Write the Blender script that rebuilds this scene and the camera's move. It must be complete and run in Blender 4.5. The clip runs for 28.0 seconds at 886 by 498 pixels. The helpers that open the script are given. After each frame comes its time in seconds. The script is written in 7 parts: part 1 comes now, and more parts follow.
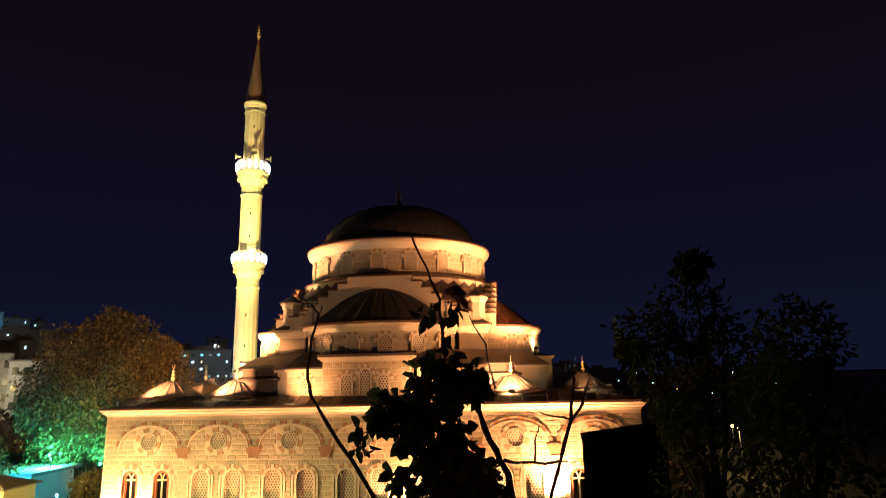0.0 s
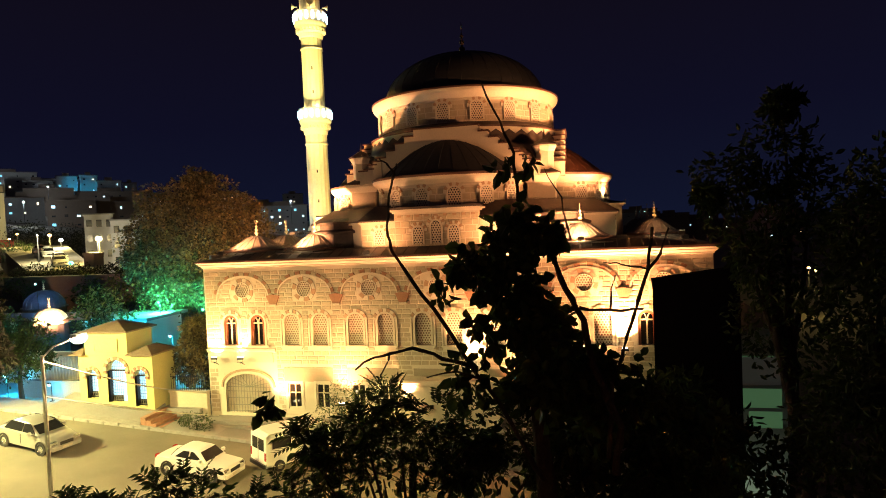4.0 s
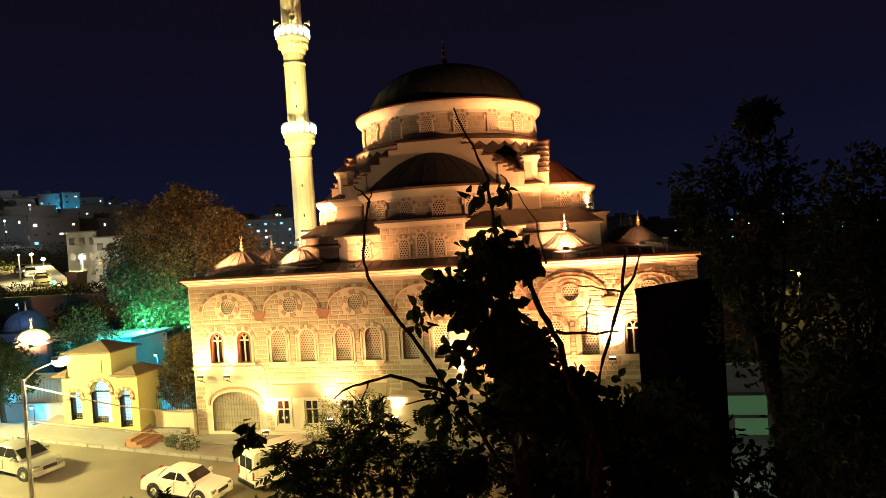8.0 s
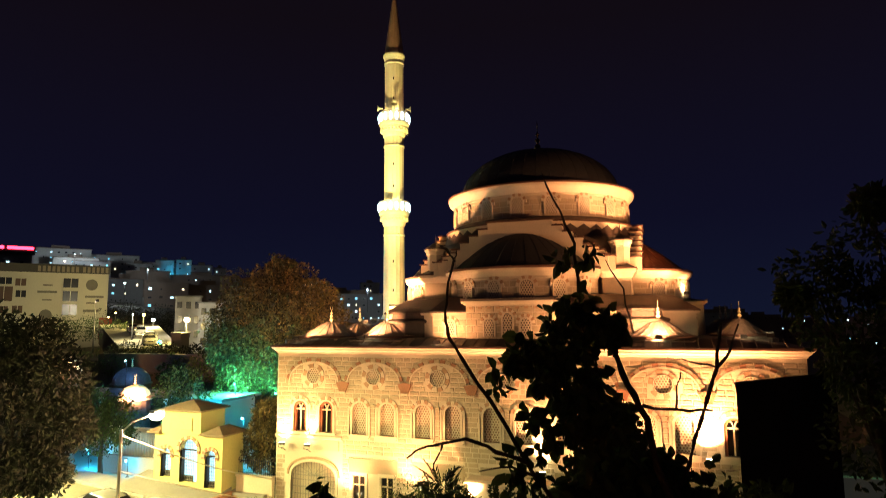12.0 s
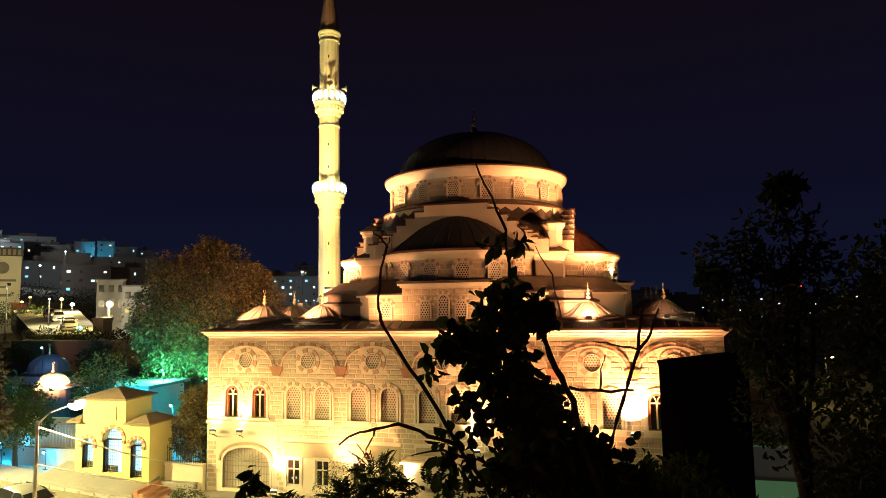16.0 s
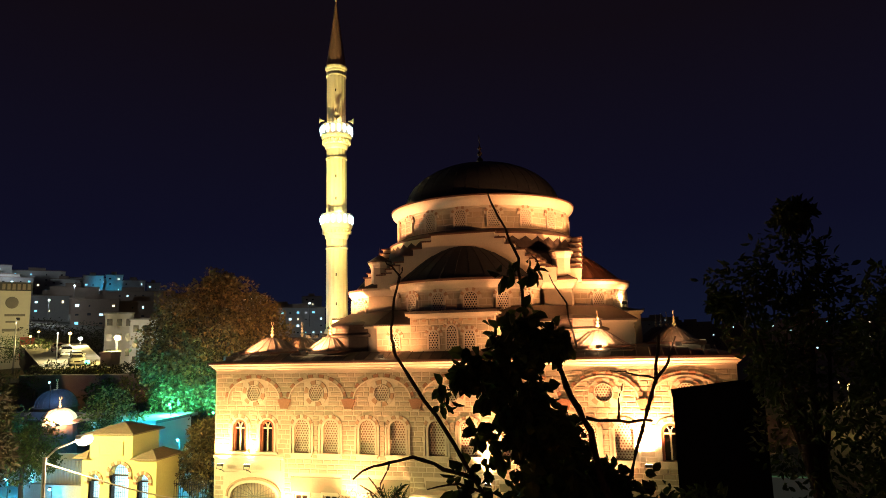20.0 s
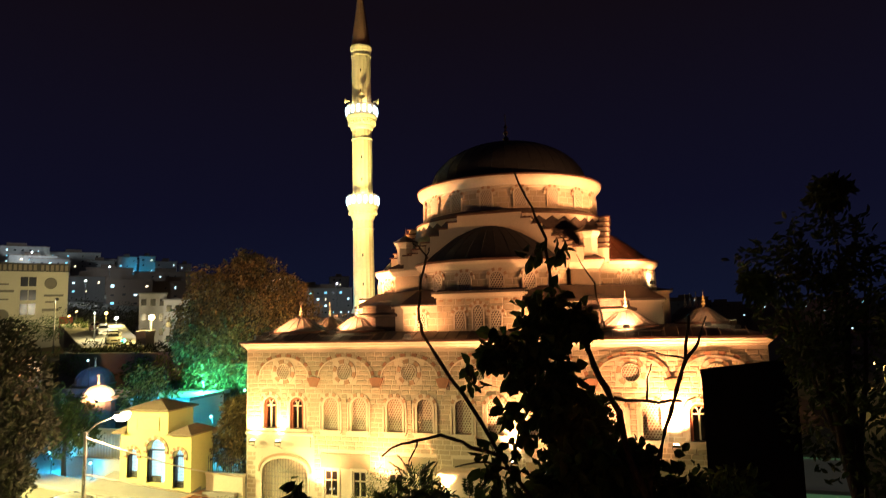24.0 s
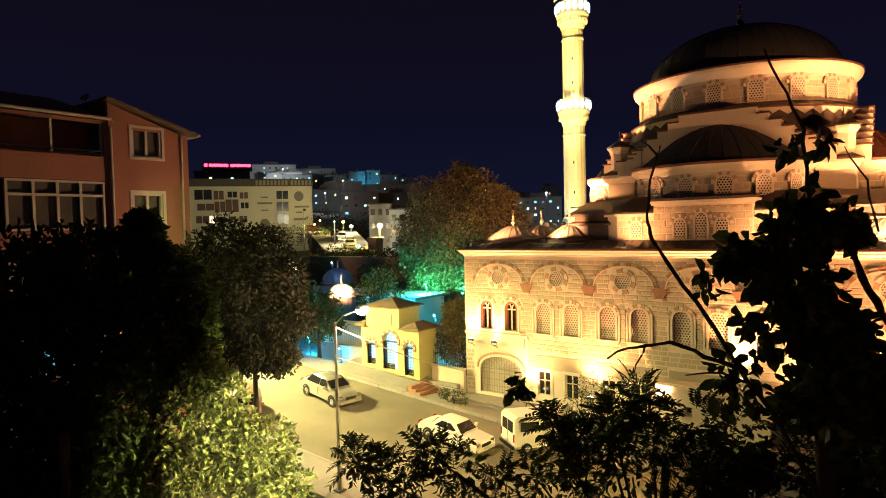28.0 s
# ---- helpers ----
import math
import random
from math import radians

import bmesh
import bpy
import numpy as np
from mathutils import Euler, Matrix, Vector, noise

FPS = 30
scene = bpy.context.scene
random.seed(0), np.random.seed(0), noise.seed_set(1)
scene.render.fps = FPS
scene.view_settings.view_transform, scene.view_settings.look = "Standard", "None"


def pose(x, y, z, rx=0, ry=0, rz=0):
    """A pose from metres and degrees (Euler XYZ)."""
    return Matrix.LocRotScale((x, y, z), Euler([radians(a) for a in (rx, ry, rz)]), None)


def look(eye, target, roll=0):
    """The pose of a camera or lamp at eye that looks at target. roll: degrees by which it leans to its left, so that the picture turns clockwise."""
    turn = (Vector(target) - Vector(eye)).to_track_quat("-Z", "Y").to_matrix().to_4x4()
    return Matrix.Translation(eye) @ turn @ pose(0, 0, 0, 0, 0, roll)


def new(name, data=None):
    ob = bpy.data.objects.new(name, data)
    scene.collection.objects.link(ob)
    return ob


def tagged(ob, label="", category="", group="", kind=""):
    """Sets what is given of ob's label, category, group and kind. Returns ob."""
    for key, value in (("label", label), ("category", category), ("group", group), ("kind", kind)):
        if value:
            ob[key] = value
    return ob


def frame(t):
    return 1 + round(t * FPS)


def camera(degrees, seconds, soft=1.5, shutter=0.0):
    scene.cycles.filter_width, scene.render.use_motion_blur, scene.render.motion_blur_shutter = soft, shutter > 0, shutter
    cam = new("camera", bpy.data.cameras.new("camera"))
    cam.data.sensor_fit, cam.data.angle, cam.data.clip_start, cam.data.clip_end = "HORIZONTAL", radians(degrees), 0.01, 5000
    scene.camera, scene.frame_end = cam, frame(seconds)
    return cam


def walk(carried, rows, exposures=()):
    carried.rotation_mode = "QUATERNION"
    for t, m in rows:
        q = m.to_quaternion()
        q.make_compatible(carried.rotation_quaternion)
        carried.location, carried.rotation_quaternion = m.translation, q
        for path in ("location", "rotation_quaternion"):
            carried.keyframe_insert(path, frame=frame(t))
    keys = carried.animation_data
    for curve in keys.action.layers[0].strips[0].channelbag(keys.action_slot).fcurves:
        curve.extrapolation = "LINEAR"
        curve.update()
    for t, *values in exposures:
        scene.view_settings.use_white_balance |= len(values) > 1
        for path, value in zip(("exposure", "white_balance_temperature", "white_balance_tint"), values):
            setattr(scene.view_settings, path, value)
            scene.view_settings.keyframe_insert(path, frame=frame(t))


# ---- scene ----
# camera: held by hand on a fourth-floor balcony, turning and swaying a little where it stands
cam = camera(72.0, 28.0, soft=0.9, shutter=0.5)
TURNS = [
    (0.0, 101.60, 1.26, 6.33, -0.040, -0.180),
    (0.5, 98.07, 0.61, 7.99, -0.052, -0.170),
    (1.0, 93.69, 0.65, 12.14, -0.063, -0.120),
    (1.5, 90.77, 1.22, 10.70, -0.075, -0.125),
    (2.0, 89.44, 2.43, 9.93, -0.087, -0.128),
    (2.5, 88.25, 1.47, 10.98, -0.098, -0.130),
    (3.0, 88.38, 2.61, 11.62, -0.110, -0.133),
    (3.5, 87.16, 2.36, 12.29, -0.107, -0.135),
    (4.0, 87.82, 2.57, 12.67, -0.103, -0.138),
    (4.5, 88.40, 2.45, 12.96, -0.100, -0.140),
    (6.5, 88.55, 3.82, 12.36, -0.030, -0.015),
    (7.0, 88.74, 3.73, 12.27, -0.020, -0.014),
    (7.5, 88.71, 3.70, 12.07, -0.010, -0.012),
    (8.0, 88.71, 3.71, 11.48, 0.000, -0.011),
    (8.5, 89.08, 4.03, 11.22, 0.003, -0.009),
    (9.0, 89.23, 4.10, 12.27, 0.007, -0.008),
    (9.5, 89.45, 3.17, 12.21, 0.010, -0.006),
    (10.0, 90.24, 2.25, 11.60, 0.013, -0.005),
    (10.5, 93.00, 1.95, 15.05, 0.017, -0.020),
    (11.0, 93.43, 1.60, 22.00, 0.020, -0.090),
    (11.5, 98.94, -0.26, 19.01, 0.023, -0.180),
    (12.0, 96.67, 0.49, 19.54, 0.027, -0.185),
    (12.5, 94.23, 1.54, 18.79, 0.030, -0.190),
    (14.5, 94.43, 1.24, 16.39, 0.048, -0.150),
    (15.0, 94.57, 1.52, 16.03, 0.052, -0.150),
    (15.5, 95.08, 0.48, 14.73, 0.057, -0.150),
    (16.0, 94.90, 0.92, 13.63, 0.061, -0.150),
    (16.5, 95.65, 1.07, 13.79, 0.066, -0.150),
    (17.0, 95.53, 1.20, 13.92, 0.070, -0.150),
    (17.5, 95.33, 1.92, 13.70, 0.060, -0.150),
    (18.0, 95.94, 2.01, 12.75, 0.050, -0.150),
    (18.5, 96.92, 1.05, 13.66, 0.040, -0.150),
    (19.0, 97.38, 1.24, 14.24, 0.030, -0.150),
    (19.5, 97.51, 1.27, 14.32, 0.020, -0.150),
    (20.0, 97.71, 1.54, 14.33, 0.010, -0.150),
    (20.5, 97.79, 1.76, 14.32, 0.009, -0.150),
    (22.5, 98.33, 2.70, 14.53, 0.005, -0.150),
    (23.0, 98.74, 2.15, 14.97, 0.004, -0.150),
    (23.5, 98.64, 1.62, 15.37, 0.003, -0.150),
    (24.0, 95.92, 1.51, 16.77, 0.002, -0.150),
    (24.5, 93.04, 1.34, 18.13, 0.001, -0.150),
    (25.0, 92.02, 1.47, 19.65, 0.000, -0.150),
    (25.5, 96.31, 1.39, 25.76, -0.020, -0.150),
    (26.0, 99.67, 1.36, 28.22, -0.040, -0.160),
    (26.5, 98.34, 1.25, 28.51, -0.060, -0.170),
    (27.0, 92.53, 2.26, 34.03, -0.080, -0.190),
    (27.5, 89.23, 2.00, 35.38, -0.100, -0.193),
    (28.0, 87.90, 1.41, 36.22, -0.120, -0.195),
]
walk(cam, [(t, pose(dx, 0, 11.5 + dz, rx, ry, rz)) for t, rx, ry, rz, dx, dz in TURNS], exposures=[(0, 0.1), (28, 0.1)])

# ---- night sky and lamps ----
world = bpy.data.worlds.new("night_sky")
scene.world = world
world.use_nodes = True
wn = world.node_tree
sky = wn.nodes["Background"]
geo = wn.nodes.new("ShaderNodeTexCoord")
sep = wn.nodes.new("ShaderNodeSeparateXYZ")
ramp = wn.nodes.new("ShaderNodeValToRGB")
wn.links.new(geo.outputs["Generated"], sep.inputs[0])
wn.links.new(sep.outputs["Z"], ramp.inputs[0])
wn.links.new(ramp.outputs["Color"], sky.inputs["Color"])
ramp.color_ramp.elements[0].position, ramp.color_ramp.elements[0].color = 0.0, (0.0035, 0.0050, 0.0155, 1)
ramp.color_ramp.elements[1].position, ramp.color_ramp.elements[1].color = 0.45, (0.0035, 0.0022, 0.0042, 1)
mid = ramp.color_ramp.elements.new(0.16)
mid.color = (0.0030, 0.0030, 0.0105, 1)
sky.inputs["Strength"].default_value = 1.4

WARM, AMBER, SODIUM = (1.0, 0.388, 0.155), (1.0, 0.408, 0.158), (1.0, 0.745, 0.225)
YELLOW = (1.0, 0.88, 0.33)
COOL, CYAN, GREEN = (0.75, 0.9, 1.0), (0.015, 0.48, 0.90), (0.05, 0.85, 0.42)


def spot(name, eye, target, colour, watts, angle=120.0, size=0.12, blend=0.8):
    data = bpy.data.lights.new(name, "SPOT")
    data.energy, data.color, data.spot_size, data.spot_blend, data.shadow_soft_size = watts, colour, radians(angle), blend, size
    ob = new(name, data)
    ob.matrix_world = look(eye, target)
    return ob


def bulb(name, at, colour, watts, size=0.15):
    data = bpy.data.lights.new(name, "POINT")
    data.energy, data.color, data.shadow_soft_size = watts, colour, size
    ob = new(name, data)
    ob.location = at
    return ob


# facade floods: x, z, y, watts, beam
FLOODS = [(-21.3, 4.35, 31.6, 3000, 118), (-19.6, 4.35, 31.6, 2500, 78), (-17.06, 1.35, 30.95, 3000, 110), (-13.17, 1.98, 30.95, 3000, 110),
          (-9.4, 2.2, 30.55, 4600, 84), (-5.9, 3.8, 31.45, 6600, 90), (-1.9, 1.6, 30.4, 11000, 115), (1.85, 4.95, 31.3, 10500, 100)]
for fx, fz, fy, watts, beam in FLOODS:
    spot("facade_flood", (fx, fy, fz), (fx, fy + 0.8, fz + 3.0), WARM, watts * 1.12, beam, 0.1, 1.0)
# roof floods behind the eaves, aimed at the domes
ROOF_FLOODS = [((-21.5, 37.1, 10.55), (-13.4, 41.0, 18.3), 46000, 46), ((5.3, 35.6, 10.55), (-3.0, 40.5, 19.2), 30000, 43),
               ((-21.2, 36.6, 10.5), (-13.6, 40.0, 14.5), 6000, 80), ((5.2, 35.0, 10.5), (-2.0, 39.0, 17.5), 2200, 36),
               ((-20.6, 40.6, 10.9), (-16.0, 43.4, 14.5), 2600, 110), ((1.6, 40.9, 12.95), (0.2, 41.8, 14.6), 750, 120),
               ((-16.2, 31.9, 10.9), (-15.9, 33.8, 11.0), 5200, 64), ((-0.1, 31.9, 10.48), (-0.3, 33.8, 11.1), 8000, 96),
               ((-20.6, 31.95, 10.85), (-20.2, 34.2, 11.0), 4500, 64), ((4.2, 36.8, 10.4), (4.1, 39.0, 11.0), 160, 100),
               ((-11.6, 31.75, 10.2), (-9.5, 36.5, 14.5), 1050, 125), ((-4.3, 31.75, 10.2), (-6.5, 36.5, 14.5), 1100, 125),
               ((-22.4, 40.5, 10.2), (-33.0, 50.0, 12.5), 18000, 80)]
for eye, target, watts, angle in ROOF_FLOODS:
    spot("roof_flood", eye, target, AMBER, watts, angle)
# tall floodlight mast in the street to the east
spot("mast_flood", (22.0, 24.0, 9.0), (-7.5, 38.5, 17.3), AMBER, 34000, 28, 0.3, 0.8)
# minaret floods, and the white rings of its balconies
MINARET_FLOODS = [((-18.6, 39.6, 11.4), (-21.0, 47.0, 16.5), 4000, 75), ((-19.0, 39.2, 11.4), (-21.0, 47.0, 25.0), 15500, 50), ((-19.4, 38.8, 11.4), (-21.0, 47.0, 33.0), 44000, 36)]
for eye, target, watts, angle in MINARET_FLOODS:
    spot("minaret_flood", eye, target, SODIUM, watts, angle)
for rz_ in (21.4, 29.2):
    for a in range(4):
        bulb("balcony_bulb", (-21.0 + 1.12 * math.cos(a * 1.571 + 0.6), 47.0 + 1.12 * math.sin(a * 1.571 + 0.6), rz_), SODIUM, 45, 0.1)
# street lamps
spot("street_spot", (-18.6, 19.15, 7.45), (-22.6, 24.0, 0.3), YELLOW, 1600, 118, 0.2, 0.45)
bulb("street_lamp_glow", (-18.6, 19.2, 7.35), (1.0, 0.55, 0.30), 1800, 0.2)
# no lamp stands here; added to light the parked cars and facade
spot("street_spot", (-3.0, 17.6, 6.0), (-14.6, 25.8, 0.4), SODIUM, 8500, 66, 0.2, 0.5)
spot("street_spot", (-35.8, 21.45, 8.8), (-28.3, 25.2, 1.0), YELLOW, 30000, 96, 0.2, 0.5)
spot("yard_lamp_light", (-8.55, 8.2, 5.75), (-13.3, 9.6, 5.2), YELLOW, 18000, 64, 0.12, 0.5)
# unseen fill added to lift the neighbour house wall
bulb("house_fill", (4.6, 18.9, 2.6), (0.7, 1.0, 0.75), 22, 0.1)
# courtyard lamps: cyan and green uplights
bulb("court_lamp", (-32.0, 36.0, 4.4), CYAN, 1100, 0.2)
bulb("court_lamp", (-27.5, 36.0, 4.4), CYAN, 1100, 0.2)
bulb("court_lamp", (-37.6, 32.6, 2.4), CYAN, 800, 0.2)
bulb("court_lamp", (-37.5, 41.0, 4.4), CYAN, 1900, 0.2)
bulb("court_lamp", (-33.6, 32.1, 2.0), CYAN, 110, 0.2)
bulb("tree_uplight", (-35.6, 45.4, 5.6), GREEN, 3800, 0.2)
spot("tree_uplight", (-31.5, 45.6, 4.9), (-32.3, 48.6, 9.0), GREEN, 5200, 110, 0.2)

# ---- materials ----
def material(name, colour, rough=0.8, metal=0.0, vary=0.25, scale=1.0, grain=14.0, bump=0.25, second=None, glow=None, strength=0.0, pick=0.0):
    m = bpy.data.materials.new(name)
    m.use_nodes = True
    n, l = m.node_tree.nodes, m.node_tree.links
    b = n["Principled BSDF"]
    b.inputs["Roughness"].default_value, b.inputs["Metallic"].default_value = rough, metal
    place = n.new("ShaderNodeNewGeometry")
    big, small = n.new("ShaderNodeTexNoise"), n.new("ShaderNodeTexNoise")
    big.inputs["Scale"].default_value, big.inputs["Detail"].default_value = scale, 4
    small.inputs["Scale"].default_value, small.inputs["Detail"].default_value = grain, 5
    l.new(place.outputs["Position"], big.inputs["Vector"])
    l.new(place.outputs["Position"], small.inputs["Vector"])
    blend = n.new("ShaderNodeMath")
    blend.operation = "MULTIPLY_ADD"
    blend.inputs[1].default_value = 0.5
    l.new(small.outputs["Fac"], blend.inputs[0])
    half = n.new("ShaderNodeMath")
    half.operation = "MULTIPLY"
    half.inputs[1].default_value = 0.5
    l.new(big.outputs["Fac"], half.inputs[0])
    l.new(half.outputs[0], blend.inputs[2])
    last = blend.outputs[0]
    if pick:
        info, isl, add = n.new("ShaderNodeObjectInfo"), n.new("ShaderNodeNewGeometry"), n.new("ShaderNodeMath")
        add.operation = "ADD"
        l.new(info.outputs["Random"], add.inputs[0])
        l.new(isl.outputs["Random Per Island"], add.inputs[1])
        frac, mul = n.new("ShaderNodeMath"), n.new("ShaderNodeMath")
        frac.operation = "FRACT"
        l.new(add.outputs[0], frac.inputs[0])
        mul.operation = "MULTIPLY_ADD"
        l.new(frac.outputs[0], mul.inputs[0])
        mul.inputs[1].default_value = pick
        l.new(last, mul.inputs[2])
        shift = n.new("ShaderNodeMath")
        shift.operation = "SUBTRACT"
        shift.inputs[1].default_value = pick / 2
        l.new(mul.outputs[0], shift.inputs[0])
        last = shift.outputs[0]
    r = n.new("ShaderNodeValToRGB")
    lo = tuple(c * (1 - vary) for c in colour) if second is None else second
    hi = tuple(min(1, c * (1 + vary)) for c in colour)
    r.color_ramp.elements[0].position, r.color_ramp.elements[0].color = 0.28, (*lo, 1)
    r.color_ramp.elements[1].position, r.color_ramp.elements[1].color = 0.72, (*hi, 1)
    l.new(last, r.inputs[0])
    l.new(r.outputs["Color"], b.inputs["Base Color"])
    if bump:
        bp = n.new("ShaderNodeBump")
        bp.inputs["Strength"].default_value, bp.inputs["Distance"].default_value = bump, 0.03
        l.new(small.outputs["Fac"], bp.inputs["Height"])
        l.new(bp.outputs["Normal"], b.inputs["Normal"])
    if glow:
        b.inputs["Emission Color"].default_value, b.inputs["Emission Strength"].default_value = (*glow, 1), strength
    return m


def glowing(name, colour, strength):
    return material(name, tuple(0.6 * c for c in colour), 0.4, 0, 0.05, glow=colour, strength=strength, bump=0)


STONE = material("ashlar_stone", (0.45, 0.38, 0.265), 0.85, 0, 0.16, 0.6, 9, 0.5, pick=0.16)
MORTAR = material("pale_mortar", (0.62, 0.55, 0.42), 0.9, 0, 0.12, 0.8, 20, 0.3)
PLASTER = material("cream_plaster", (0.56, 0.49, 0.37), 0.85, 0, 0.12, 0.5, 12, 0.15)
TRIM = material("carved_limestone", (0.62, 0.55, 0.43), 0.75, 0, 0.14, 1.2, 16, 0.2)
REDSTONE = material("red_sandstone", (0.36, 0.185, 0.11), 0.85, 0, 0.25, 1.5, 12, 0.3)
WARMSTONE = material("warm_sandstone", (0.42, 0.275, 0.17), 0.85, 0, 0.2, 1.5, 12, 0.3)
GRILLE = material("stucco_grille", (0.60, 0.52, 0.40), 0.85, 0, 0.15, 2.0, 18, 0.2)
LEAD = material("grey_lead_sheet", (0.075, 0.054, 0.044), 0.6, 0.15, 0.35, 0.7, 6, 0.35)
# dome lead in two tones: small domes coloured as floodlit
LEADLIT = material("lit_dome_lead", (0.20, 0.178, 0.155), 0.6, 0.1, 0.35, 0.7, 6, 0.35)
# amber lamplight on the east half dome, put into its lead colour
LEADAMBER = material("amber_lit_dome_lead", (0.17, 0.066, 0.038), 0.65, 0.1, 0.35, 0.7, 6, 0.35)
# near-black tone puts the unlit state of the large domes into colour
LEADUNLIT = material("unlit_dome_lead", (0.028, 0.031, 0.033), 0.65, 0.1, 0.35, 0.7, 6, 0.35)
GUTTER = material("brown_gutter", (0.10, 0.048, 0.032), 0.6, 0.2, 0.25, 1, 10, 0.2)
MARBLE = material("white_marble", (0.68, 0.63, 0.52), 0.6, 0, 0.1, 0.9, 10, 0.12)
CONE = material("aged_lead_cone", (0.34, 0.20, 0.16), 0.6, 0.1, 0.25, 1, 8, 0.2)
WOODRED = material("red_brown_joinery", (0.30, 0.10, 0.05), 0.5, 0, 0.2, 3, 25, 0.15)
GLASS = material("dark_window_glass", (0.018, 0.018, 0.020), 0.08, 0, 0.1, 1, 4, 0)
SHUTTER = material("brown_window_backing", (0.20, 0.105, 0.06), 0.7, 0, 0.3, 1.5, 9, 0.1)
PANEL = material("tan_plaster_panel", (0.36, 0.305, 0.21), 0.85, 0, 0.12, 0.8, 14, 0.15)
# near-black that stands in for shade in rooms, slits, gaps and wheel arches
INSIDE = material("recess_shade", (0.03, 0.025, 0.02), 0.9, 0, 0.2, 1, 4, 0)
GOLD = material("gilded_brass", (0.85, 0.70, 0.42), 0.35, 0.25, 0.15, 3, 20, 0.05)
IRON = material("dark_iron", (0.05, 0.05, 0.052), 0.5, 0.6, 0.2, 3, 20, 0.1)
PALEIRON = material("grey_painted_iron", (0.30, 0.29, 0.25), 0.5, 0.3, 0.2, 3, 20, 0.1)
ASPHALT = material("worn_asphalt", (0.19, 0.167, 0.115), 0.85, 0, 0.42, 0.35, 40, 0.3)
PAVING = material("concrete_paving", (0.27, 0.25, 0.22), 0.85, 0, 0.18, 0.5, 14, 0.25, pick=0.25)
EARTH = material("dry_earth", (0.10, 0.085, 0.06), 0.95, 0, 0.35, 0.4, 9, 0.6)
CONCRETE = material("grey_concrete", (0.32, 0.30, 0.27), 0.9, 0, 0.2, 0.5, 12, 0.3)
OCHRE = material("yellow_painted_render", (0.56, 0.49, 0.20), 0.8, 0, 0.12, 0.7, 14, 0.15)
TILE = material("brown_roof_tile", (0.20, 0.14, 0.085), 0.8, 0, 0.25, 1, 10, 0.4)
FLOODGLOW = glowing("flood_lens", (1.0, 0.82, 0.45), 40)
RINGGLOW = glowing("white_neon_panel", (0.66, 0.90, 1.0), 3.0)
LAMPGLOW = glowing("street_lamp_lens", (1.0, 0.9, 0.62), 60)
BLUEGLASS = glowing("blue_lit_window", (0.36, 0.66, 0.80), 1.7)


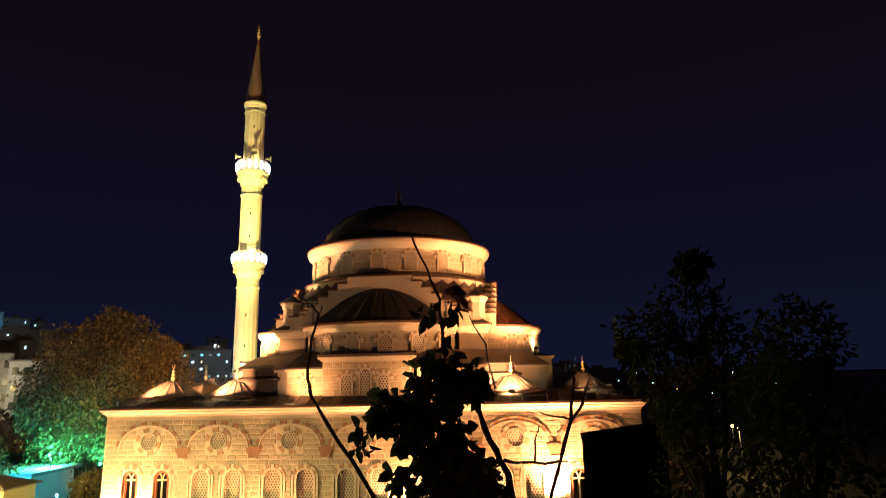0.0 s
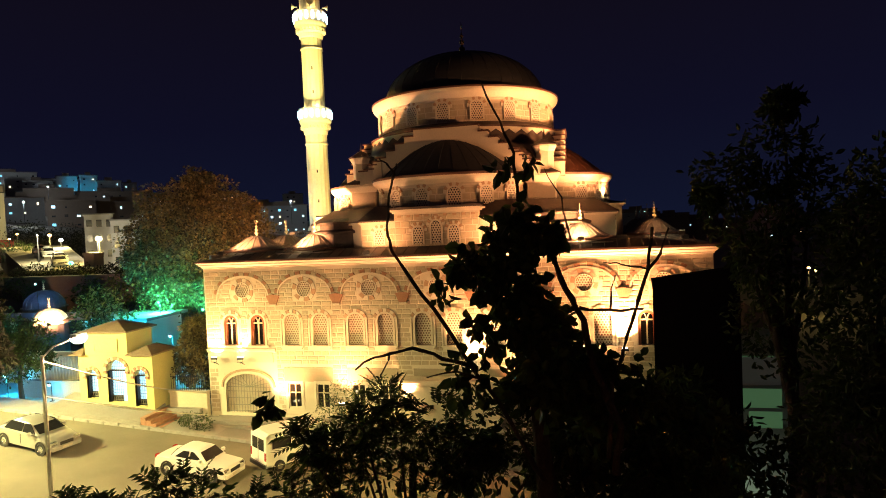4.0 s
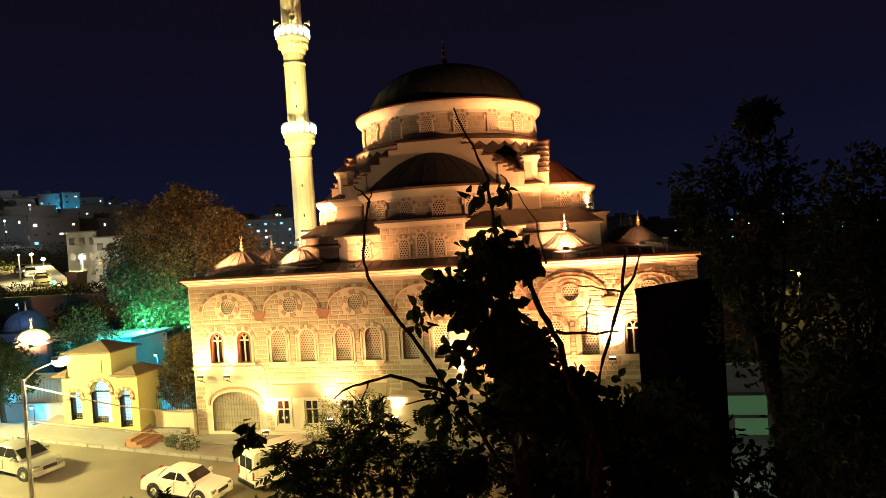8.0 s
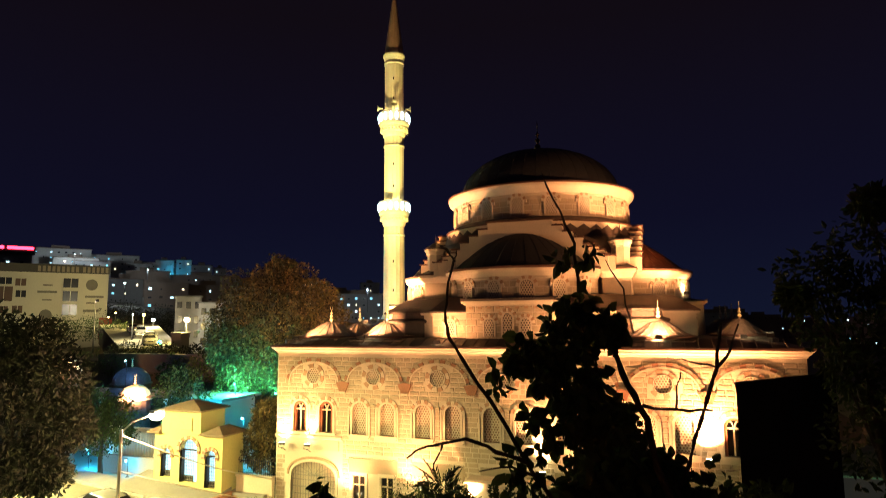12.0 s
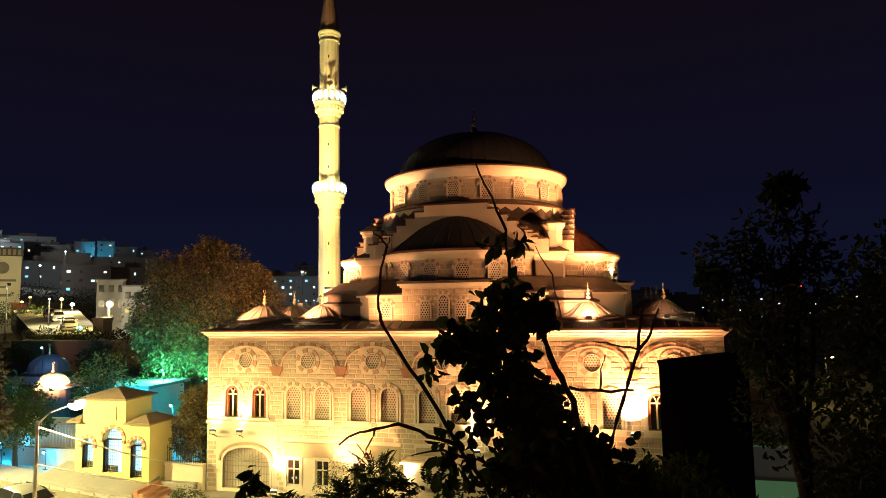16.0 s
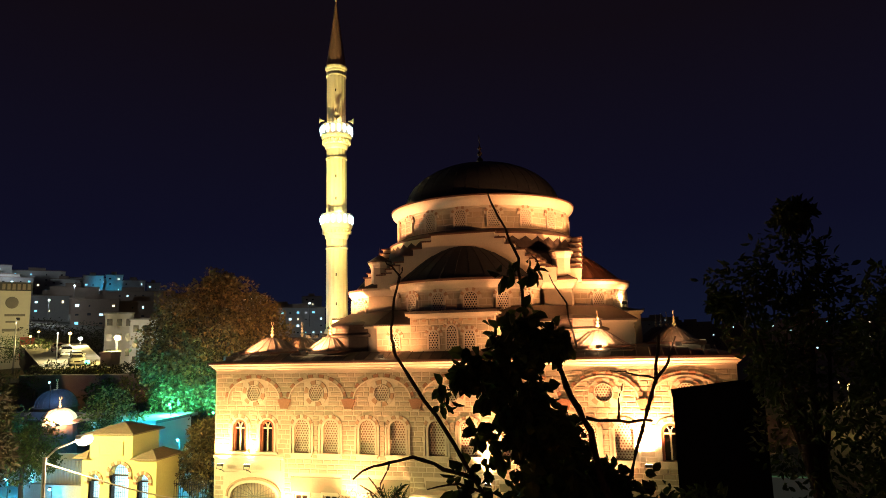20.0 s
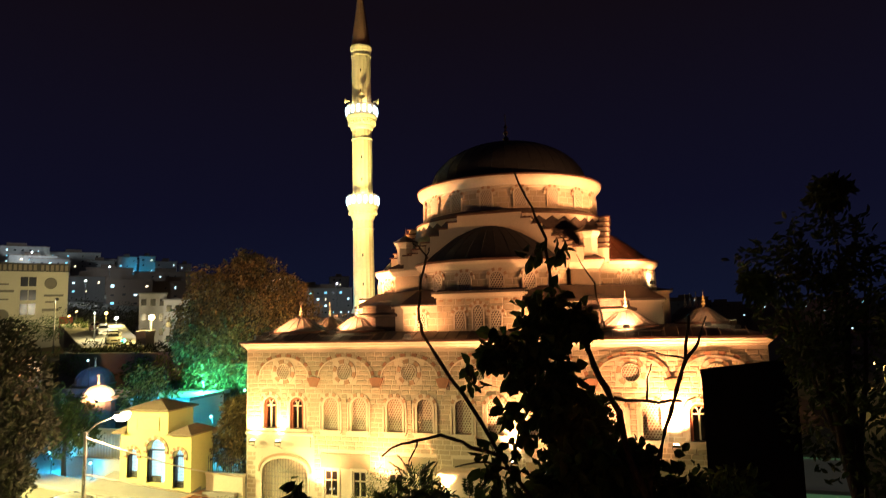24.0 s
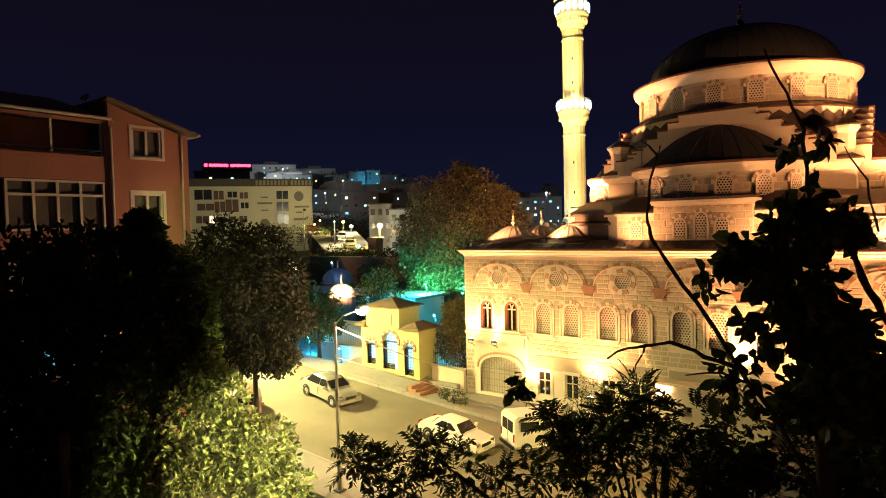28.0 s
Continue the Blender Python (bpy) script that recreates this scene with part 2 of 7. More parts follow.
# ---- mesh tools ----
class Mesh:
    def __init__(self):
        self.v, self.f = [], []

    def add(self, verts, faces):
        k = len(self.v)
        self.v += [tuple(p) for p in verts]
        self.f += [tuple(i + k for i in f) for f in faces]
        return self

    def box(self, x0, x1, y0, y1, z0, z1, bevel=0.0):
        if bevel:
            return self.prism([(x0 + bevel, y0), (x1 - bevel, y0), (x1, y0 + bevel), (x1, y1 - bevel), (x1 - bevel, y1), (x0 + bevel, y1), (x0, y1 - bevel), (x0, y0 + bevel)], z0, z1)
        return self.add([(x, y, z) for z in (z0, z1) for x, y in ((x0, y0), (x1, y0), (x1, y1), (x0, y1))],
                        [(3, 2, 1, 0), (4, 5, 6, 7), (0, 1, 5, 4), (1, 2, 6, 5), (2, 3, 7, 6), (3, 0, 4, 7)])

    def prism(self, poly, z0, z1, top=1.0, about=(0, 0)):
        n = len(poly)
        up = [(about[0] + (x - about[0]) * top, about[1] + (y - about[1]) * top, z1) for x, y in poly]
        return self.add([(x, y, z0) for x, y in poly] + up,
                        [tuple(range(n))[::-1], tuple(range(n, 2 * n))] + [(i, (i + 1) % n, n + (i + 1) % n, n + i) for i in range(n)])

    def slab(self, poly, y0, y1):
        """A plate whose outline poly is given in x and z, from y0 back to y1."""
        n = len(poly)
        return self.add([(x, y0, z) for x, z in poly] + [(x, y1, z) for x, z in poly],
                        [tuple(range(n)), tuple(range(n, 2 * n))[::-1]] + [(i, n + i, n + (i + 1) % n, (i + 1) % n) for i in range(n)])

    def band(self, inner, outer, y0, y1, closed=False):
        """A strip between two outlines in x and z, with depth."""
        n = len(inner)
        v = [(x, y0, z) for x, z in inner] + [(x, y0, z) for x, z in outer] + [(x, y1, z) for x, z in inner] + [(x, y1, z) for x, z in outer]
        f = []
        for i in range(n if closed else n - 1):
            j = (i + 1) % n
            f += [(i, j, n + j, n + i), (i, 2 * n + i, 2 * n + j, j), (n + i, n + j, 3 * n + j, 3 * n + i)]
        if not closed:
            f += [(0, n, 3 * n, 2 * n), (n - 1, 3 * n - 1, 4 * n - 1, 2 * n - 1)]
        return self.add(v, f)

    def lathe(self, prof, n=32, at=(0, 0, 0), a0=0.0, a1=360.0, squash=(1, 1)):
        full = abs(a1 - a0) > 359.9
        m = n if full else n + 1
        v = []
        for k in range(m):
            a = radians(a0 + (a1 - a0) * k / n)
            for r, z in prof:
                v.append((at[0] + r * math.cos(a) * squash[0], at[1] + r * math.sin(a) * squash[1], at[2] + z))
        p = len(prof)
        f = [(k * p + i, ((k + 1) % m) * p + i, ((k + 1) % m) * p + i + 1, k * p + i + 1) for k in range(n) for i in range(p - 1)]
        return self.add(v, f)

    def tube(self, path, radii, n=6):
        path = [Vector(p) for p in path]
        v, f = [], []
        for i, p in enumerate(path):
            d = (path[min(i + 1, len(path) - 1)] - path[max(i - 1, 0)]).normalized()
            s = d.cross(Vector((0.31, 0.17, 0.93)) if abs(d.z) < 0.95 else Vector((1, 0, 0))).normalized()
            u = s.cross(d)
            r = radii[i] if isinstance(radii, (list, tuple)) else radii
            v += [p + s * (r * math.cos(6.2832 * k / n)) + u * (r * math.sin(6.2832 * k / n)) for k in range(n)]
        for i in range(len(path) - 1):
            f += [(i * n + k, i * n + (k + 1) % n, (i + 1) * n + (k + 1) % n, (i + 1) * n + k) for k in range(n)]
        f += [tuple(range(n))[::-1], tuple(range((len(path) - 1) * n, len(path) * n))]
        return self.add(v, f)

    def data(self, name, mat, smooth=0.0):
        me = bpy.data.meshes.new(name)
        me.from_pydata(self.v, [], self.f)
        me.materials.append(mat)
        if smooth:
            me.shade_smooth()
            me.set_sharp_from_angle(angle=radians(smooth))
        me.update()
        return me


def thing(name, at, label, category, group="", kind=""):
    ob = new(name)
    ob.location = at
    ob.empty_display_size = 0.2
    return tagged(ob, label, category, group, kind)


def part(name, mesh, mat, parent, label="", m=None, smooth=0.0):
    ob = new(name, mesh if isinstance(mesh, bpy.types.Mesh) else mesh.data(name, mat, smooth))
    ob.parent = parent
    if m is not None:
        ob.matrix_basis = m
    return tagged(ob, label)


def solid(name, mesh, mat, label, category="", kind="", group="", m=None, smooth=0.0):
    ob = new(name, mesh if isinstance(mesh, bpy.types.Mesh) else mesh.data(name, mat, smooth))
    if m is not None:
        ob.matrix_basis = m
    return tagged(ob, label, category, group, kind)


def split_boxes(name, mesh, mat, parent):
    """Each eight-cornered block of the mesh as a part of its own."""
    for k in range(0, len(mesh.v), 8):
        part(name, Mesh().add(mesh.v[k:k + 8], [(3, 2, 1, 0), (4, 5, 6, 7), (0, 1, 5, 4), (1, 2, 6, 5), (2, 3, 7, 6), (3, 0, 4, 7)]), mat, parent)


def arch(cx, z0, spring, half, rise, n=10):
    """An outline in x and z: an opening with a slightly pointed arch."""
    pts = [(cx - half, z0)]
    for k in range(n + 1):
        a = math.pi * (1 - k / n)
        pts.append((cx + half * math.cos(a), spring + rise * (math.sin(a) ** 0.85)))
    return pts + [(cx + half, z0)]

# ---- the mosque: local origin under the middle of its main dome ----
CX, CY = -7.9, 43.4
BAY, FRONT, WEST, EAST, BACK = 3.89, -11.4, -14.05, 14.1, 11.4
BAYS = [0.1 + (k - 3) * BAY for k in range(7)]
mosque = thing("mosque", (CX, CY, 0), "floodlit stone mosque with a lead dome and half domes", "mosque")


def square_ring(h0, h1, z0, z1):
    """A sloping strip round a rectangle: h0, h1 are (west, east, front, back) at z0 and at z1."""
    def loop(h, z):
        return [(h[0], h[2], z), (h[1], h[2], z), (h[1], h[3], z), (h[0], h[3], z)]
    return loop(h0, z0) + loop(h1, z1), [(i, (i + 1) % 4, 4 + (i + 1) % 4, 4 + i) for i in range(4)]


def grown(g):
    return (WEST - g, EAST + g, FRONT - g, BACK + g)


# body: front wall with openings, and the three other walls
GATE = arch(BAYS[0] + 0.05, 0.9, 2.35, 1.48, 0.85, 12)
front = Mesh()
holes = [(GATE, 0.9)]


def wall_with_holes(mesh, x0, x1, z0, z1, y0, y1, cuts):
    """A wall of upright strips that leaves rectangles open; cuts: (x0, x1, z0, z1)."""
    xs = sorted({x0, x1, *[c[0] for c in cuts], *[c[1] for c in cuts]})
    for a, b in zip(xs, xs[1:]):
        open_ = sorted((c[2], c[3]) for c in cuts if c[0] <= a + 1e-6 and c[1] >= b - 1e-6)
        z = z0
        for lo, hi in open_:
            if lo > z:
                mesh.box(a, b, y0, y1, z, lo)
            z = hi
        if z < z1:
            mesh.box(a, b, y0, y1, z, z1)
    return mesh


cuts, upper, lower = [], [], []
for k, bx in enumerate(BAYS):
    for s in (-0.87, 0.87):
        upper.append((bx + s, k))
        cuts.append((bx + s - 0.52, bx + s + 0.52, 4.9, 6.75))
    cuts.append((bx - 0.5, bx + 0.5, 7.63, 8.63))
    if k:
        for s in (-0.87, 0.87):
            lower.append((bx + s, k))
            cuts.append((bx + s - 0.42, bx + s + 0.42, 1.25, 2.7))
cuts.append((BAYS[0] - 1.45, BAYS[0] + 1.55, 0.9, 3.25))
wall_with_holes(front, WEST, EAST, -1.6, 9.6, FRONT, FRONT + 0.5, cuts)
facade = part("facade_wall", front, MORTAR, mosque, "pale mortar bed of the ashlar front wall")
sides = Mesh()
sides.box(WEST, WEST + 0.5, FRONT + 0.5, BACK, -1.6, 9.45).box(EAST - 0.5, EAST, FRONT + 0.5, BACK, -1.6, 9.45).box(WEST, EAST, BACK, BACK + 0.5, -1.6, 9.45)
part("side_wall", sides, PLASTER, mosque)
# flat dark sheet in place of the room's shade
part("room_shade_sheet", Mesh().box(WEST + 0.6, EAST - 0.6, FRONT + 1.1, FRONT + 1.2, -1.4, 9.4), INSIDE, mosque, "dark sheet standing in for the unlit room")
# eaves: a moulded cornice, a brown gutter, a lead roof that rises to the upper walls
def moulding(rings):
    """A moulding that runs round the building: rings of (outward growth, height)."""
    v = [p for g, z in rings for p in [(WEST - g, FRONT - g, z), (EAST + g, FRONT - g, z), (EAST + g, BACK + g, z), (WEST - g, BACK + g, z)]]
    return Mesh().add(v, [(4 * r + i, 4 * r + (i + 1) % 4, 4 * r + 4 + (i + 1) % 4, 4 * r + 4 + i) for r in range(len(rings) - 1) for i in range(4)])


part("cornice", moulding([(0.0, 9.44), (0.06, 9.47), (0.06, 9.52), (0.12, 9.57), (0.2, 9.64), (0.2, 9.69), (0.26, 9.72), (0.31, 9.78)]), TRIM, mosque, "moulded limestone eaves cornice")
part("gutter", moulding([(0.31, 9.78), (0.35, 9.80), (0.35, 9.90), (0.2, 9.92)]), GUTTER, mosque, "thin brown metal gutter edge")
roof = Mesh().add(*square_ring(grown(0.22), (-10.5, 10.5, -10.4, 10.4), 9.915, 10.3))
roof.box(-10.5, 10.5, -10.4, 10.4, 9.8, 10.3)
part("lead_roof", roof, LEAD, mosque, "dark lead-covered lower roof")
SEAM = Mesh().add([(-0.02, FRONT - 0.22, 9.92), (0.02, FRONT - 0.22, 9.92), (0.02, -10.45, 10.30), (-0.02, -10.45, 10.30), (0, FRONT - 0.22, 9.95), (0, -10.45, 10.335)], [(0, 4, 5, 3), (4, 1, 2, 5), (0, 1, 4)]).data("roof_seam", LEAD)
for k in range(46):
    part("roof_seam", SEAM, None, mosque, "", pose(WEST - 0.1 + k * 0.625, 0, 0))


# windows
def grille(outline_half, z0, spring, rise, cell=0.15, depth=0.05):
    """A pierced stucco screen with round holes, within an arched or round outline."""
    m = Mesh()
    rows = int((spring + rise - z0) / (cell * 0.87)) + 1
    for j in range(rows):
        z = z0 + cell * 0.5 + j * cell * 0.87
        for i in range(-8, 9):
            x = (i + 0.5 * (j % 2)) * cell
            lim = outline_half if z <= spring else outline_half * math.sqrt(max(0, 1 - ((z - spring) / rise) ** 2))
            if abs(x) > lim + cell * 0.1:
                continue
            o = [(x + 0.578 * cell * math.sin(radians(60 * q)), z + 0.578 * cell * math.cos(radians(60 * q))) for q in range(6)]
            h = [(x + 0.33 * cell * math.sin(radians(60 * q)), z + 0.33 * cell * math.cos(radians(60 * q))) for q in range(6)]
            m.band(h, o, 0, depth, closed=True)
    return m.data("grille", GRILLE)


UPPER_GRILLE = grille(0.44, 4.95, 6.2, 0.5)
ROSE_GRILLE = grille(0.42, -0.42, 0.0, 0.42, 0.14)
FRAME = Mesh().band(arch(0, 4.9, 6.2, 0.44, 0.48), arch(0, 4.9, 6.2, 0.56, 0.58), -0.05, 0.22).box(-0.68, 0.68, -0.12, 0.1, 4.78, 4.9).data("window_frame", TRIM)
FILL = Mesh().band(arch(0, 4.9, 6.2, 0.54, 0.56), [(-0.56, 4.9)] + [(-0.56 + 1.12 * k / 10, 6.78) for k in range(11)] + [(0.56, 4.9)], 0.0, 0.3).data("spandrel", TRIM)
PANE = Mesh().box(-0.5, 0.5, 0.24, 0.27, 4.9, 6.75).data("pane", GLASS)
BACKING = Mesh().box(-0.5, 0.5, 0.2, 0.23, 4.9, 6.75).data("backing", SHUTTER)


def voussoirs(cx, spring, half, rise, width, y0, y1, count, name, parent, start=0.0, end=180.0, gap=0.06):
    """Alternating red and pale arch stones, each a piece of its own."""
    for q in range(count):
        a = [radians(180 - (start + (end - start) * (q + f) / count)) for f in (gap, 0.5, 1 - gap)]
        inn = [(cx + half * math.cos(t), spring + rise * math.sin(t) ** 0.85) for t in a]
        out = [(cx + (half + width) * math.cos(t), spring + (rise + width) * math.sin(t) ** 0.85) for t in a]
        part(name, Mesh().band(inn, out, y0, y1), REDSTONE if q % 2 else STONE, parent)


ARCHLET = [[Mesh().band([((0.56) * math.cos(t), 6.2 + 0.58 * math.sin(t) ** 0.85) for t in a], [(0.72 * math.cos(t), 6.2 + 0.76 * math.sin(t) ** 0.85) for t in a], -0.04, 0.05).data("voussoir", (WARMSTONE if q % 2 else TRIM))
            for q in range(9) for a in [[radians(180 - 20 * (q + f)) for f in (0.05, 0.5, 0.95)]]]][0]
MULLION = Mesh().box(-0.035, 0.035, 0.05, 0.12, 4.95, 6.2).box(-0.44, 0.44, 0.05, 0.11, 6.15, 6.22)
MULLION.band([(-0.22 + 0.17 * math.cos(radians(a)), 6.2 + 0.3 * math.sin(radians(a))) for a in range(180, -1, -30)], [(-0.22 + 0.22 * math.cos(radians(a)), 6.2 + 0.36 * math.sin(radians(a))) for a in range(180, -1, -30)], 0.05, 0.12)
MULLION.band([(0.22 + 0.17 * math.cos(radians(a)), 6.2 + 0.3 * math.sin(radians(a))) for a in range(180, -1, -30)], [(0.22 + 0.22 * math.cos(radians(a)), 6.2 + 0.36 * math.sin(radians(a))) for a in range(180, -1, -30)], 0.05, 0.12)
MULLION = MULLION.data("mullion", TRIM)
CASING = Mesh().band(arch(0, 4.9, 6.2, 0.30, 0.35), arch(0, 4.9, 6.2, 0.44, 0.48), 0.02, 0.2).data("casing", WOODRED)
for wx, k in upper:
    at = pose(wx, FRONT, 0)
    w = part("arched_window", FRAME, None, mosque, "", at)
    part("spandrel", FILL, None, w)
    if k == 0 or k == 6:
        part("pane", PANE, None, w)
        part("casing", CASING, None, w, "red-brown wooden casing")
        part("mullion", MULLION, None, w, "cream twin-light mullion with small arches")
    else:
        part("backing", BACKING, None, w, "brown backing behind the grille")
        part("grille", UPPER_GRILLE, None, w, "pierced stucco grille", pose(0, 0.1, 0))
    for vs in ARCHLET:
        part("voussoir", vs, None, w)
ROSE_RING = Mesh().lathe([(0.42, 0.0), (0.42, 0.05), (0.45, 0.06), (0.48, 0.05), (0.48, 0.0)], 28).data("rose_frame", TRIM, 40)
ROSE_PANE = Mesh().lathe([(0.0, -0.12), (0.5, -0.12)], 24).data("pane", SHUTTER)
ROSE_FILL = Mesh().band([(0.5 * math.cos(radians(a)), 0.5 * math.sin(radians(a))) for a in range(0, 360, 15)],
                        [(0.51 * max(-1, min(1, 1.5 * math.cos(radians(a)))), 0.51 * max(-1, min(1, 1.5 * math.sin(radians(a))))) for a in range(0, 360, 15)], 0.0, 0.2, True).data("rose_fill", MORTAR)
ROSE_STONE = [Mesh().band([(0.49 * math.cos(t), 0.49 * math.sin(t)) for t in a], [(0.71 * math.cos(t), 0.71 * math.sin(t)) for t in a], -0.035, 0.04).data("voussoir", (WARMSTONE if q % 2 else TRIM))
              for q in range(12) for a in [[radians(30 * (q + f)) for f in (0.04, 0.5, 0.96)]]]
for bx in BAYS:
    rose = part("rose_window", ROSE_RING, None, mosque, "round pierced window in a stone ring", pose(bx, FRONT, 8.13, 90, 0, 0))
    part("pane", ROSE_PANE, None, rose)
    part("grille", ROSE_GRILLE, None, rose, "", pose(0, 0, 0, -90, 0, 0))
    part("rose_fill", ROSE_FILL, None, rose, "", pose(0, 0, 0, -90, 0, 0))
    for vs in ROSE_STONE:
        part("voussoir", vs, None, rose, "", pose(0, 0, 0, -90, 0, 0))
    # blind pointed arch over each bay
    blind = part("blind_arch", Mesh().band([(bx - 1.62 + 1.62 * (1 - math.cos(radians(a))), 7.55 + 1.35 * math.sin(radians(a)) ** 0.8) for a in range(0, 181, 9)],
                                           [(bx - 1.70 + 1.70 * (1 - math.cos(radians(a))), 7.55 + 1.43 * math.sin(radians(a)) ** 0.8) for a in range(0, 181, 9)], FRONT - 0.06, FRONT + 0.02), TRIM, mosque)
    voussoirs(bx, 7.55, 1.70, 1.43, 0.18, FRONT - 0.045, FRONT + 0.02, 17, "voussoir", blind)
for k in range(6):
    x = (BAYS[k] + BAYS[k + 1]) / 2
    part("corbel", Mesh().slab([(x - 0.42, 7.78), (x - 0.2, 7.28), (x + 0.2, 7.28), (x + 0.42, 7.78), (x, 7.86)], FRONT - 0.08, FRONT + 0.02), REDSTONE, mosque, "red sandstone corbel between two arches")
    part("corbel_foot", Mesh().slab([(x - 0.24, 7.28), (x - 0.16, 7.18), (x + 0.16, 7.18), (x + 0.24, 7.28)], FRONT - 0.10, FRONT + 0.02), TRIM, mosque)
QUOIN = Mesh().box(-0.13, 0.13, -0.035, 0.01, -0.1, 0.1, 0.012).data("quoin", STONE)
for k in range(1, 6):
    for i in range(7):
        part("quoin", QUOIN, None, mosque, "", pose(BAYS[k], FRONT - 0.01, 4.95 + 0.26 * i))
SILL = Mesh().box(-0.62, 0.62, -0.1, 0.03, 4.70, 4.80, 0.02).data("sill", TRIM)
JAMB = Mesh().box(-0.05, 0.05, -0.07, 0.02, 4.8, 6.35).data("jamb", TRIM)
for wx, k in upper:
    if 0 < k < 6:
        part("sill", SILL, None, mosque, "", pose(wx, FRONT, 0))
        for e in (-0.66, 0.66):
            part("jamb", JAMB, None, mosque, "", pose(wx + e, FRONT, 0))
# string courses and plinth
LEDGE = BAYS[0] + 1.95
for z0, z1, d in ((4.55, 4.68, 0.10), (0.72, 0.9, 0.10)):
    part("string_course", Mesh().add([(WEST - 0.02, FRONT - d, z0), (LEDGE, FRONT - d, z0), (LEDGE, FRONT - d, z1), (WEST - 0.02, FRONT - d, z1), (WEST - 0.02, FRONT + 0.01, z0 - d), (LEDGE, FRONT + 0.01, z0 - d), (LEDGE, FRONT + 0.01, z1 + 0.04), (WEST - 0.02, FRONT + 0.01, z1 + 0.04)],
                                      [(0, 1, 2, 3), (4, 5, 1, 0), (3, 2, 6, 7), (4, 0, 3, 7), (1, 5, 6, 2)]) if not (z0 < 1) else Mesh().box(BAYS[0] + 1.7, EAST, FRONT - d, FRONT, z0, z1), TRIM, mosque)
for k in range(1, 7):
    part("plaster_panel", Mesh().slab([(BAYS[k] - 1.5, 3.6), (BAYS[k] - 1.5, 2.8), (BAYS[k] + 1.5, 2.8), (BAYS[k] + 1.5, 3.6)][::-1], FRONT - 0.03, FRONT), PANEL, mosque)
part("plaster_panel", Mesh().slab([(BAYS[0] - 1.7, 4.5), (BAYS[0] + 1.75, 4.5), (BAYS[0] + 1.75, 3.9), (BAYS[0] - 1.7, 3.9)][::-1], FRONT - 0.06, FRONT), PLASTER, mosque)
# low twin windows
LOWFRAME = Mesh().box(-0.42, -0.35, 0.02, 0.2, 1.25, 2.7).box(0.35, 0.42, 0.02, 0.2, 1.25, 2.7).box(-0.35, 0.35, 0.02, 0.2, 2.63, 2.7).box(-0.35, 0.35, 0.02, 0.2, 1.25, 1.32).box(-0.03, 0.03, 0.04, 0.18, 1.32, 2.63).box(-0.35, 0.35, 0.05, 0.17, 2.12, 2.17).data("window_frame", TRIM)
LOWPANE = Mesh().box(-0.35, 0.35, 0.12, 0.14, 1.32, 2.63).data("pane", GLASS)
LOWSURR = Mesh().band([(-0.42, 1.2), (-0.42, 2.7), (0.42, 2.7), (0.42, 1.2)], [(-0.55, 1.2), (-0.55, 2.84), (0.55, 2.84), (0.55, 1.2)], -0.04, 0.05).data("surround", TRIM)
for wx, k in lower:
    w = part("low_window", LOWFRAME, None, mosque, "", pose(wx, FRONT, 0))
    part("pane", LOWPANE, None, w)
    part("surround", LOWSURR, None, w)
# the arched gate in the first bay
gx = BAYS[0] + 0.05
ironwork = Mesh()
for i in range(17):
    x = gx - 1.44 + i * 0.18
    top = 2.35 + 0.85 * max(0.0, 1 - ((x - gx) / 1.48) ** 2) ** 0.45
    ironwork.tube([(x, FRONT + 0.12, 0.9), (x, FRONT + 0.12, top)], 0.018, 5)
for z in (0.98, 1.35, 1.75, 2.15, 2.4):
    ironwork.tube([(gx - 1.45, FRONT + 0.12, z), (gx + 1.45, FRONT + 0.12, z)], 0.02, 5)
for i in range(7):
    a = radians(20 + i * 23.3)
    ironwork.tube([(gx, FRONT + 0.12, 2.4), (gx + 1.4 * math.cos(a), FRONT + 0.12, 2.4 + 0.75 * math.sin(a))], 0.016, 5)
gate = part("arched_gate", Mesh().band(GATE, [(gx - 1.62, 0.9)] + [(gx + 1.62 * math.cos(math.pi * (1 - q / 12)), 2.4 + 0.95 * math.sin(math.pi * (1 - q / 12)) ** 0.85) for q in range(13)] + [(gx + 1.62, 0.9)], FRONT - 0.025, FRONT + 0.1), TRIM, mosque, "segmental stone arch with an iron grille gate")
part("iron_grille", ironwork, PALEIRON, gate, "grey painted iron bars")
part("arch_cap", Mesh().band([(gx + 1.63 * math.cos(math.pi * (1 - q / 14)), 2.42 + 0.96 * math.sin(math.pi * (1 - q / 14)) ** 0.85) for q in range(15)],
                             [(gx + 1.74 * math.cos(math.pi * (1 - q / 14)), 2.44 + 1.06 * math.sin(math.pi * (1 - q / 14)) ** 0.85) for q in range(15)], FRONT - 0.06, FRONT), WARMSTONE, gate)
part("gate_backing", Mesh().box(gx - 1.5, gx + 1.5, FRONT + 0.32, FRONT + 0.36, 0.9, 3.3), PLASTER, gate)
part("gate_spandrel", Mesh().band(GATE, [(gx - 1.52, 0.9)] + [(gx - 1.52 + 3.04 * q / 12, 3.3) for q in range(13)] + [(gx + 1.52, 0.9)], FRONT + 0.02, FRONT + 0.3), MORTAR, gate)
# side porch with its own ledge
porch = part("side_porch", Mesh().box(-1.75, 3.4, FRONT - 1.1, FRONT - 0.1, -1.5, 3.0), PLASTER, mosque, "projecting plastered side porch")
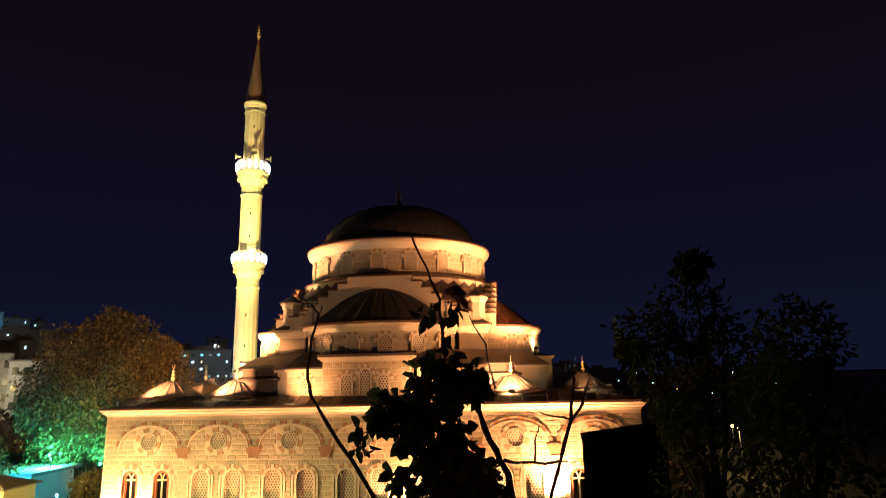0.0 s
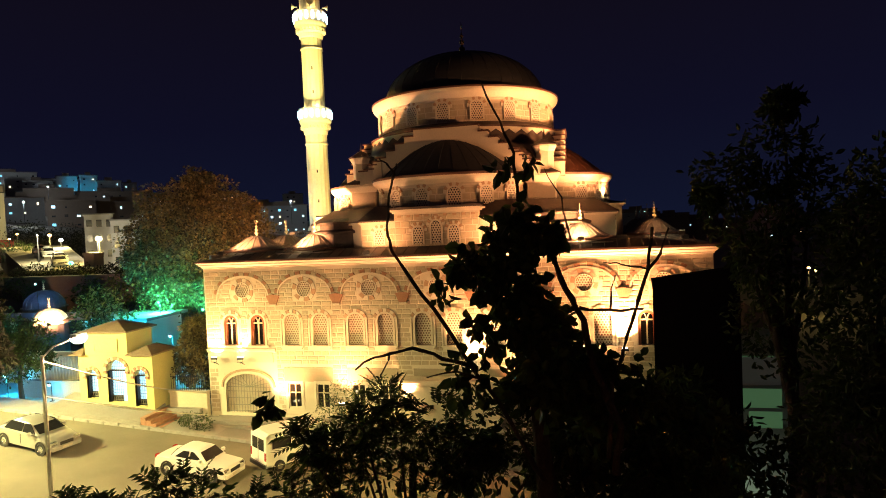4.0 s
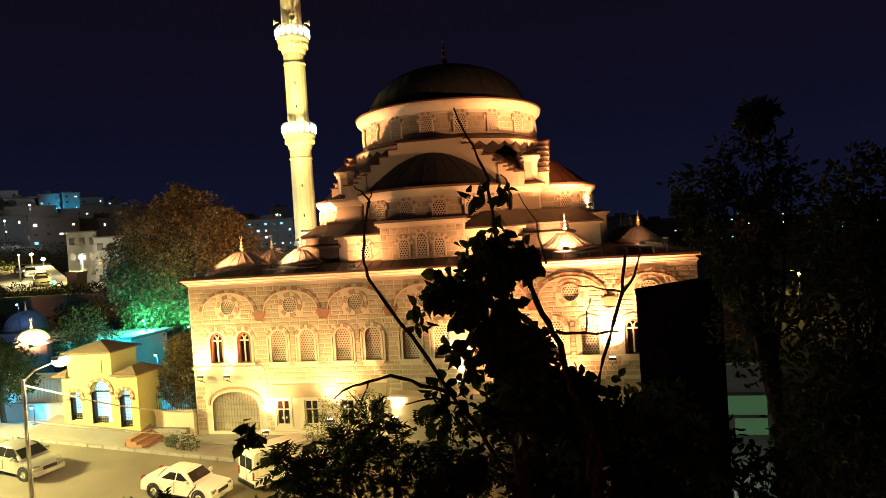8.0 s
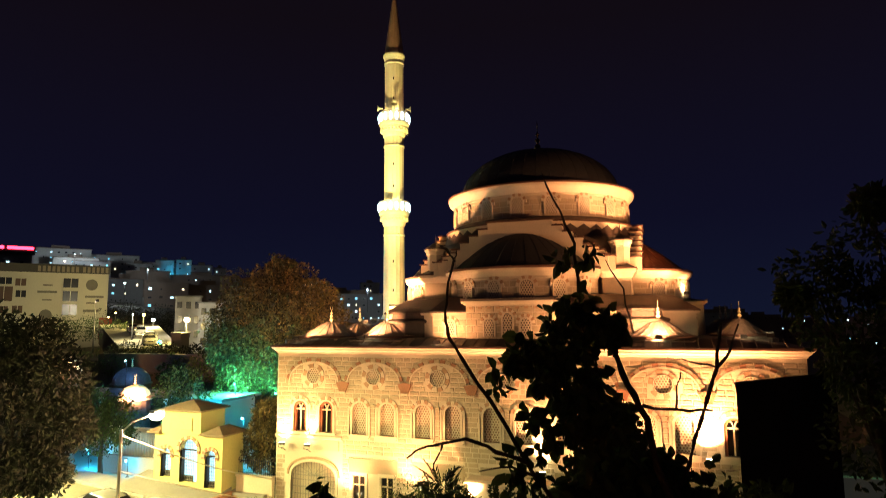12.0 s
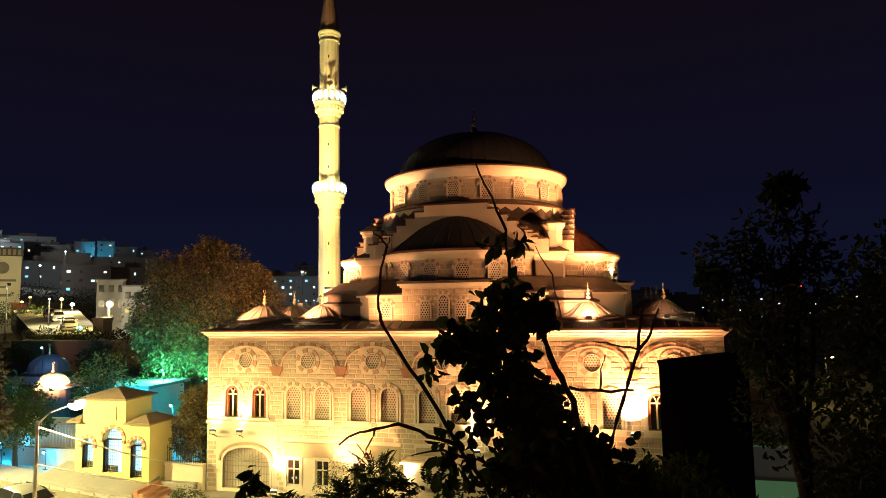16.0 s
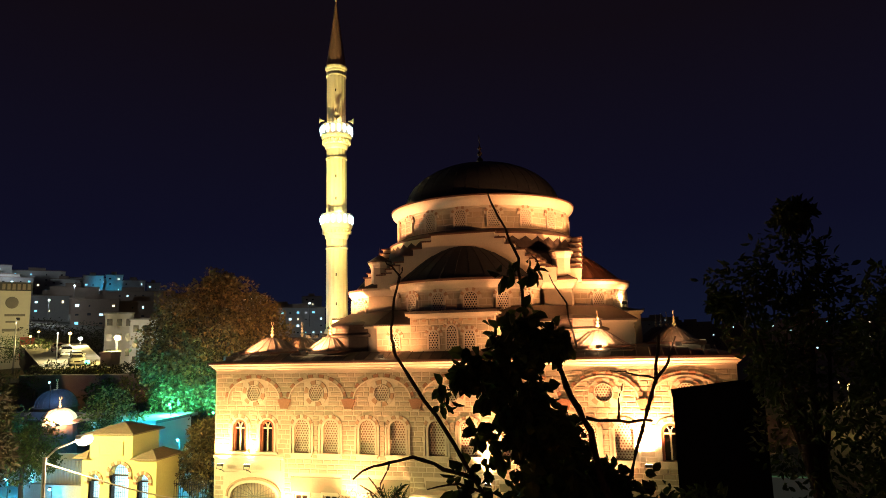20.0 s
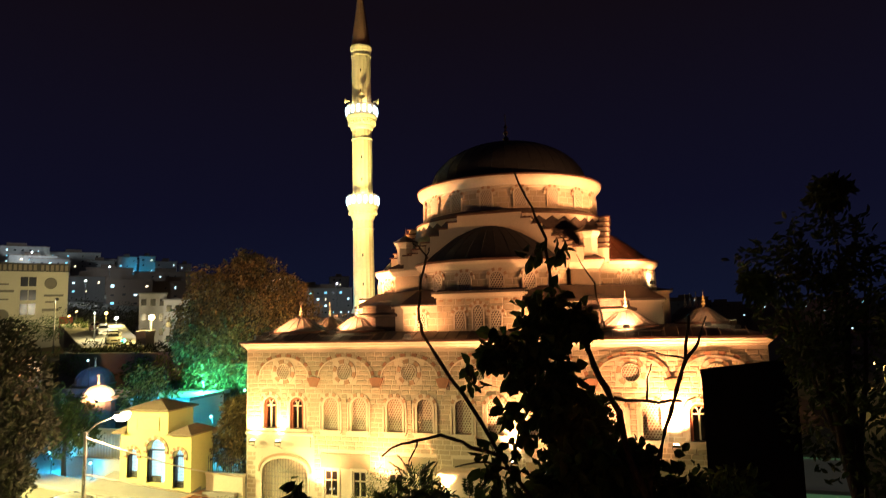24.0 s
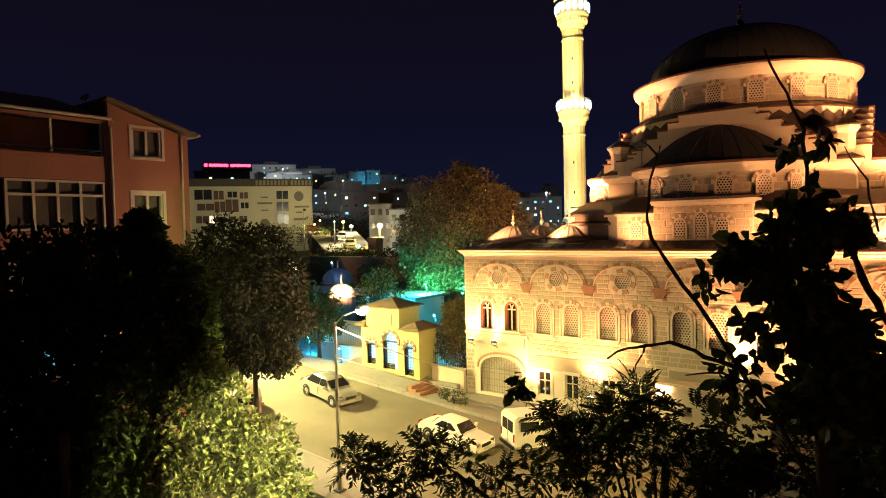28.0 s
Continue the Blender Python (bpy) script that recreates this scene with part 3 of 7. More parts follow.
part("porch_ledge", Mesh().box(-1.95, 3.6, FRONT - 1.3, FRONT - 0.1, 3.0, 3.14).box(-1.85, 3.5, FRONT - 1.2, FRONT - 0.1, 3.14, 3.22), TRIM, porch)

# ---- upper tiers ----
def tier_window(parent, px, py, z, angle, half=0.4, height=1.0, label=""):
    """A small arched window with a pierced grille, turned to face outwards at angle (0: towards the front)."""
    w = part("tier_window", tier_frame(half, height), None, parent, label, pose(px, py, z, 0, 0, angle))
    part("grille", tier_grille(half, height), None, w, "", pose(0, -0.07, 0))
    part("pane", tier_pane(half, height), None, w)
    for vs in tier_stones(half, height):
        part("voussoir", vs, None, w)
    return w


MADE = {}


def once(key, make):
    if key not in MADE:
        MADE[key] = make()
    return MADE[key]


def tier_frame(h, t):
    return once(("f", h, t), lambda: Mesh().band(arch(0, 0, t - h, h, h, 8), arch(0, -0.05, t - h, h + 0.09, h + 0.09, 8), -0.09, 0.08).data("window_frame", TRIM))


def tier_grille(h, t):
    return once(("g", h, t), lambda: grille(h, 0.0, t - h, h, 0.15, 0.05))


def tier_pane(h, t):
    return once(("p", h, t), lambda: Mesh().slab(arch(0, 0, t - h, h, h, 8)[::-1], -0.015, -0.002).data("pane", GLASS))


def tier_stones(h, t):
    return once(("v", h, t), lambda: [Mesh().band([((h + 0.1) * math.cos(q), t - h + (h + 0.1) * math.sin(q) ** 0.85) for q in a], [((h + 0.27) * math.cos(q), t - h + (h + 0.27) * math.sin(q) ** 0.85) for q in a], -0.06, 0.05).data("voussoir", (WARMSTONE if i % 2 else TRIM))
                                      for i in range(9) for a in [[radians(180 - 20 * (i + f)) for f in (0.06, 0.5, 0.94)]]])


# tier two: a cut-cornered block with a straight projecting middle on each side
def octo(h, c):
    return [(-c, -h), (c, -h), (h, -c), (h, c), (c, h), (-c, h), (-h, c), (-h, -c)]


tier2 = part("second_tier", Mesh().prism(octo(9.9, 4.6), 10.0, 11.75), PLASTER, mosque, "plastered second tier wall")
part("second_tier_roof", Mesh().prism(octo(10.15, 4.72), 11.75, 11.84).prism(octo(10.15, 4.72), 11.84, 12.7, 0.86), LEAD, tier2)
part("second_tier_edge", Mesh().prism(octo(10.08, 4.68), 11.62, 11.745), TRIM, tier2)
for q in range(4):
    turn = pose(0, 0, 0, 0, 0, 90 * q)
    mid_ = part("projecting_bay", Mesh().box(-2.4, 2.4, -10.45, -9.0, 10.0, 12.15), PLASTER, mosque, "straight projecting bay with three windows", turn)
    part("bay_cornice", Mesh().box(-2.5, 2.5, -10.55, -9.0, 12.15, 12.24).box(-2.62, 2.62, -10.67, -9.0, 12.24, 12.36), TRIM, mid_)
    part("bay_roof", Mesh().add([(-2.62, -10.67, 12.37), (2.62, -10.67, 12.37), (2.62, -8.6, 12.75), (-2.62, -8.6, 12.75)], [(0, 1, 2, 3)]).add([(-2.64, -10.69, 12.362), (2.64, -10.69, 12.362), (2.64, -10.69, 12.50), (-2.64, -10.69, 12.50)], [(0, 1, 2, 3)]), LEAD, mid_)
    if q == 2:
        continue
    for dx, h, t in ((-1.04, 0.27, 0.95), (0, 0.27, 1.25), (1.0, 0.27, 0.95)):
        v = turn @ Vector((dx, -10.47, 10.45))
        tier_window(mosque, v.x, v.y, 10.42, 90 * q, h, t)
    for dx in (-3.5, 3.5):
        v = turn @ Vector((dx, -9.92, 10.5))
        tier_window(mosque, v.x, v.y, 10.45, 90 * q, 0.26, 0.85)
# corner kiosks beside the small domes
for sx in (-1, 1):
    for sy in (-1, 1):
        kio = part("corner_kiosk", Mesh().lathe([(1.6, 10.0), (1.6, 11.15)], 8, (sx * 6.5, sy * 7.9, 0)), LEAD, mosque, "eight-sided corner block")
        part("kiosk_roof", Mesh().lathe([(1.85, 11.15), (1.92, 11.2), (1.92, 11.3), (1.55, 11.42), (1.5, 11.75), (1.58, 11.78), (1.58, 11.86), (0.9, 12.05), (0.0, 12.15)], 8, (sx * 6.5, sy * 7.9, 0)), LEAD, kio)
# tier three: four round apses with half domes
SEMI, OFF, FLAT = 4.5, 6.1, (1.0, 0.8)
for q in range(4):
    turn = pose(0, 0, 0, 0, 0, 90 * q)
    apse = part("apse_wall", Mesh().lathe([(SEMI, 12.2), (SEMI, 13.75)], 40, (0, -OFF, 0), 180, 360, FLAT), PLASTER, mosque, "curved apse wall with pierced windows", turn, smooth=40)
    part("apse_cornice", Mesh().lathe([(SEMI, 13.62), (SEMI + 0.06, 13.66), (SEMI + 0.06, 13.76), (SEMI + 0.22, 13.92), (SEMI + 0.34, 14.02), (SEMI + 0.38, 14.14), (SEMI + 0.38, 14.2)], 40, (0, -OFF, 0), 180, 360, FLAT), TRIM, apse, smooth=30)
    part("apse_edge", Mesh().lathe([(SEMI + 0.38, 14.2), (SEMI + 0.44, 14.21), (SEMI + 0.44, 14.33), (SEMI + 0.3, 14.36)], 40, (0, -OFF, 0), 180, 360, FLAT), GUTTER, apse, smooth=30)
    part("apse_skirt", Mesh().lathe([(SEMI + 0.9, 12.05), (SEMI + 0.55, 12.25), (SEMI, 12.42)], 40, (0, -OFF, 0), 180, 360, FLAT), LEAD, apse, smooth=30)
    semi = [(SEMI + 0.34, 14.3)] + [(4.42 * (1 - k / 15), 14.32 + 2.45 * (1 - (1 - k / 15) ** (1.3 if q == 1 else 1.75))) for k in range(16)]
    half_dome = part("half_dome", Mesh().lathe(semi, 40, (0, -OFF, 0), 180, 360, FLAT), LEADAMBER if q == 1 else LEADUNLIT, mosque, "lead half dome coloured as lit amber" if q == 1 else "lead-covered half dome", turn, smooth=40)
    rib = Mesh()
    for a in range(186, 360, 12):
        c, s = math.cos(radians(a)), math.sin(radians(a))
        rib.tube([(r * c, -OFF + 0.8 * r * s, z + 0.01) for r, z in semi[1:-1:2]], 0.022, 4)
    part("dome_seam", rib, LEADAMBER if q == 1 else LEADUNLIT, half_dome)
    if q != 2:
        for k in range(6):
            a = 270 + (k - 2.5) * 24
            v = turn @ Vector(((SEMI + 0.02) * math.cos(radians(a)), -OFF + 0.8 * (SEMI + 0.02) * math.sin(radians(a)), 12.55))
            tier_window(mosque, v.x, v.y, 12.5, 90 * q + a - 270, 0.36, 1.02)
    # stepped gable wall above the half dome
    steps = [(-5.6, 14.1), (-5.6, 14.95)]
    levels = [(5.0, 15.3), (4.4, 15.7), (3.8, 16.1), (3.2, 16.5), (2.6, 16.9), (2.0, 17.3)]
    for x, z in levels:
        steps += [(-x - 0.35, z), ] if not steps else [(-x, steps[-1][1]), (-x, z)]
    outline = steps + [(-x, z) for x, z in reversed(steps)]
    gable = part("stepped_gable", Mesh().slab(outline, -7.0, -6.2), PLASTER, mosque, "stepped gable wall above the half dome", turn)
    for x, z in [(5.6, 14.95)] + levels:
        nxt = {5.6: 5.0, 5.0: 4.4, 4.4: 3.8, 3.8: 3.2, 3.2: 2.6, 2.6: 2.0, 2.0: -2.0}[x]
        if nxt < 0:
            part("coping", Mesh().box(-x - 0.08, x + 0.08, -7.1, -6.15, z, z + 0.09), GUTTER, gable)
        else:
            part("coping", Mesh().box(-x - 0.06, -nxt, -7.1, -6.15, z, z + 0.09), GUTTER, gable)
            part("coping", Mesh().box(nxt, x + 0.06, -7.1, -6.15, z, z + 0.09), GUTTER, gable)
    # sloping lead between gable and drum
    part("lead_slope", Mesh().add([(-5.6, -6.2, 14.95), (-2.0, -6.2, 17.2), (2.0, -6.2, 17.2), (5.6, -6.2, 14.95), (4.6, -4.0, 17.1), (-4.6, -4.0, 17.1)], [(0, 1, 5), (1, 2, 4, 5), (2, 3, 4)]), LEAD, mosque, "", turn)
part("dome_base", Mesh().box(-5.6, 5.6, -5.6, 5.6, 12.0, 14.9).lathe([(6.0, 14.0), (6.0, 16.6)], 40), PLASTER, mosque)
# turrets on the four corners of the dome square
for sx in (-1, 1):
    for sy in (-1, 1):
        at = (sx * 5.6, sy * 5.6, 0)
        part("corner_pier", Mesh().box(at[0] - 0.85, at[0] + 0.85, at[1] - 0.85, at[1] + 0.85, 12.0, 13.75, 0.06), PLASTER, mosque)
        rise = Mesh()
        for g0, z0, g1, z1 in ((0.85, 13.7, 0.92, 13.76), (0.92, 13.76, 1.02, 13.92), (1.02, 13.92, 1.12, 14.04), (1.12, 14.04, 1.14, 14.2), (1.14, 14.2, 0.3, 14.24)):
            rise.add([(at[0] + a * g, at[1] + b * g, z) for g, z in ((g0, z0), (g1, z1)) for a, b in ((-1, -1), (1, -1), (1, 1), (-1, 1))], [(q, (q + 1) % 4, 4 + (q + 1) % 4, 4 + q) for q in range(4)])
        part("pier_cornice", rise, TRIM, mosque)
        part("pier_edge", Mesh().box(at[0] - 1.17, at[0] + 1.17, at[1] - 1.17, at[1] + 1.17, 14.203, 14.28), GUTTER, mosque)
        part("pier_lead", Mesh().prism([(at[0] + a, at[1] + b) for a, b in ((-1.1, -1.1), (1.1, -1.1), (1.1, 1.1), (-1.1, 1.1))], 14.28, 14.6, 0.5, at[:2]), LEAD, mosque)
        spot_ = (sx * 5.85, sy * 5.85, 0)
        tur = part("weight_turret", Mesh().lathe([(0.56, 14.25), (0.56, 15.75)], 8, spot_, 22.5, 382.5), PLASTER, mosque, "eight-sided weight turret")
        part("turret_cornice", Mesh().lathe([(0.56, 15.55), (0.62, 15.6), (0.67, 15.74), (0.76, 15.84), (0.76, 15.92)], 8, spot_, 22.5, 382.5), TRIM, tur)
        part("turret_cap", Mesh().lathe([(0.82, 15.92), (0.82, 15.99), (0.7, 16.04), (0.46, 16.2), (0.24, 16.33), (0.05, 16.42), (0.035, 16.75), (0.0, 17.0)], 8, spot_, 22.5, 382.5), LEAD, tur)
        # two stepped buttress blocks between turret and gable
        for k, (f, top) in enumerate(((4.95, 15.05), (4.4, 15.5))):
            bl = part("buttress_step", Mesh().box(sx * f - 0.3, sx * f + 0.3, sy * 6.75 - 0.33, sy * 6.75 + 0.33, 14.2, top, 0.03), PLASTER, mosque)
            part("coping", Mesh().box(sx * f - 0.35, sx * f + 0.35, sy * 6.75 - 0.38, sy * 6.75 + 0.38, top, top + 0.08), GUTTER, bl)
# drum, zigzag flashing, cornice, dome and finial
drum = part("drum", Mesh().lathe([(6.1, 17.6), (6.1, 19.2)], 64), PLASTER, mosque, "round drum with arched windows", smooth=40)
part("drum_skirt", Mesh().lathe([(6.7, 16.2), (6.7, 17.3)], 64), PLASTER, drum, smooth=30)
part("skirt_edge", Mesh().lathe([(6.68, 17.3), (6.78, 17.31), (6.78, 17.39), (6.7, 17.41)], 64), GUTTER, drum, smooth=30)
part("skirt_lead", Mesh().lathe([(6.7, 17.41), (6.45, 17.55), (6.11, 17.74)], 64), LEAD, drum, smooth=30)
zv, zf = [], []
for k in range(96):
    a = radians(3.75 * k)
    c, s_ = math.cos(a), math.sin(a)
    zv += [(6.95 * c, 6.95 * s_, 16.4), (6.78 * c, 6.78 * s_, 16.86), (6.73 * c, 6.73 * s_, 17.16 if k % 2 else 16.88)]
    j = (k + 1) % 96
    zf += [(3 * k, 3 * j, 3 * j + 1, 3 * k + 1), (3 * k + 1, 3 * j + 1, 3 * j + 2, 3 * k + 2)]
part("zigzag_flashing", Mesh().add(zv, zf), LEAD, drum, "dark lead flashing cut in upward teeth")
part("drum_cornice", Mesh().lathe([(6.11, 19.05), (6.17, 19.09), (6.17, 19.2), (6.37, 19.43), (6.5, 19.55), (6.56, 19.70), (6.56, 19.78)], 64), TRIM, drum, "flaring limestone cornice", smooth=30)
part("drum_edge", Mesh().lathe([(6.56, 19.78), (6.61, 19.79), (6.61, 19.88), (6.4, 19.91)], 64), GUTTER, drum, smooth=30)
for k in range(18):
    a = 20 * k + 7.3
    if 20 < a < 160:
        continue
    tier_window(mosque, 6.13 * math.cos(radians(a)), 6.13 * math.sin(radians(a)), 17.87, a + 90, 0.36, 1.1)
prof = [(6.42, 19.9), (5.75, 19.93)] + [(5.65 * math.cos(radians(a)), 19.94 + 3.5 * math.sin(radians(a))) for a in range(0, 90, 5)] + [(0.0, 23.44)]
dome = part("main_dome", Mesh().lathe(prof, 64), LEADUNLIT, mosque, "main lead dome coloured dark as unlit", smooth=40)
rib = Mesh()
for a in range(0, 360, 9):
    c, s = math.cos(radians(a)), math.sin(radians(a))
    rib.tube([(r * c, r * s, z + 0.01) for r, z in prof[2:-2:2]], 0.025, 4)
part("dome_seam", rib, LEADUNLIT, dome)


def finial(height, r):
    prof = [(0.0, 0.0), (r * 0.5, 0.02), (r * 0.4, 0.1 * height)]
    for k, (zc, rr) in enumerate(((0.2, 1.0), (0.4, 0.8), (0.58, 0.6))):
        prof += [(rr * r * math.sin(radians(a)) + 0.012, height * zc - rr * r * math.cos(radians(a))) for a in (20, 60, 90, 120, 160)]
    prof += [(0.015, height * 0.72), (0.012, height * 0.78)]
    m = Mesh().lathe(prof, 12)
    ring = [(0.12 * height * math.sin(radians(a)), 0, height * 0.88 - 0.12 * height * math.cos(radians(a))) for a in range(-140, 141, 20)]
    return m.tube([(0, y, z) for y, _, z in ring], 0.018, 5)


part("finial", finial(2.4, 0.22), LEAD, dome, "tall dark finial with a crescent", pose(0, 0, 23.4), 40)
# small domes over the aisles and corners
SMALL = [(-7.9, -9.0, 1.6), (7.8, -9.0, 1.6), (-12.15, -8.4, 1.85), (-12.15, -4.4, 1.75), (12.2, -4.4, 1.4), (12.2, -0.4, 1.4), (12.2, 3.6, 1.4), (12.2, 7.6, 1.4), (-12.15, 7.6, 1.85)]
def DOMELET(f):
    """Height of a small dome, f of the way from its rim to its top: flared below, round above."""
    return 0.82 * (f ** 1.25 * (1 - f) + math.sin(f * 1.571) * f)


smallm = Mesh().lathe([(1.12, 9.95), (1.12, 10.38), (1.16, 10.42)] + [(1.0 - k / 12, 10.44 + DOMELET(k / 12)) for k in range(13)], 32)
SMALLM = smallm.data("small_dome", LEADLIT, 40)
SKIRT = Mesh().lathe([(1.14, 10.28), (1.2, 10.32), (1.2, 10.40), (1.12, 10.43)], 32).data("dome_rim", GUTTER, 30)
PLINTH = Mesh().box(-1.22, 1.22, -1.22, 1.22, 9.9, 10.2, 0.25).data("dome_plinth", LEAD)
ribs = Mesh()
for a in range(0, 360, 18):
    c, s = math.cos(radians(a)), math.sin(radians(a))
    ribs.tube([((1 - b / 8) * c, (1 - b / 8) * s, 10.45 + DOMELET(b / 8)) for b in range(8)], 0.02, 4)
RIBS = ribs.data("dome_seam", LEADLIT)
FIN = finial(1.05, 0.11).data("finial", GOLD, 40)
for x, y, r in SMALL:
    sd = part("small_dome", SMALLM, None, mosque, "small ribbed lead dome", Matrix.Translation((x, y, 0)) @ Matrix.Diagonal((r, r, 1, 1)))
    part("dome_plinth", PLINTH, None, sd)
    part("dome_rim", SKIRT, None, sd)
    part("dome_seam", RIBS, None, sd)
    part("finial", FIN, None, sd, "gilded finial", Matrix.Translation((0, 0, 11.22)) @ Matrix.Diagonal((1 / r, 1 / r, 1, 1)))

# ---- minaret ----
minaret = thing("minaret", (-21.0, 47.0, 0), "tall white stone minaret with two lit balconies", "minaret")
part("base", Mesh().lathe([(1.5, -1.0), (1.5, 9.9), (1.25, 10.9), (0.98, 11.8)], 16), MARBLE, minaret)


def fluted(r0, r1, z0, z1):
    n = 32
    v = [(math.cos(6.2832 * k / n) * r * (1.0 if k % 2 else 0.955), math.sin(6.2832 * k / n) * r * (1.0 if k % 2 else 0.955), z) for r, z in ((r0, z0), (r1, z1)) for k in range(n)]
    return Mesh().add(v, [(k, (k + 1) % n, n + (k + 1) % n, n + k) for k in range(n)])


for name, r0, r1, z0, z1 in (("lower_shaft", 0.92, 0.88, 11.5, 19.3), ("middle_shaft", 0.87, 0.85, 20.3, 27.0), ("upper_shaft", 0.84, 0.82, 28.0, 34.4)):
    sh = part(name, fluted(r0, r1, z0, z1), MARBLE, minaret)
    part("collar", Mesh().lathe([(r1, z1 - 0.9), (r1 + 0.06, z1 - 0.86), (r1 + 0.06, z1 - 0.76), (r1, z1 - 0.72)], 24), MARBLE, sh)
    for k in range(2):
        z = z0 + 2.2 + k * (z1 - z0 - 2.5) / 2.2
        part("slit", Mesh().box(-0.045, 0.045, -r0 - 0.01, -r0 + 0.1, z, z + 0.24), INSIDE, sh, "narrow dark slit window", pose(0, 0, 0, 0, 0, 20))
for z in (19.3, 27.08):
    bal = part("balcony", Mesh().lathe([(0.87, z - 0.1), (0.94, z), (0.99, z + 0.2), (0.99, z + 0.28), (1.08, z + 0.42), (1.08, z + 0.52), (1.19, z + 0.7), (1.2, z + 0.82), (1.29, z + 0.98), (1.31, z + 1.1), (1.31, z + 1.16), (0.84, z + 1.16)], 32), MARBLE, minaret, "corbelled stone balcony")
    part("parapet", Mesh().lathe([(1.26, z + 1.16), (1.26, z + 1.98), (1.2, z + 1.98), (1.2, z + 1.16)], 32), MARBLE, bal)
    part("handrail", Mesh().lathe([(1.18, z + 1.97), (1.31, z + 1.97), (1.31, z + 2.06), (1.18, z + 2.06)], 32), MARBLE, bal)
    for k in range(16):
        a = 22.5 * k + 11
        part("light_panel", once("ring", lambda: Mesh().lathe([(0.0, 0.0), (0.10, 0.06), (0.15, 0.3), (0.15, 0.45), (0.10, 0.68), (0.0, 0.74)], 10).data("light_panel", RINGGLOW, 60)), None, bal, "white glowing lamp panel",
             pose(1.29 * math.cos(radians(a)), 1.29 * math.sin(radians(a)), z + 1.2))
    for k in range(24):
        a = radians(15 * k)
        part("corbel", once("corb", lambda: Mesh().box(-0.07, 0.07, -0.1, 0.12, 0.0, 0.22, 0.03).data("corbel", MARBLE)), None, bal, "", pose(1.12 * math.cos(a), 1.12 * math.sin(a), z + 0.42, 0, 0, 15 * k + 90))
    for a in ((25, 205, 295) if z > 25 else ()):
        horn = part("loudspeaker", Mesh().lathe([(0.05, 0.0), (0.08, 0.2), (0.14, 0.32), (0.26, 0.42), (0.27, 0.44), (0.12, 0.3), (0.0, 0.26)], 14), PALEIRON, minaret, "grey horn loudspeaker", pose(1.0 * math.cos(radians(a)), 1.0 * math.sin(radians(a)), z + 2.55, 0, 90, a), 40)
        part("bracket", Mesh().tube([(0, 0, 0), (0.3, 0, -0.1), (0.5, 0, -0.2)], 0.03, 5), IRON, horn)
part("cone_ring", Mesh().lathe([(0.82, 33.9), (0.89, 34.0), (0.89, 34.1), (0.96, 34.25), (0.96, 34.4), (0.84, 34.42)], 24), MARBLE, minaret)
cone = part("cone_roof", Mesh().lathe([(0.92, 34.4), (0.86, 34.5), (0.06, 40.6), (0.0, 40.7)], 16), CONE, minaret, "slender lead-covered cone")
part("finial", finial(1.6, 0.16), GOLD, cone, "", pose(0, 0, 40.6), 40)

# flood fixtures
def flood_lamp(x, y, z, tilt, parent_group):
    ob = thing("flood_lamp", (x, y, z), "small black floodlight with a glowing warm lens", "floodlight", parent_group)
    part("housing", Mesh().box(-0.16, 0.16, -0.1, 0.1, -0.16, -0.02, 0.02), IRON, ob)
    part("lens", Mesh().box(-0.14, 0.14, -0.08, 0.08, -0.02, 0.0), FLOODGLOW, ob, "glowing warm lens")
    part("bracket", Mesh().tube([(-0.18, 0, -0.1), (-0.18, 0, -0.3), (0.18, 0, -0.3), (0.18, 0, -0.1)], 0.015, 5).tube([(0, 0, -0.3), (0, 0.1, -0.36)], 0.02, 5), IRON, ob)
    ob.rotation_euler = (radians(-tilt), 0, 0)
    return ob


for fx, fz, fy, watts, beam in FLOODS:
    fl = flood_lamp(fx, fy, fz - 0.06, 14, "facade floodlights")
    if fz > 3:
        part("arm", Mesh().tube([(0, 0, -0.3), (0, (32.0 - fy) * 0.6, -0.34), (0, 32.1 - fy, -0.42)], 0.022, 6), IRON, fl)
    if 30.9 < fy < 31.0:
        part("post", Mesh().tube([(0, 0, -0.3), (0, -0.05 * fz, 0.72 - fz)], 0.025, 6), IRON, fl)
for eye, target, watts, angle in ROOF_FLOODS:
    flood_lamp(eye[0], eye[1], eye[2] - (0.5 if eye[2] > 10.8 and eye[1] < 33 else 0.06), 80, "roof floodlights")
for eye, target, watts, angle in MINARET_FLOODS:
    flood_lamp(eye[0], eye[1], eye[2] - 0.06, 70, "roof floodlights")

# ---- ground and street ----
FALL = -0.085


def street_z(x):
    return FALL * (max(-60.0, min(25.0, x)) + 16.0)


def terrain(x, y):
    z = street_z(x)
    b = max(0.0, min(1.0, (y - 35) / 40))
    z += b * (float(np.interp(-x - 60, [0, 25, 130, 205, 270, 900], [0, 4, 8.5, 28, 34, 60])) if x < -60 else 0.0)
    if y > 60:
        z -= min(14.0, (y - 60) * 0.02)
    if y < 16:
        z -= min(2.0, (16 - y) * 0.15)
    return z - 0.06


def sheet(x0, x1, y0, y1, nx, ny, off):
    m = Mesh()
    v = [(x0 + (x1 - x0) * i / nx, y0 + (y1 - y0) * j / ny) for j in range(ny + 1) for i in range(nx + 1)]
    m.add([(x, y, off(x, y)) for x, y in v], [(j * (nx + 1) + i, j * (nx + 1) + i + 1, (j + 1) * (nx + 1) + i + 1, (j + 1) * (nx + 1) + i) for j in range(ny) for i in range(nx)])
    return m


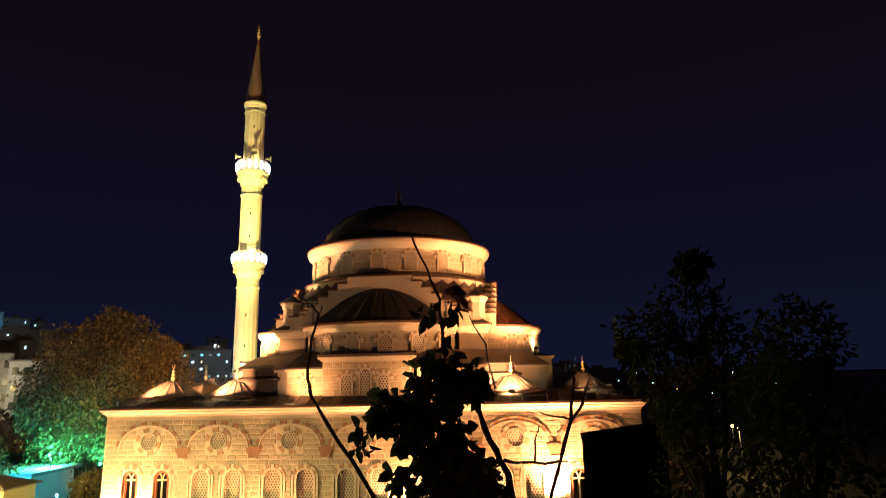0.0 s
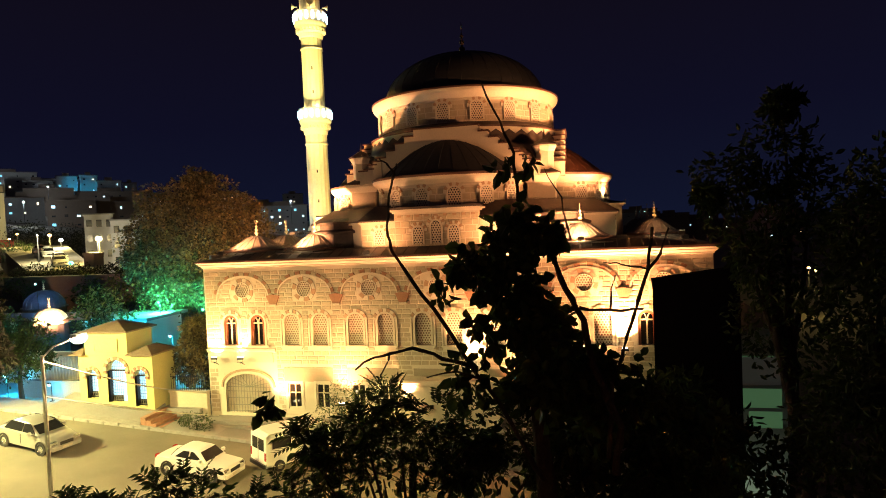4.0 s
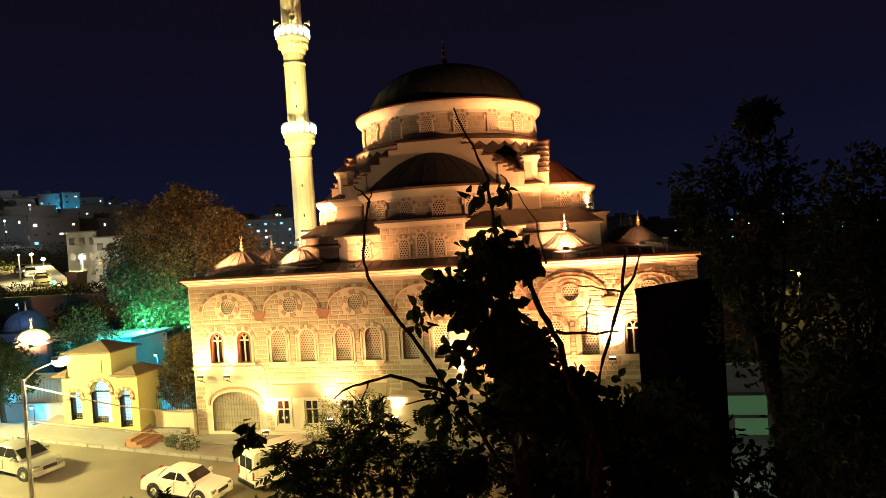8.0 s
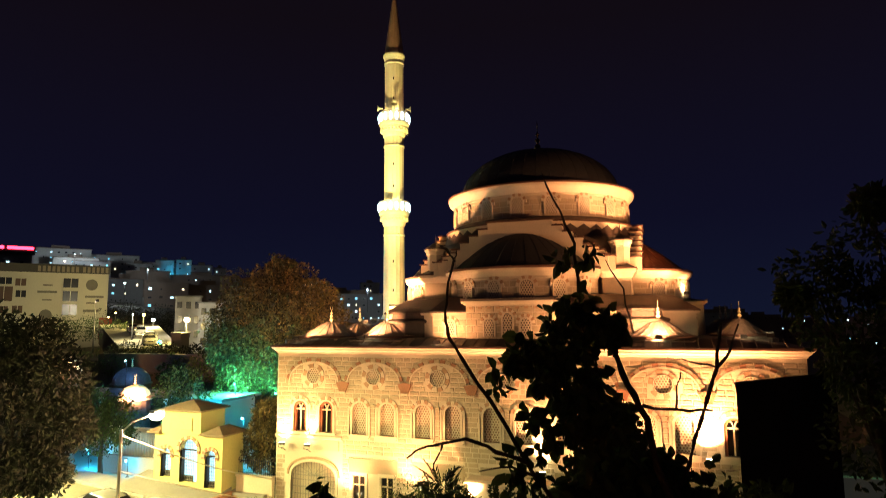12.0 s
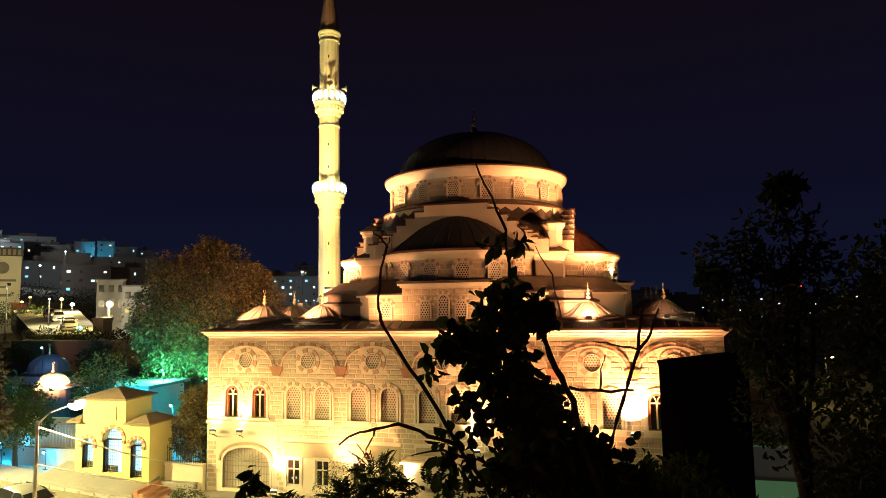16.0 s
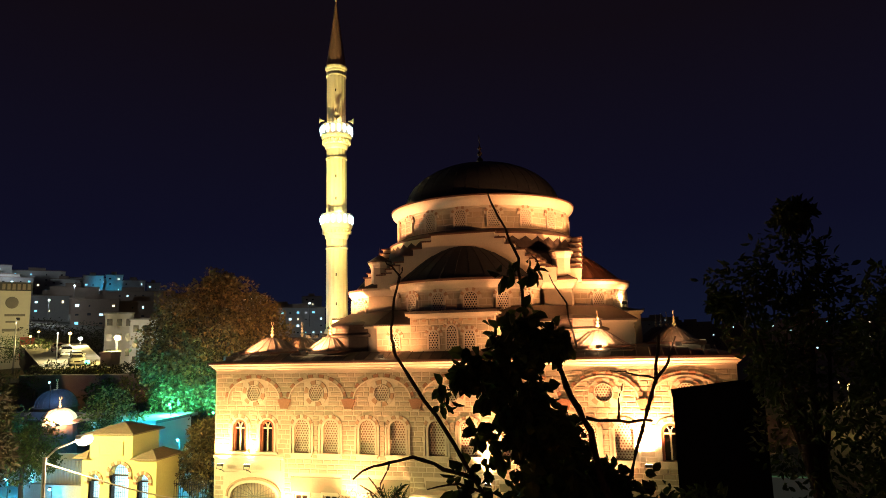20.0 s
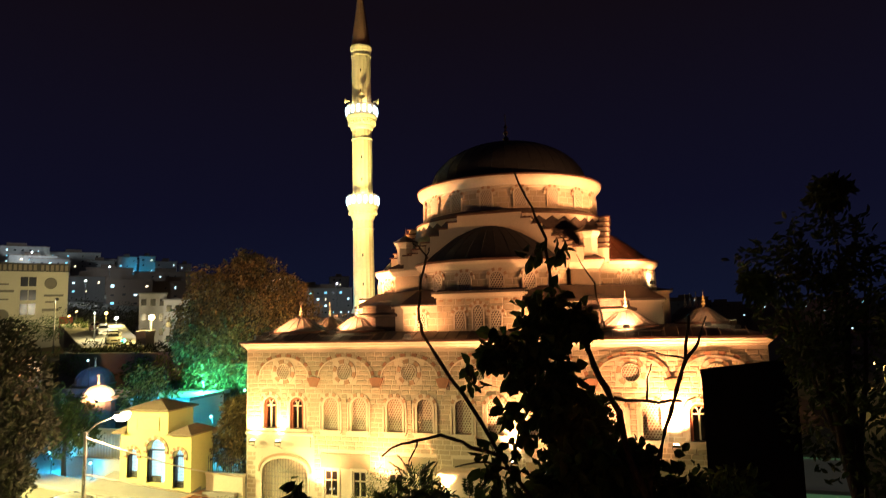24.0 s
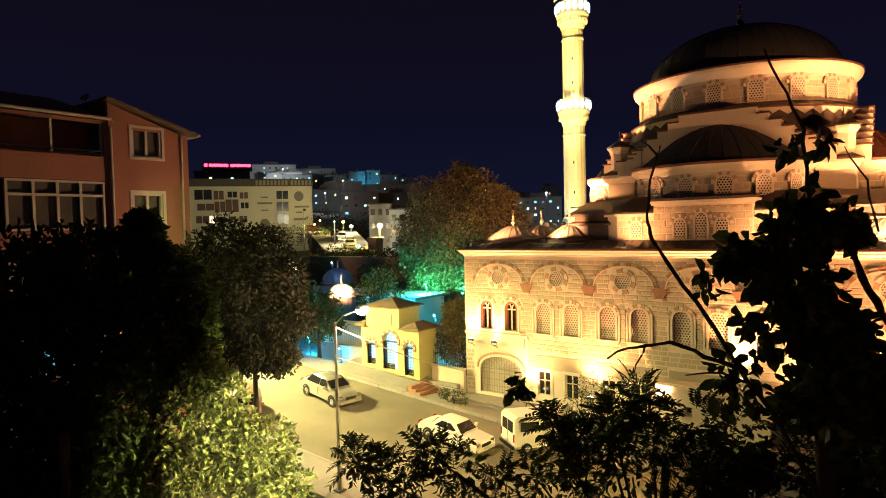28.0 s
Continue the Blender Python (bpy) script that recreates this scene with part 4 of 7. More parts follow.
def edges(a, b, fine0, fine1, coarse, fine):
    out, x = [], a
    while x < b:
        out.append(x)
        x += fine if fine0 <= x < fine1 else coarse
    return out + [b]


gx_, gy_ = edges(-2600, 2600, -62, 30, 180, 4), edges(-200, 4200, -10, 160, 170, 5)
ground = Mesh()
ground.add([(x, y, terrain(x, y)) for y in gy_ for x in gx_], [(j * len(gx_) + i, j * len(gx_) + i + 1, (j + 1) * len(gx_) + i + 1, (j + 1) * len(gx_) + i) for j in range(len(gy_) - 1) for i in range(len(gx_) - 1)])
solid("ground", ground, EARTH, "dark dry earth and yards under the town", "ground", "structure")
solid("road", sheet(-60, 25, 19.2, 29.2, 40, 1, lambda x, y: street_z(x) + 0.0), ASPHALT, "worn asphalt street under yellow lamp light", "road", "structure")
for name, y0, y1 in (("pavement_north", 29.2, 31.0), ("pavement_south", 16.8, 19.2)):
    m = Mesh()
    for i in range(84):
        x = -60 + i
        a, b = street_z(x), street_z(x + 1)
        m.add([(x, y0, a - 0.1), (x + 1, y0, b - 0.1), (x + 1, y0, b + 0.14), (x, y0, a + 0.14), (x, y1, a + 0.14), (x + 1, y1, b + 0.14), (x, y1, a - 0.1), (x + 1, y1, b - 0.1)],
              [(0, 1, 2, 3), (3, 2, 5, 4), (4, 5, 7, 6)])
    solid(name, m, PAVING, "raised concrete pavement with a kerb", "pavement", "structure")

# terrace before the mosque
solid("terrace", Mesh().box(-24.2, 7.5, 30.9, 32.0, -3.0, 0.72), PAVING, "low stone terrace before the mosque", "terrace", "structure")
for k in range(3):
    solid("terrace_step", Mesh().box(-20.5, 7.5, 30.0 + 0.3 * k, 30.3 + 0.3 * k + (0.0 if k < 2 else 0.0), -2.9, 0.18 + 0.18 * k), PAVING, "long stone step before the mosque", "step", "structure")
# courtyard behind the gate
solid("courtyard", Mesh().box(-62, -22.2, 31.2, 58, 0.0, 1.28), PAVING, "paved courtyard with pools of cyan light", "courtyard", "structure")


# ---- yellow gatehouse ----
gh = thing("gatehouse", (-27.3, 31.0, 1.3), "yellow rendered gatehouse with three arched doorways", "gatehouse")
WL, WR, BLOCKL, BLOCKR = -2.63, 2.48, -2.1, 0.86
DOORS = [(-1.75, 0.4, 0.62, 2.35), (-0.02, 0.66, 0.42, 2.95), (1.6, 0.4, 0.2, 2.4)]
gm = Mesh()
wall_with_holes(gm, WL, WR, -1.2, 3.25, -0.25, 0.35, [(c - h, c + h, z, t) for c, h, z, t in DOORS])
split_boxes("wall", gm, OCHRE, gh)
part("centre_block", Mesh().box(BLOCKL, BLOCKR, -0.29, 1.9, 3.25, 4.62), OCHRE, gh)
part("side_wall", Mesh().box(WL, WL + 0.3, 0.35, 1.7, -1.2, 3.25), OCHRE, gh)
part("side_wall", Mesh().box(WR - 0.3, WR, 0.35, 1.7, -1.2, 3.25), OCHRE, gh)
PM = (BLOCKL + BLOCKR) / 2
part("plaque", Mesh().box(PM - 0.75, PM + 0.75, -0.325, -0.29, 3.55, 4.15), OCHRE, gh, "blank yellow plaque")
part("plaque_frame", Mesh().band([(PM - 0.75, 3.55), (PM + 0.75, 3.55), (PM + 0.75, 4.15), (PM - 0.75, 4.15)], [(PM - 0.85, 3.45), (PM + 0.85, 3.45), (PM + 0.85, 4.25), (PM - 0.85, 4.25)], -0.34, -0.288, True), OCHRE, gh)


def hipped(x0, x1, y0, y1, z, rise, inset):
    """A hipped tile roof with a thin eaves board."""
    m = Mesh()
    xm, a, b = (x0 + x1) / 2, y0 + inset, y1 - inset
    m.add([(x0, y0, z), (x1, y0, z), (x1, y1, z), (x0, y1, z), (x0, y0, z + 0.08), (x1, y0, z + 0.08), (x1, y1, z + 0.08), (x0, y1, z + 0.08), (xm, a, z + rise), (xm, b, z + rise)],
          [(3, 2, 1, 0), (0, 1, 5, 4), (1, 2, 6, 5), (2, 3, 7, 6), (3, 0, 4, 7), (4, 5, 8), (5, 6, 9, 8), (6, 7, 9), (7, 4, 8, 9)])
    return m


part("roof", hipped(BLOCKL - 0.22, BLOCKR + 0.22, -0.55, 2.15, 4.62, 0.62, 1.25), TILE, gh, "brown hipped tile roof")
part("side_roof", hipped(BLOCKR + 0.01, WR + 0.18, -0.5, 1.9, 3.25, 0.5, 0.75), TILE, gh)
part("side_roof", hipped(WL - 0.45, BLOCKL - 0.01, -0.5, 1.9, 3.25, 0.42, 0.75), TILE, gh)
for k, (c, h, z, t) in enumerate(DOORS):
    sp = t - h
    o = arch(c, z, sp, h, h, 10)
    dr = part("doorway", Mesh().band(o, [(c - h - 0.01, z)] + [(c - h - 0.01 + (2 * h + 0.02) * q / 10, t + 0.02) for q in range(11)] + [(c + h + 0.01, z)], -0.2, 0.25), OCHRE, gh)
    part("backlit_glass", Mesh().box(c - h, c + h, 0.14, 0.16, z, t), BLUEGLASS, dr, "pale blue light behind the door bars")
    right = c + h if k != 1 else c + 0.16
    bars = Mesh()
    for i in range(int((right - c + h) / 0.13) + 1):
        x = c - h + 0.02 + i * 0.13
        bars.tube([(x, 0.05, z + 0.05), (x, 0.05, sp + h * math.sqrt(max(0, 1 - ((x - c) / h) ** 2)))], 0.013, 4)
    for i in range(int((t - z) / 0.2)):
        bars.tube([(c - h, 0.05, z + 0.1 + i * 0.2), (right, 0.05, z + 0.1 + i * 0.2)], 0.012, 4)
    part("grating", bars, PALEIRON, dr)
    part("kick_panel", Mesh().box(c - h + 0.03, right - 0.03, 0.06, 0.1, z, z + 0.36), IRON, dr)
    part("door_frame", Mesh().box(c - h, c - h + 0.06, -0.12, 0.12, z, sp).box(c + h - 0.05, c + h, -0.12, 0.12, z, sp).box(c - h, c + h, 0.02, 0.14, sp - 0.05, sp + 0.03), IRON, dr)
    voussoirs(c, sp, h + 0.02, h + 0.02, 0.2, -0.31, -0.2, 11, "voussoir", dr)
    for e in (-1, 1):
        part("impost", Mesh().box(c + e * (h + 0.1) - 0.12, c + e * (h + 0.1) + 0.12, -0.33, -0.2, sp - 0.12, sp, 0.02), REDSTONE, dr)
# sloping platform and steps in front of the gatehouse
PLAT = [(-31.2, 2.06, 1.66), (-24.75, 1.47, 1.08)]
solid("gate_platform", Mesh().add([(x, y, z) for x, zb, zf in PLAT for y, z in ((29.35, zf), (31.6, zb))] + [(x, y, 0.1) for x, zb, zf in PLAT for y in (29.35, 31.6)],
                                  [(0, 2, 3, 1), (4, 6, 2, 0), (6, 7, 3, 2), (5, 4, 0, 1), (7, 5, 1, 3)]), PAVING, "pale paved platform sloping before the gatehouse", "platform", "structure")
for k in range(4):
    solid("gate_step", Mesh().box(-24.75 + 0.34 * k, -24.75 + 0.34 * (k + 1), 29.4, 31.4, 0.1, 1.30 - 0.17 * k, 0.015), REDSTONE, "reddish stone step beside the gate platform", "step", "structure")
solid("garden_wall", Mesh().box(-24.4, -21.9, 31.55, 31.85, 0.3, 2.15).box(-24.45, -21.9, 31.5, 31.9, 2.15, 2.25), PLASTER, "low plastered garden wall", "wall", "structure")


# ---- cars ----
def car(at, heading, paint, label, boxy=False, estate=False):
    """A saloon: local x points to its nose."""
    ob = thing("car", at, label, "car", "parked cars")
    L, Wd = (2.1, 0.8) if boxy else (2.25, 0.87)
    if boxy:
        low = [(-L, 0.32), (-L, 0.78), (-L + 0.1, 0.9), (-1.15, 0.93), (0.85, 0.90), (L - 0.12, 0.80), (L, 0.66), (L, 0.32)]
        cab = [(-1.25, 0.92), (-0.85, 1.36), (-0.6, 1.40), (0.25, 1.40), (0.42, 1.36), (0.98, 0.90)]
    elif estate:
        low = [(-L, 0.35), (-L, 0.85), (-L + 0.05, 1.0), (0.95, 0.98), (L - 0.3, 0.82), (L, 0.62), (L, 0.3)]
        cab = [(-L + 0.02, 1.0), (-L + 0.3, 1.5), (-1.6, 1.6), (0.1, 1.58), (0.35, 1.5), (1.05, 0.98)]
    else:
        low = [(-L + 0.05, 0.28), (-L - 0.02, 0.5), (-L - 0.02, 0.72), (-L + 0.1, 0.95), (-1.8, 1.03), (-1.2, 1.04), (0.9, 0.98), (1.45, 0.9), (1.85, 0.77), (2.12, 0.62), (L, 0.45), (L - 0.03, 0.28)]
        cab = [(-1.9, 1.0), (-1.3, 1.33), (-0.8, 1.46), (-0.25, 1.5), (0.1, 1.47), (0.42, 1.36), (1.25, 0.95)]
    body = Mesh()

    def shell(m, outline, half, inset, z_in):
        """A hull with rounded shoulders: the outline swept across the width."""
        n = len(outline)
        top = max(z for _, z in outline)
        rings = []
        for f in (-1.0, -0.94, -0.8, -0.5, 0.0, 0.5, 0.8, 0.94, 1.0):
            k = abs(f) ** 5
            rings.append([(x * (1 - (0.02 if boxy else 0.055) * abs(f) ** 3), f * half * (1 - inset / half * max(0, z - z_in)), z - (0.05 if boxy else 0.085) * k * (z > z_in) * (0.4 + 0.6 * (z - z_in) / (top - z_in))) for x, z in outline])
        v = [p for r in rings for p in r]
        f = [(r * n + i, (r + 1) * n + i, (r + 1) * n + (i + 1) % n, r * n + (i + 1) % n) for r in range(8) for i in range(n)]
        m.add(v, f + [tuple(range(n)), tuple(range(8 * n, 9 * n))[::-1]])

    shell(body, low, Wd, 0.06, 0.6)
    b = part("body", body, paint, ob, smooth=40)
    roof_ = Mesh()
    shell(roof_, cab, Wd * 0.93, 0.42, 0.95)
    part("cabin", roof_, paint, ob, smooth=40)
    n = len(cab)
    for s in (-1, 1):
        g = [(x * 0.9 + (0.0), z) for x, z in cab]
        yy = lambda z: s * (Wd * 0.93 - 0.42 * max(0, z - 0.95) + 0.012)
        lo_, hi_ = 1.0, max(z for _, z in cab) - 0.1
        x0, x1 = cab[0][0] + 0.35, cab[-1][0] - 0.3
        for xa, xb, xc, xd in ((x0, -0.12, -0.12, x0 + 0.42), (-0.04, x1, x1 - 0.55, -0.04)):
            q = [(xa, lo_), (xb, lo_), (xc, hi_), (xd, hi_)]
            part("side_window", Mesh().add([(x, yy(z), z) for x, z in q] + [(x, yy(z) - s * 0.02, z) for x, z in q], [(0, 1, 2, 3), (7, 6, 5, 4), (0, 4, 5, 1), (1, 5, 6, 2), (2, 6, 7, 3), (3, 7, 4, 0)]), GLASS, ob)
        part("mirror", Mesh().box(0.62, 0.78, s * (Wd + 0.08) - 0.09, s * (Wd + 0.08) + 0.09, 0.96, 1.1, 0.03), paint, ob)
        part("headlight", Mesh().box(L - 0.22, L - 0.02, s * Wd * 0.72 - 0.18, s * Wd * 0.72 + 0.14, 0.6, 0.74, 0.04), CHROME, b, "clear headlight")
        part("tail_light", Mesh().box(-L - 0.035, -L + 0.1, s * Wd * 0.75 - 0.12, s * Wd * 0.75 + 0.12, 0.68, 0.9, 0.02), REDLENS, b, "red tail light")
        part("door_handle", Mesh().box(-0.38, -0.22, s * (Wd + 0.0) - 0.02, s * (Wd + 0.0) + 0.02, 0.82, 0.86), paint, ob)
        part("door_seam", Mesh().box(-0.095, -0.085, s * Wd - 0.012, s * Wd + 0.004, 0.4, 0.9), INSIDE, ob)
        for wx in (-L + 0.82, L - 0.78):
            tyre = part("wheel", once("tyre", lambda: Mesh().lathe([(0.19, -0.1), (0.29, -0.1), (0.32, -0.06), (0.32, 0.06), (0.29, 0.1), (0.19, 0.1)], 20).data("tyre", RUBBER, 40)), None, ob, "", pose(wx, s * (Wd - 0.08), 0.32, 90, 0, 0))
            part("wheel_arch", once("warch", lambda: Mesh().lathe([(0.3, -0.02), (0.39, 0.0), (0.39, 0.03), (0.3, 0.03)], 20).data("wheel_arch", INSIDE, 40)), None, ob, "", pose(wx, s * (Wd + (0.01 if s < 0 else -0.02)), 0.36, 90, 0, 0))
            part("rim", once("rim", lambda: Mesh().lathe([(0.0, 0.07), (0.05, 0.09), (0.18, 0.06), (0.2, 0.1), (0.2, -0.1), (0.0, -0.07)], 20).data("rim", CHROME, 40)), None, tyre)
    for nm, (xa, za), (xb, zb) in (("windscreen", cab[-1], cab[-3]), ("rear_window", cab[0], cab[2])):
        dx, dz = xb - xa, zb - za
        nx, nz = (dz, -dx) if nm == "windscreen" else (-dz, dx)
        k = 0.02 / math.hypot(nx, nz)
        pts = []
        for f, w in ((0.14, 0.80), (0.86, 0.66)):
            x, z = xa + dx * f, za + dz * f
            if nm == "windscreen" or True:
                # follow the bend of the cabin outline
                mx, mz = (cab[-2] if nm == "windscreen" else cab[1])
                x, z = (xa + (mx - xa) * f * 1.05, za + (mz - za) * f * 1.05)
            pts.append((x + nx * k, z + nz * k, w))
        (xa_, za_, wa), (xb_, zb_, wb) = pts
        part(nm, Mesh().add([(xa_, -wa * Wd, za_), (xa_, wa * Wd, za_), (xb_, wb * Wd, zb_), (xb_, -wb * Wd, zb_), (xa_ - nx * k, -wa * Wd, za_ - nz * k), (xa_ - nx * k, wa * Wd, za_ - nz * k), (xb_ - nx * k, wb * Wd, zb_ - nz * k), (xb_ - nx * k, -wb * Wd, zb_ - nz * k)],
                            [(0, 1, 2, 3), (7, 6, 5, 4), (0, 4, 5, 1), (1, 5, 6, 2), (2, 6, 7, 3), (3, 7, 4, 0)]), GLASS, ob)
    part("front_bumper", Mesh().box(L - 0.1, L + 0.06, -Wd * 0.92, Wd * 0.92, 0.3, 0.5, 0.05), paint, ob)
    part("rear_bumper", Mesh().box(-L - 0.07, -L + 0.1, -Wd * 0.92, Wd * 0.92, 0.35, 0.55, 0.05), paint, ob)
    part("grille", Mesh().box(L - 0.04, L + 0.02, -0.35, 0.35, 0.52, 0.68), INSIDE, ob)
    part("number_plate", Mesh().box(L + 0.06, L + 0.075, -0.26, 0.26, 0.36, 0.47), TRIM, ob, "blank pale plate")
    ob.rotation_euler = (0, radians(-math.degrees(math.atan(FALL)) * math.cos(radians(heading))), radians(heading))
    return ob


CHROME = material("bright_metal", (0.6, 0.6, 0.58), 0.2, 0.9, 0.1, 4, 20, 0)
REDLENS = material("red_lens", (0.35, 0.02, 0.02), 0.2, 0, 0.1, 4, 20, 0)
RUBBER = material("black_rubber", (0.02, 0.02, 0.02), 0.85, 0, 0.2, 4, 30, 0.1)
SILVER = material("silver_car_paint", (0.46, 0.45, 0.41), 0.28, 0.45, 0.06, 1, 60, 0)
WHITE = material("white_car_paint", (0.74, 0.72, 0.66), 0.35, 0, 0.06, 1, 60, 0)
DARKRED = material("dusty_brown_paint", (0.26, 0.13, 0.09), 0.4, 0.1, 0.1, 1, 60, 0)
sedan = car((-27.75, 25.6, street_z(-27.75)), -9, SILVER, "silver saloon parked on the yellow-lit street")
car((-18.1, 25.15, street_z(-18.1)), -5, WHITE, "old boxy white saloon parked by the kerb", boxy=True).scale = (0.94, 0.96, 0.95)
car((-28.6, 20.1, street_z(-28.6)), -38, DARKRED, "dusty brown estate car half hidden by trees", estate=True)

sedan.scale = (0.94, 0.97, 0.97)
# white delivery van
lorry = thing("van", (-14.4, 27.9, street_z(-14.4)), "white delivery van parked before the mosque", "van")
vp = [(-2.6, 0.4), (-2.6, 2.15), (-2.4, 2.3), (1.2, 2.3), (1.55, 2.15), (2.1, 1.35), (2.65, 1.15), (2.7, 0.4)]
vm = Mesh()
n = len(vp)
VR = ((-0.80, 1.0), (-0.90, 0.55), (-0.97, 0.15), (-0.7, 0.0), (0.7, 0.0), (0.97, 0.15), (0.90, 0.55), (0.80, 1.0))
vm.add([(x * (1 - 0.03 * c), y * (1.0 if z < 1.2 else 0.96), z - 0.16 * c * (z > 2)) for y, c in VR for x, z in vp],
       [(r * n + i, (r + 1) * n + i, (r + 1) * n + (i + 1) % n, r * n + (i + 1) % n) for r in range(7) for i in range(n)] + [tuple(range(n)), tuple(range(7 * n, 8 * n))[::-1]])
part("body", vm, WHITE, lorry, smooth=35)
for s in (-1, 1):
    part("side_window", Mesh().box(0.55, 1.5, s * 0.955 - 0.012, s * 0.955 + 0.012, 1.4, 2.0), GLASS, lorry)
    part("side_window", Mesh().box(-2.2, -1.0, s * 0.965 - 0.012, s * 0.965 + 0.012, 1.4, 1.95), GLASS, lorry)
    for wx in (-1.7, 1.75):
        ty = part("wheel", MADE["tyre"], None, lorry, "", pose(wx, s * 0.86, 0.34, 90, 0, 0))
        part("rim", MADE["rim"], None, ty)
part("rear_window", Mesh().box(-2.625, -2.59, 0.06, 0.7, 1.3, 1.95, 0.01), GLASS, lorry)
part("rear_window", Mesh().box(-2.625, -2.59, -0.7, -0.06, 1.3, 1.95, 0.01), GLASS, lorry)
part("rear_bumper", Mesh().box(-2.72, -2.5, -0.9, 0.9, 0.38, 0.58, 0.04), IRON, lorry)
part("door_gap", Mesh().box(-2.61, -2.595, -0.012, 0.012, 0.6, 2.1), INSIDE, lorry)
for e in (-1, 1):
    part("tail_light", Mesh().box(-2.63, -2.55, e * 0.86 - 0.06, e * 0.86 + 0.06, 0.8, 1.25, 0.01), REDLENS, lorry, "red tail light")
part("windscreen", Mesh().add([(1.62, -0.8, 2.12), (1.62, 0.8, 2.12), (2.13, 0.84, 1.4), (2.13, -0.84, 1.4)], [(0, 1, 2, 3)]), GLASS, lorry)
lorry.rotation_euler = (0, radians(2.5), radians(55))
lorry.scale = (0.82, 0.86, 0.84)


# ---- street lamps ----
def street_lamp(x, y, top, arm, label):
    z = street_z(x) + 0.14
    ob = thing("street_lamp", (x, y, z), label, "street lamp", "street lamps")
    part("pole", Mesh().tube([(0, 0, 0), (0, 0, 0.9), (0, 0, top - z)], [0.11, 0.085, 0.055], 10), PALEPOLE, ob, smooth=40)
    part("base_plate", Mesh().box(-0.2, 0.2, -0.2, 0.2, 0, 0.04), IRON, ob)
    part("arm", Mesh().tube([(0, 0, top - z - 0.1), (arm[0] * 0.3, arm[1] * 0.3, top - z + 0.22), (arm[0], arm[1], top - z + 0.4)], 0.035, 6), PALEPOLE, ob)
    head = part("lamp_head", Mesh().box(-0.3, 0.3, -0.14, 0.14, 0.04, 0.16, 0.05), PALEIRON, ob, "", pose(arm[0], arm[1], top - z + 0.34, 0, 0, math.degrees(math.atan2(arm[1], arm[0]))))
    part("lens", Mesh().lathe([(0.0, -0.24), (0.14, -0.2), (0.22, -0.1), (0.25, 0.0), (0.24, 0.04)], 16, squash=(1.3, 1.0)), LAMPGLOW, head, "glowing lamp glass", smooth=40)
    return ob


PALEPOLE = material("pale_painted_steel", (0.58, 0.54, 0.42), 0.45, 0.2, 0.15, 1.5, 20, 0.1)
street_lamp(-18.7, 17.6, 7.45, (0.1, 1.55), "pale steel street lamp with a glowing head")
street_lamp(-35.8, 18.9, 8.85, (0.0, 2.55), "pale steel street lamp up the street beyond the trees")

# ---- apartment house across the side street ----
SALMON = material("salmon_render", (0.39, 0.185, 0.135), 0.9, 0, 0.14, 0.6, 16, 0.25)
UPVC = material("white_window_plastic", (0.62, 0.58, 0.50), 0.5, 0, 0.06, 2, 20, 0)
CURTAIN = material("net_curtain", (0.34, 0.31, 0.26), 0.9, 0, 0.2, 3, 30, 0.1)
PANEGLASS = material("clear_window_pane", (0.02, 0.02, 0.022), 0.06, 0, 0.1, 1, 4, 0)
pn, pl = PANEGLASS.node_tree.nodes, PANEGLASS.node_tree.links
see, blendp = pn.new("ShaderNodeBsdfTransparent"), pn.new("ShaderNodeMixShader")
blendp.inputs[0].default_value = 0.22
pl.new(see.outputs[0], blendp.inputs[1])
pl.new(pn["Principled BSDF"].outputs[0], blendp.inputs[2])
pl.new(blendp.outputs[0], pn["Material Output"].inputs["Surface"])
apt = thing("apartment_house", (-26, 0, 0), "salmon rendered apartment house with white windows", "house")
am = Mesh()
acuts = [(13.2, 14.5, 14.6, 15.82), (13.15, 14.48, 11.6, 13.05), (13.15, 14.48, 8.6, 10.05)]
tmp = Mesh()
wall_with_holes(tmp, 12.25, 15.45, -1.0, 15.72, 0.0, 0.3, [(a, b, c, d) for a, b, c, d in acuts])
am.add([(-y, x, z) for x, y, z in tmp.v], tmp.f)
split_boxes("street_wall", am, SALMON, apt)
part("gable_top", Mesh().add([(0, 12.25, 15.72), (0, 15.45, 15.72), (0, 12.25, 16.72), (-0.3, 12.25, 15.72), (-0.3, 15.45, 15.72), (-0.3, 12.25, 16.72)], [(0, 1, 2), (5, 4, 3), (0, 2, 5, 3), (1, 4, 5, 2)]), SALMON, apt)
part("end_wall", Mesh().box(-10, 0, 15.45, 15.75, -1.0, 15.72).box(-10, -9.7, -3, 15.45, -1, 15.9).box(-10, 0, -3.3, -3, -1, 15.9), SALMON, apt)
part("tile_roof", Mesh().add([(0.35, 12.1, 16.82), (0.35, 16.1, 15.72), (-10.3, 16.1, 15.72), (-10.3, 12.1, 16.82), (0.35, 12.1, 16.92), (0.35, 16.1, 15.82), (-10.3, 16.1, 15.82), (-10.3, 12.1, 16.92)], [(3, 2, 1, 0), (4, 5, 6, 7), (0, 1, 5, 4), (1, 2, 6, 5), (2, 3, 7, 6), (3, 0, 4, 7)])
     .add([(0.2, 12.1, 16.1), (0.2, -3.3, 16.1), (-5, -3.3, 17.6), (-5, 12.1, 17.6), (-10.2, 12.1, 16.1), (-10.2, -3.3, 16.1)], [(0, 3, 2, 1), (3, 4, 5, 2)]), TILE, apt, "brown tile roof")
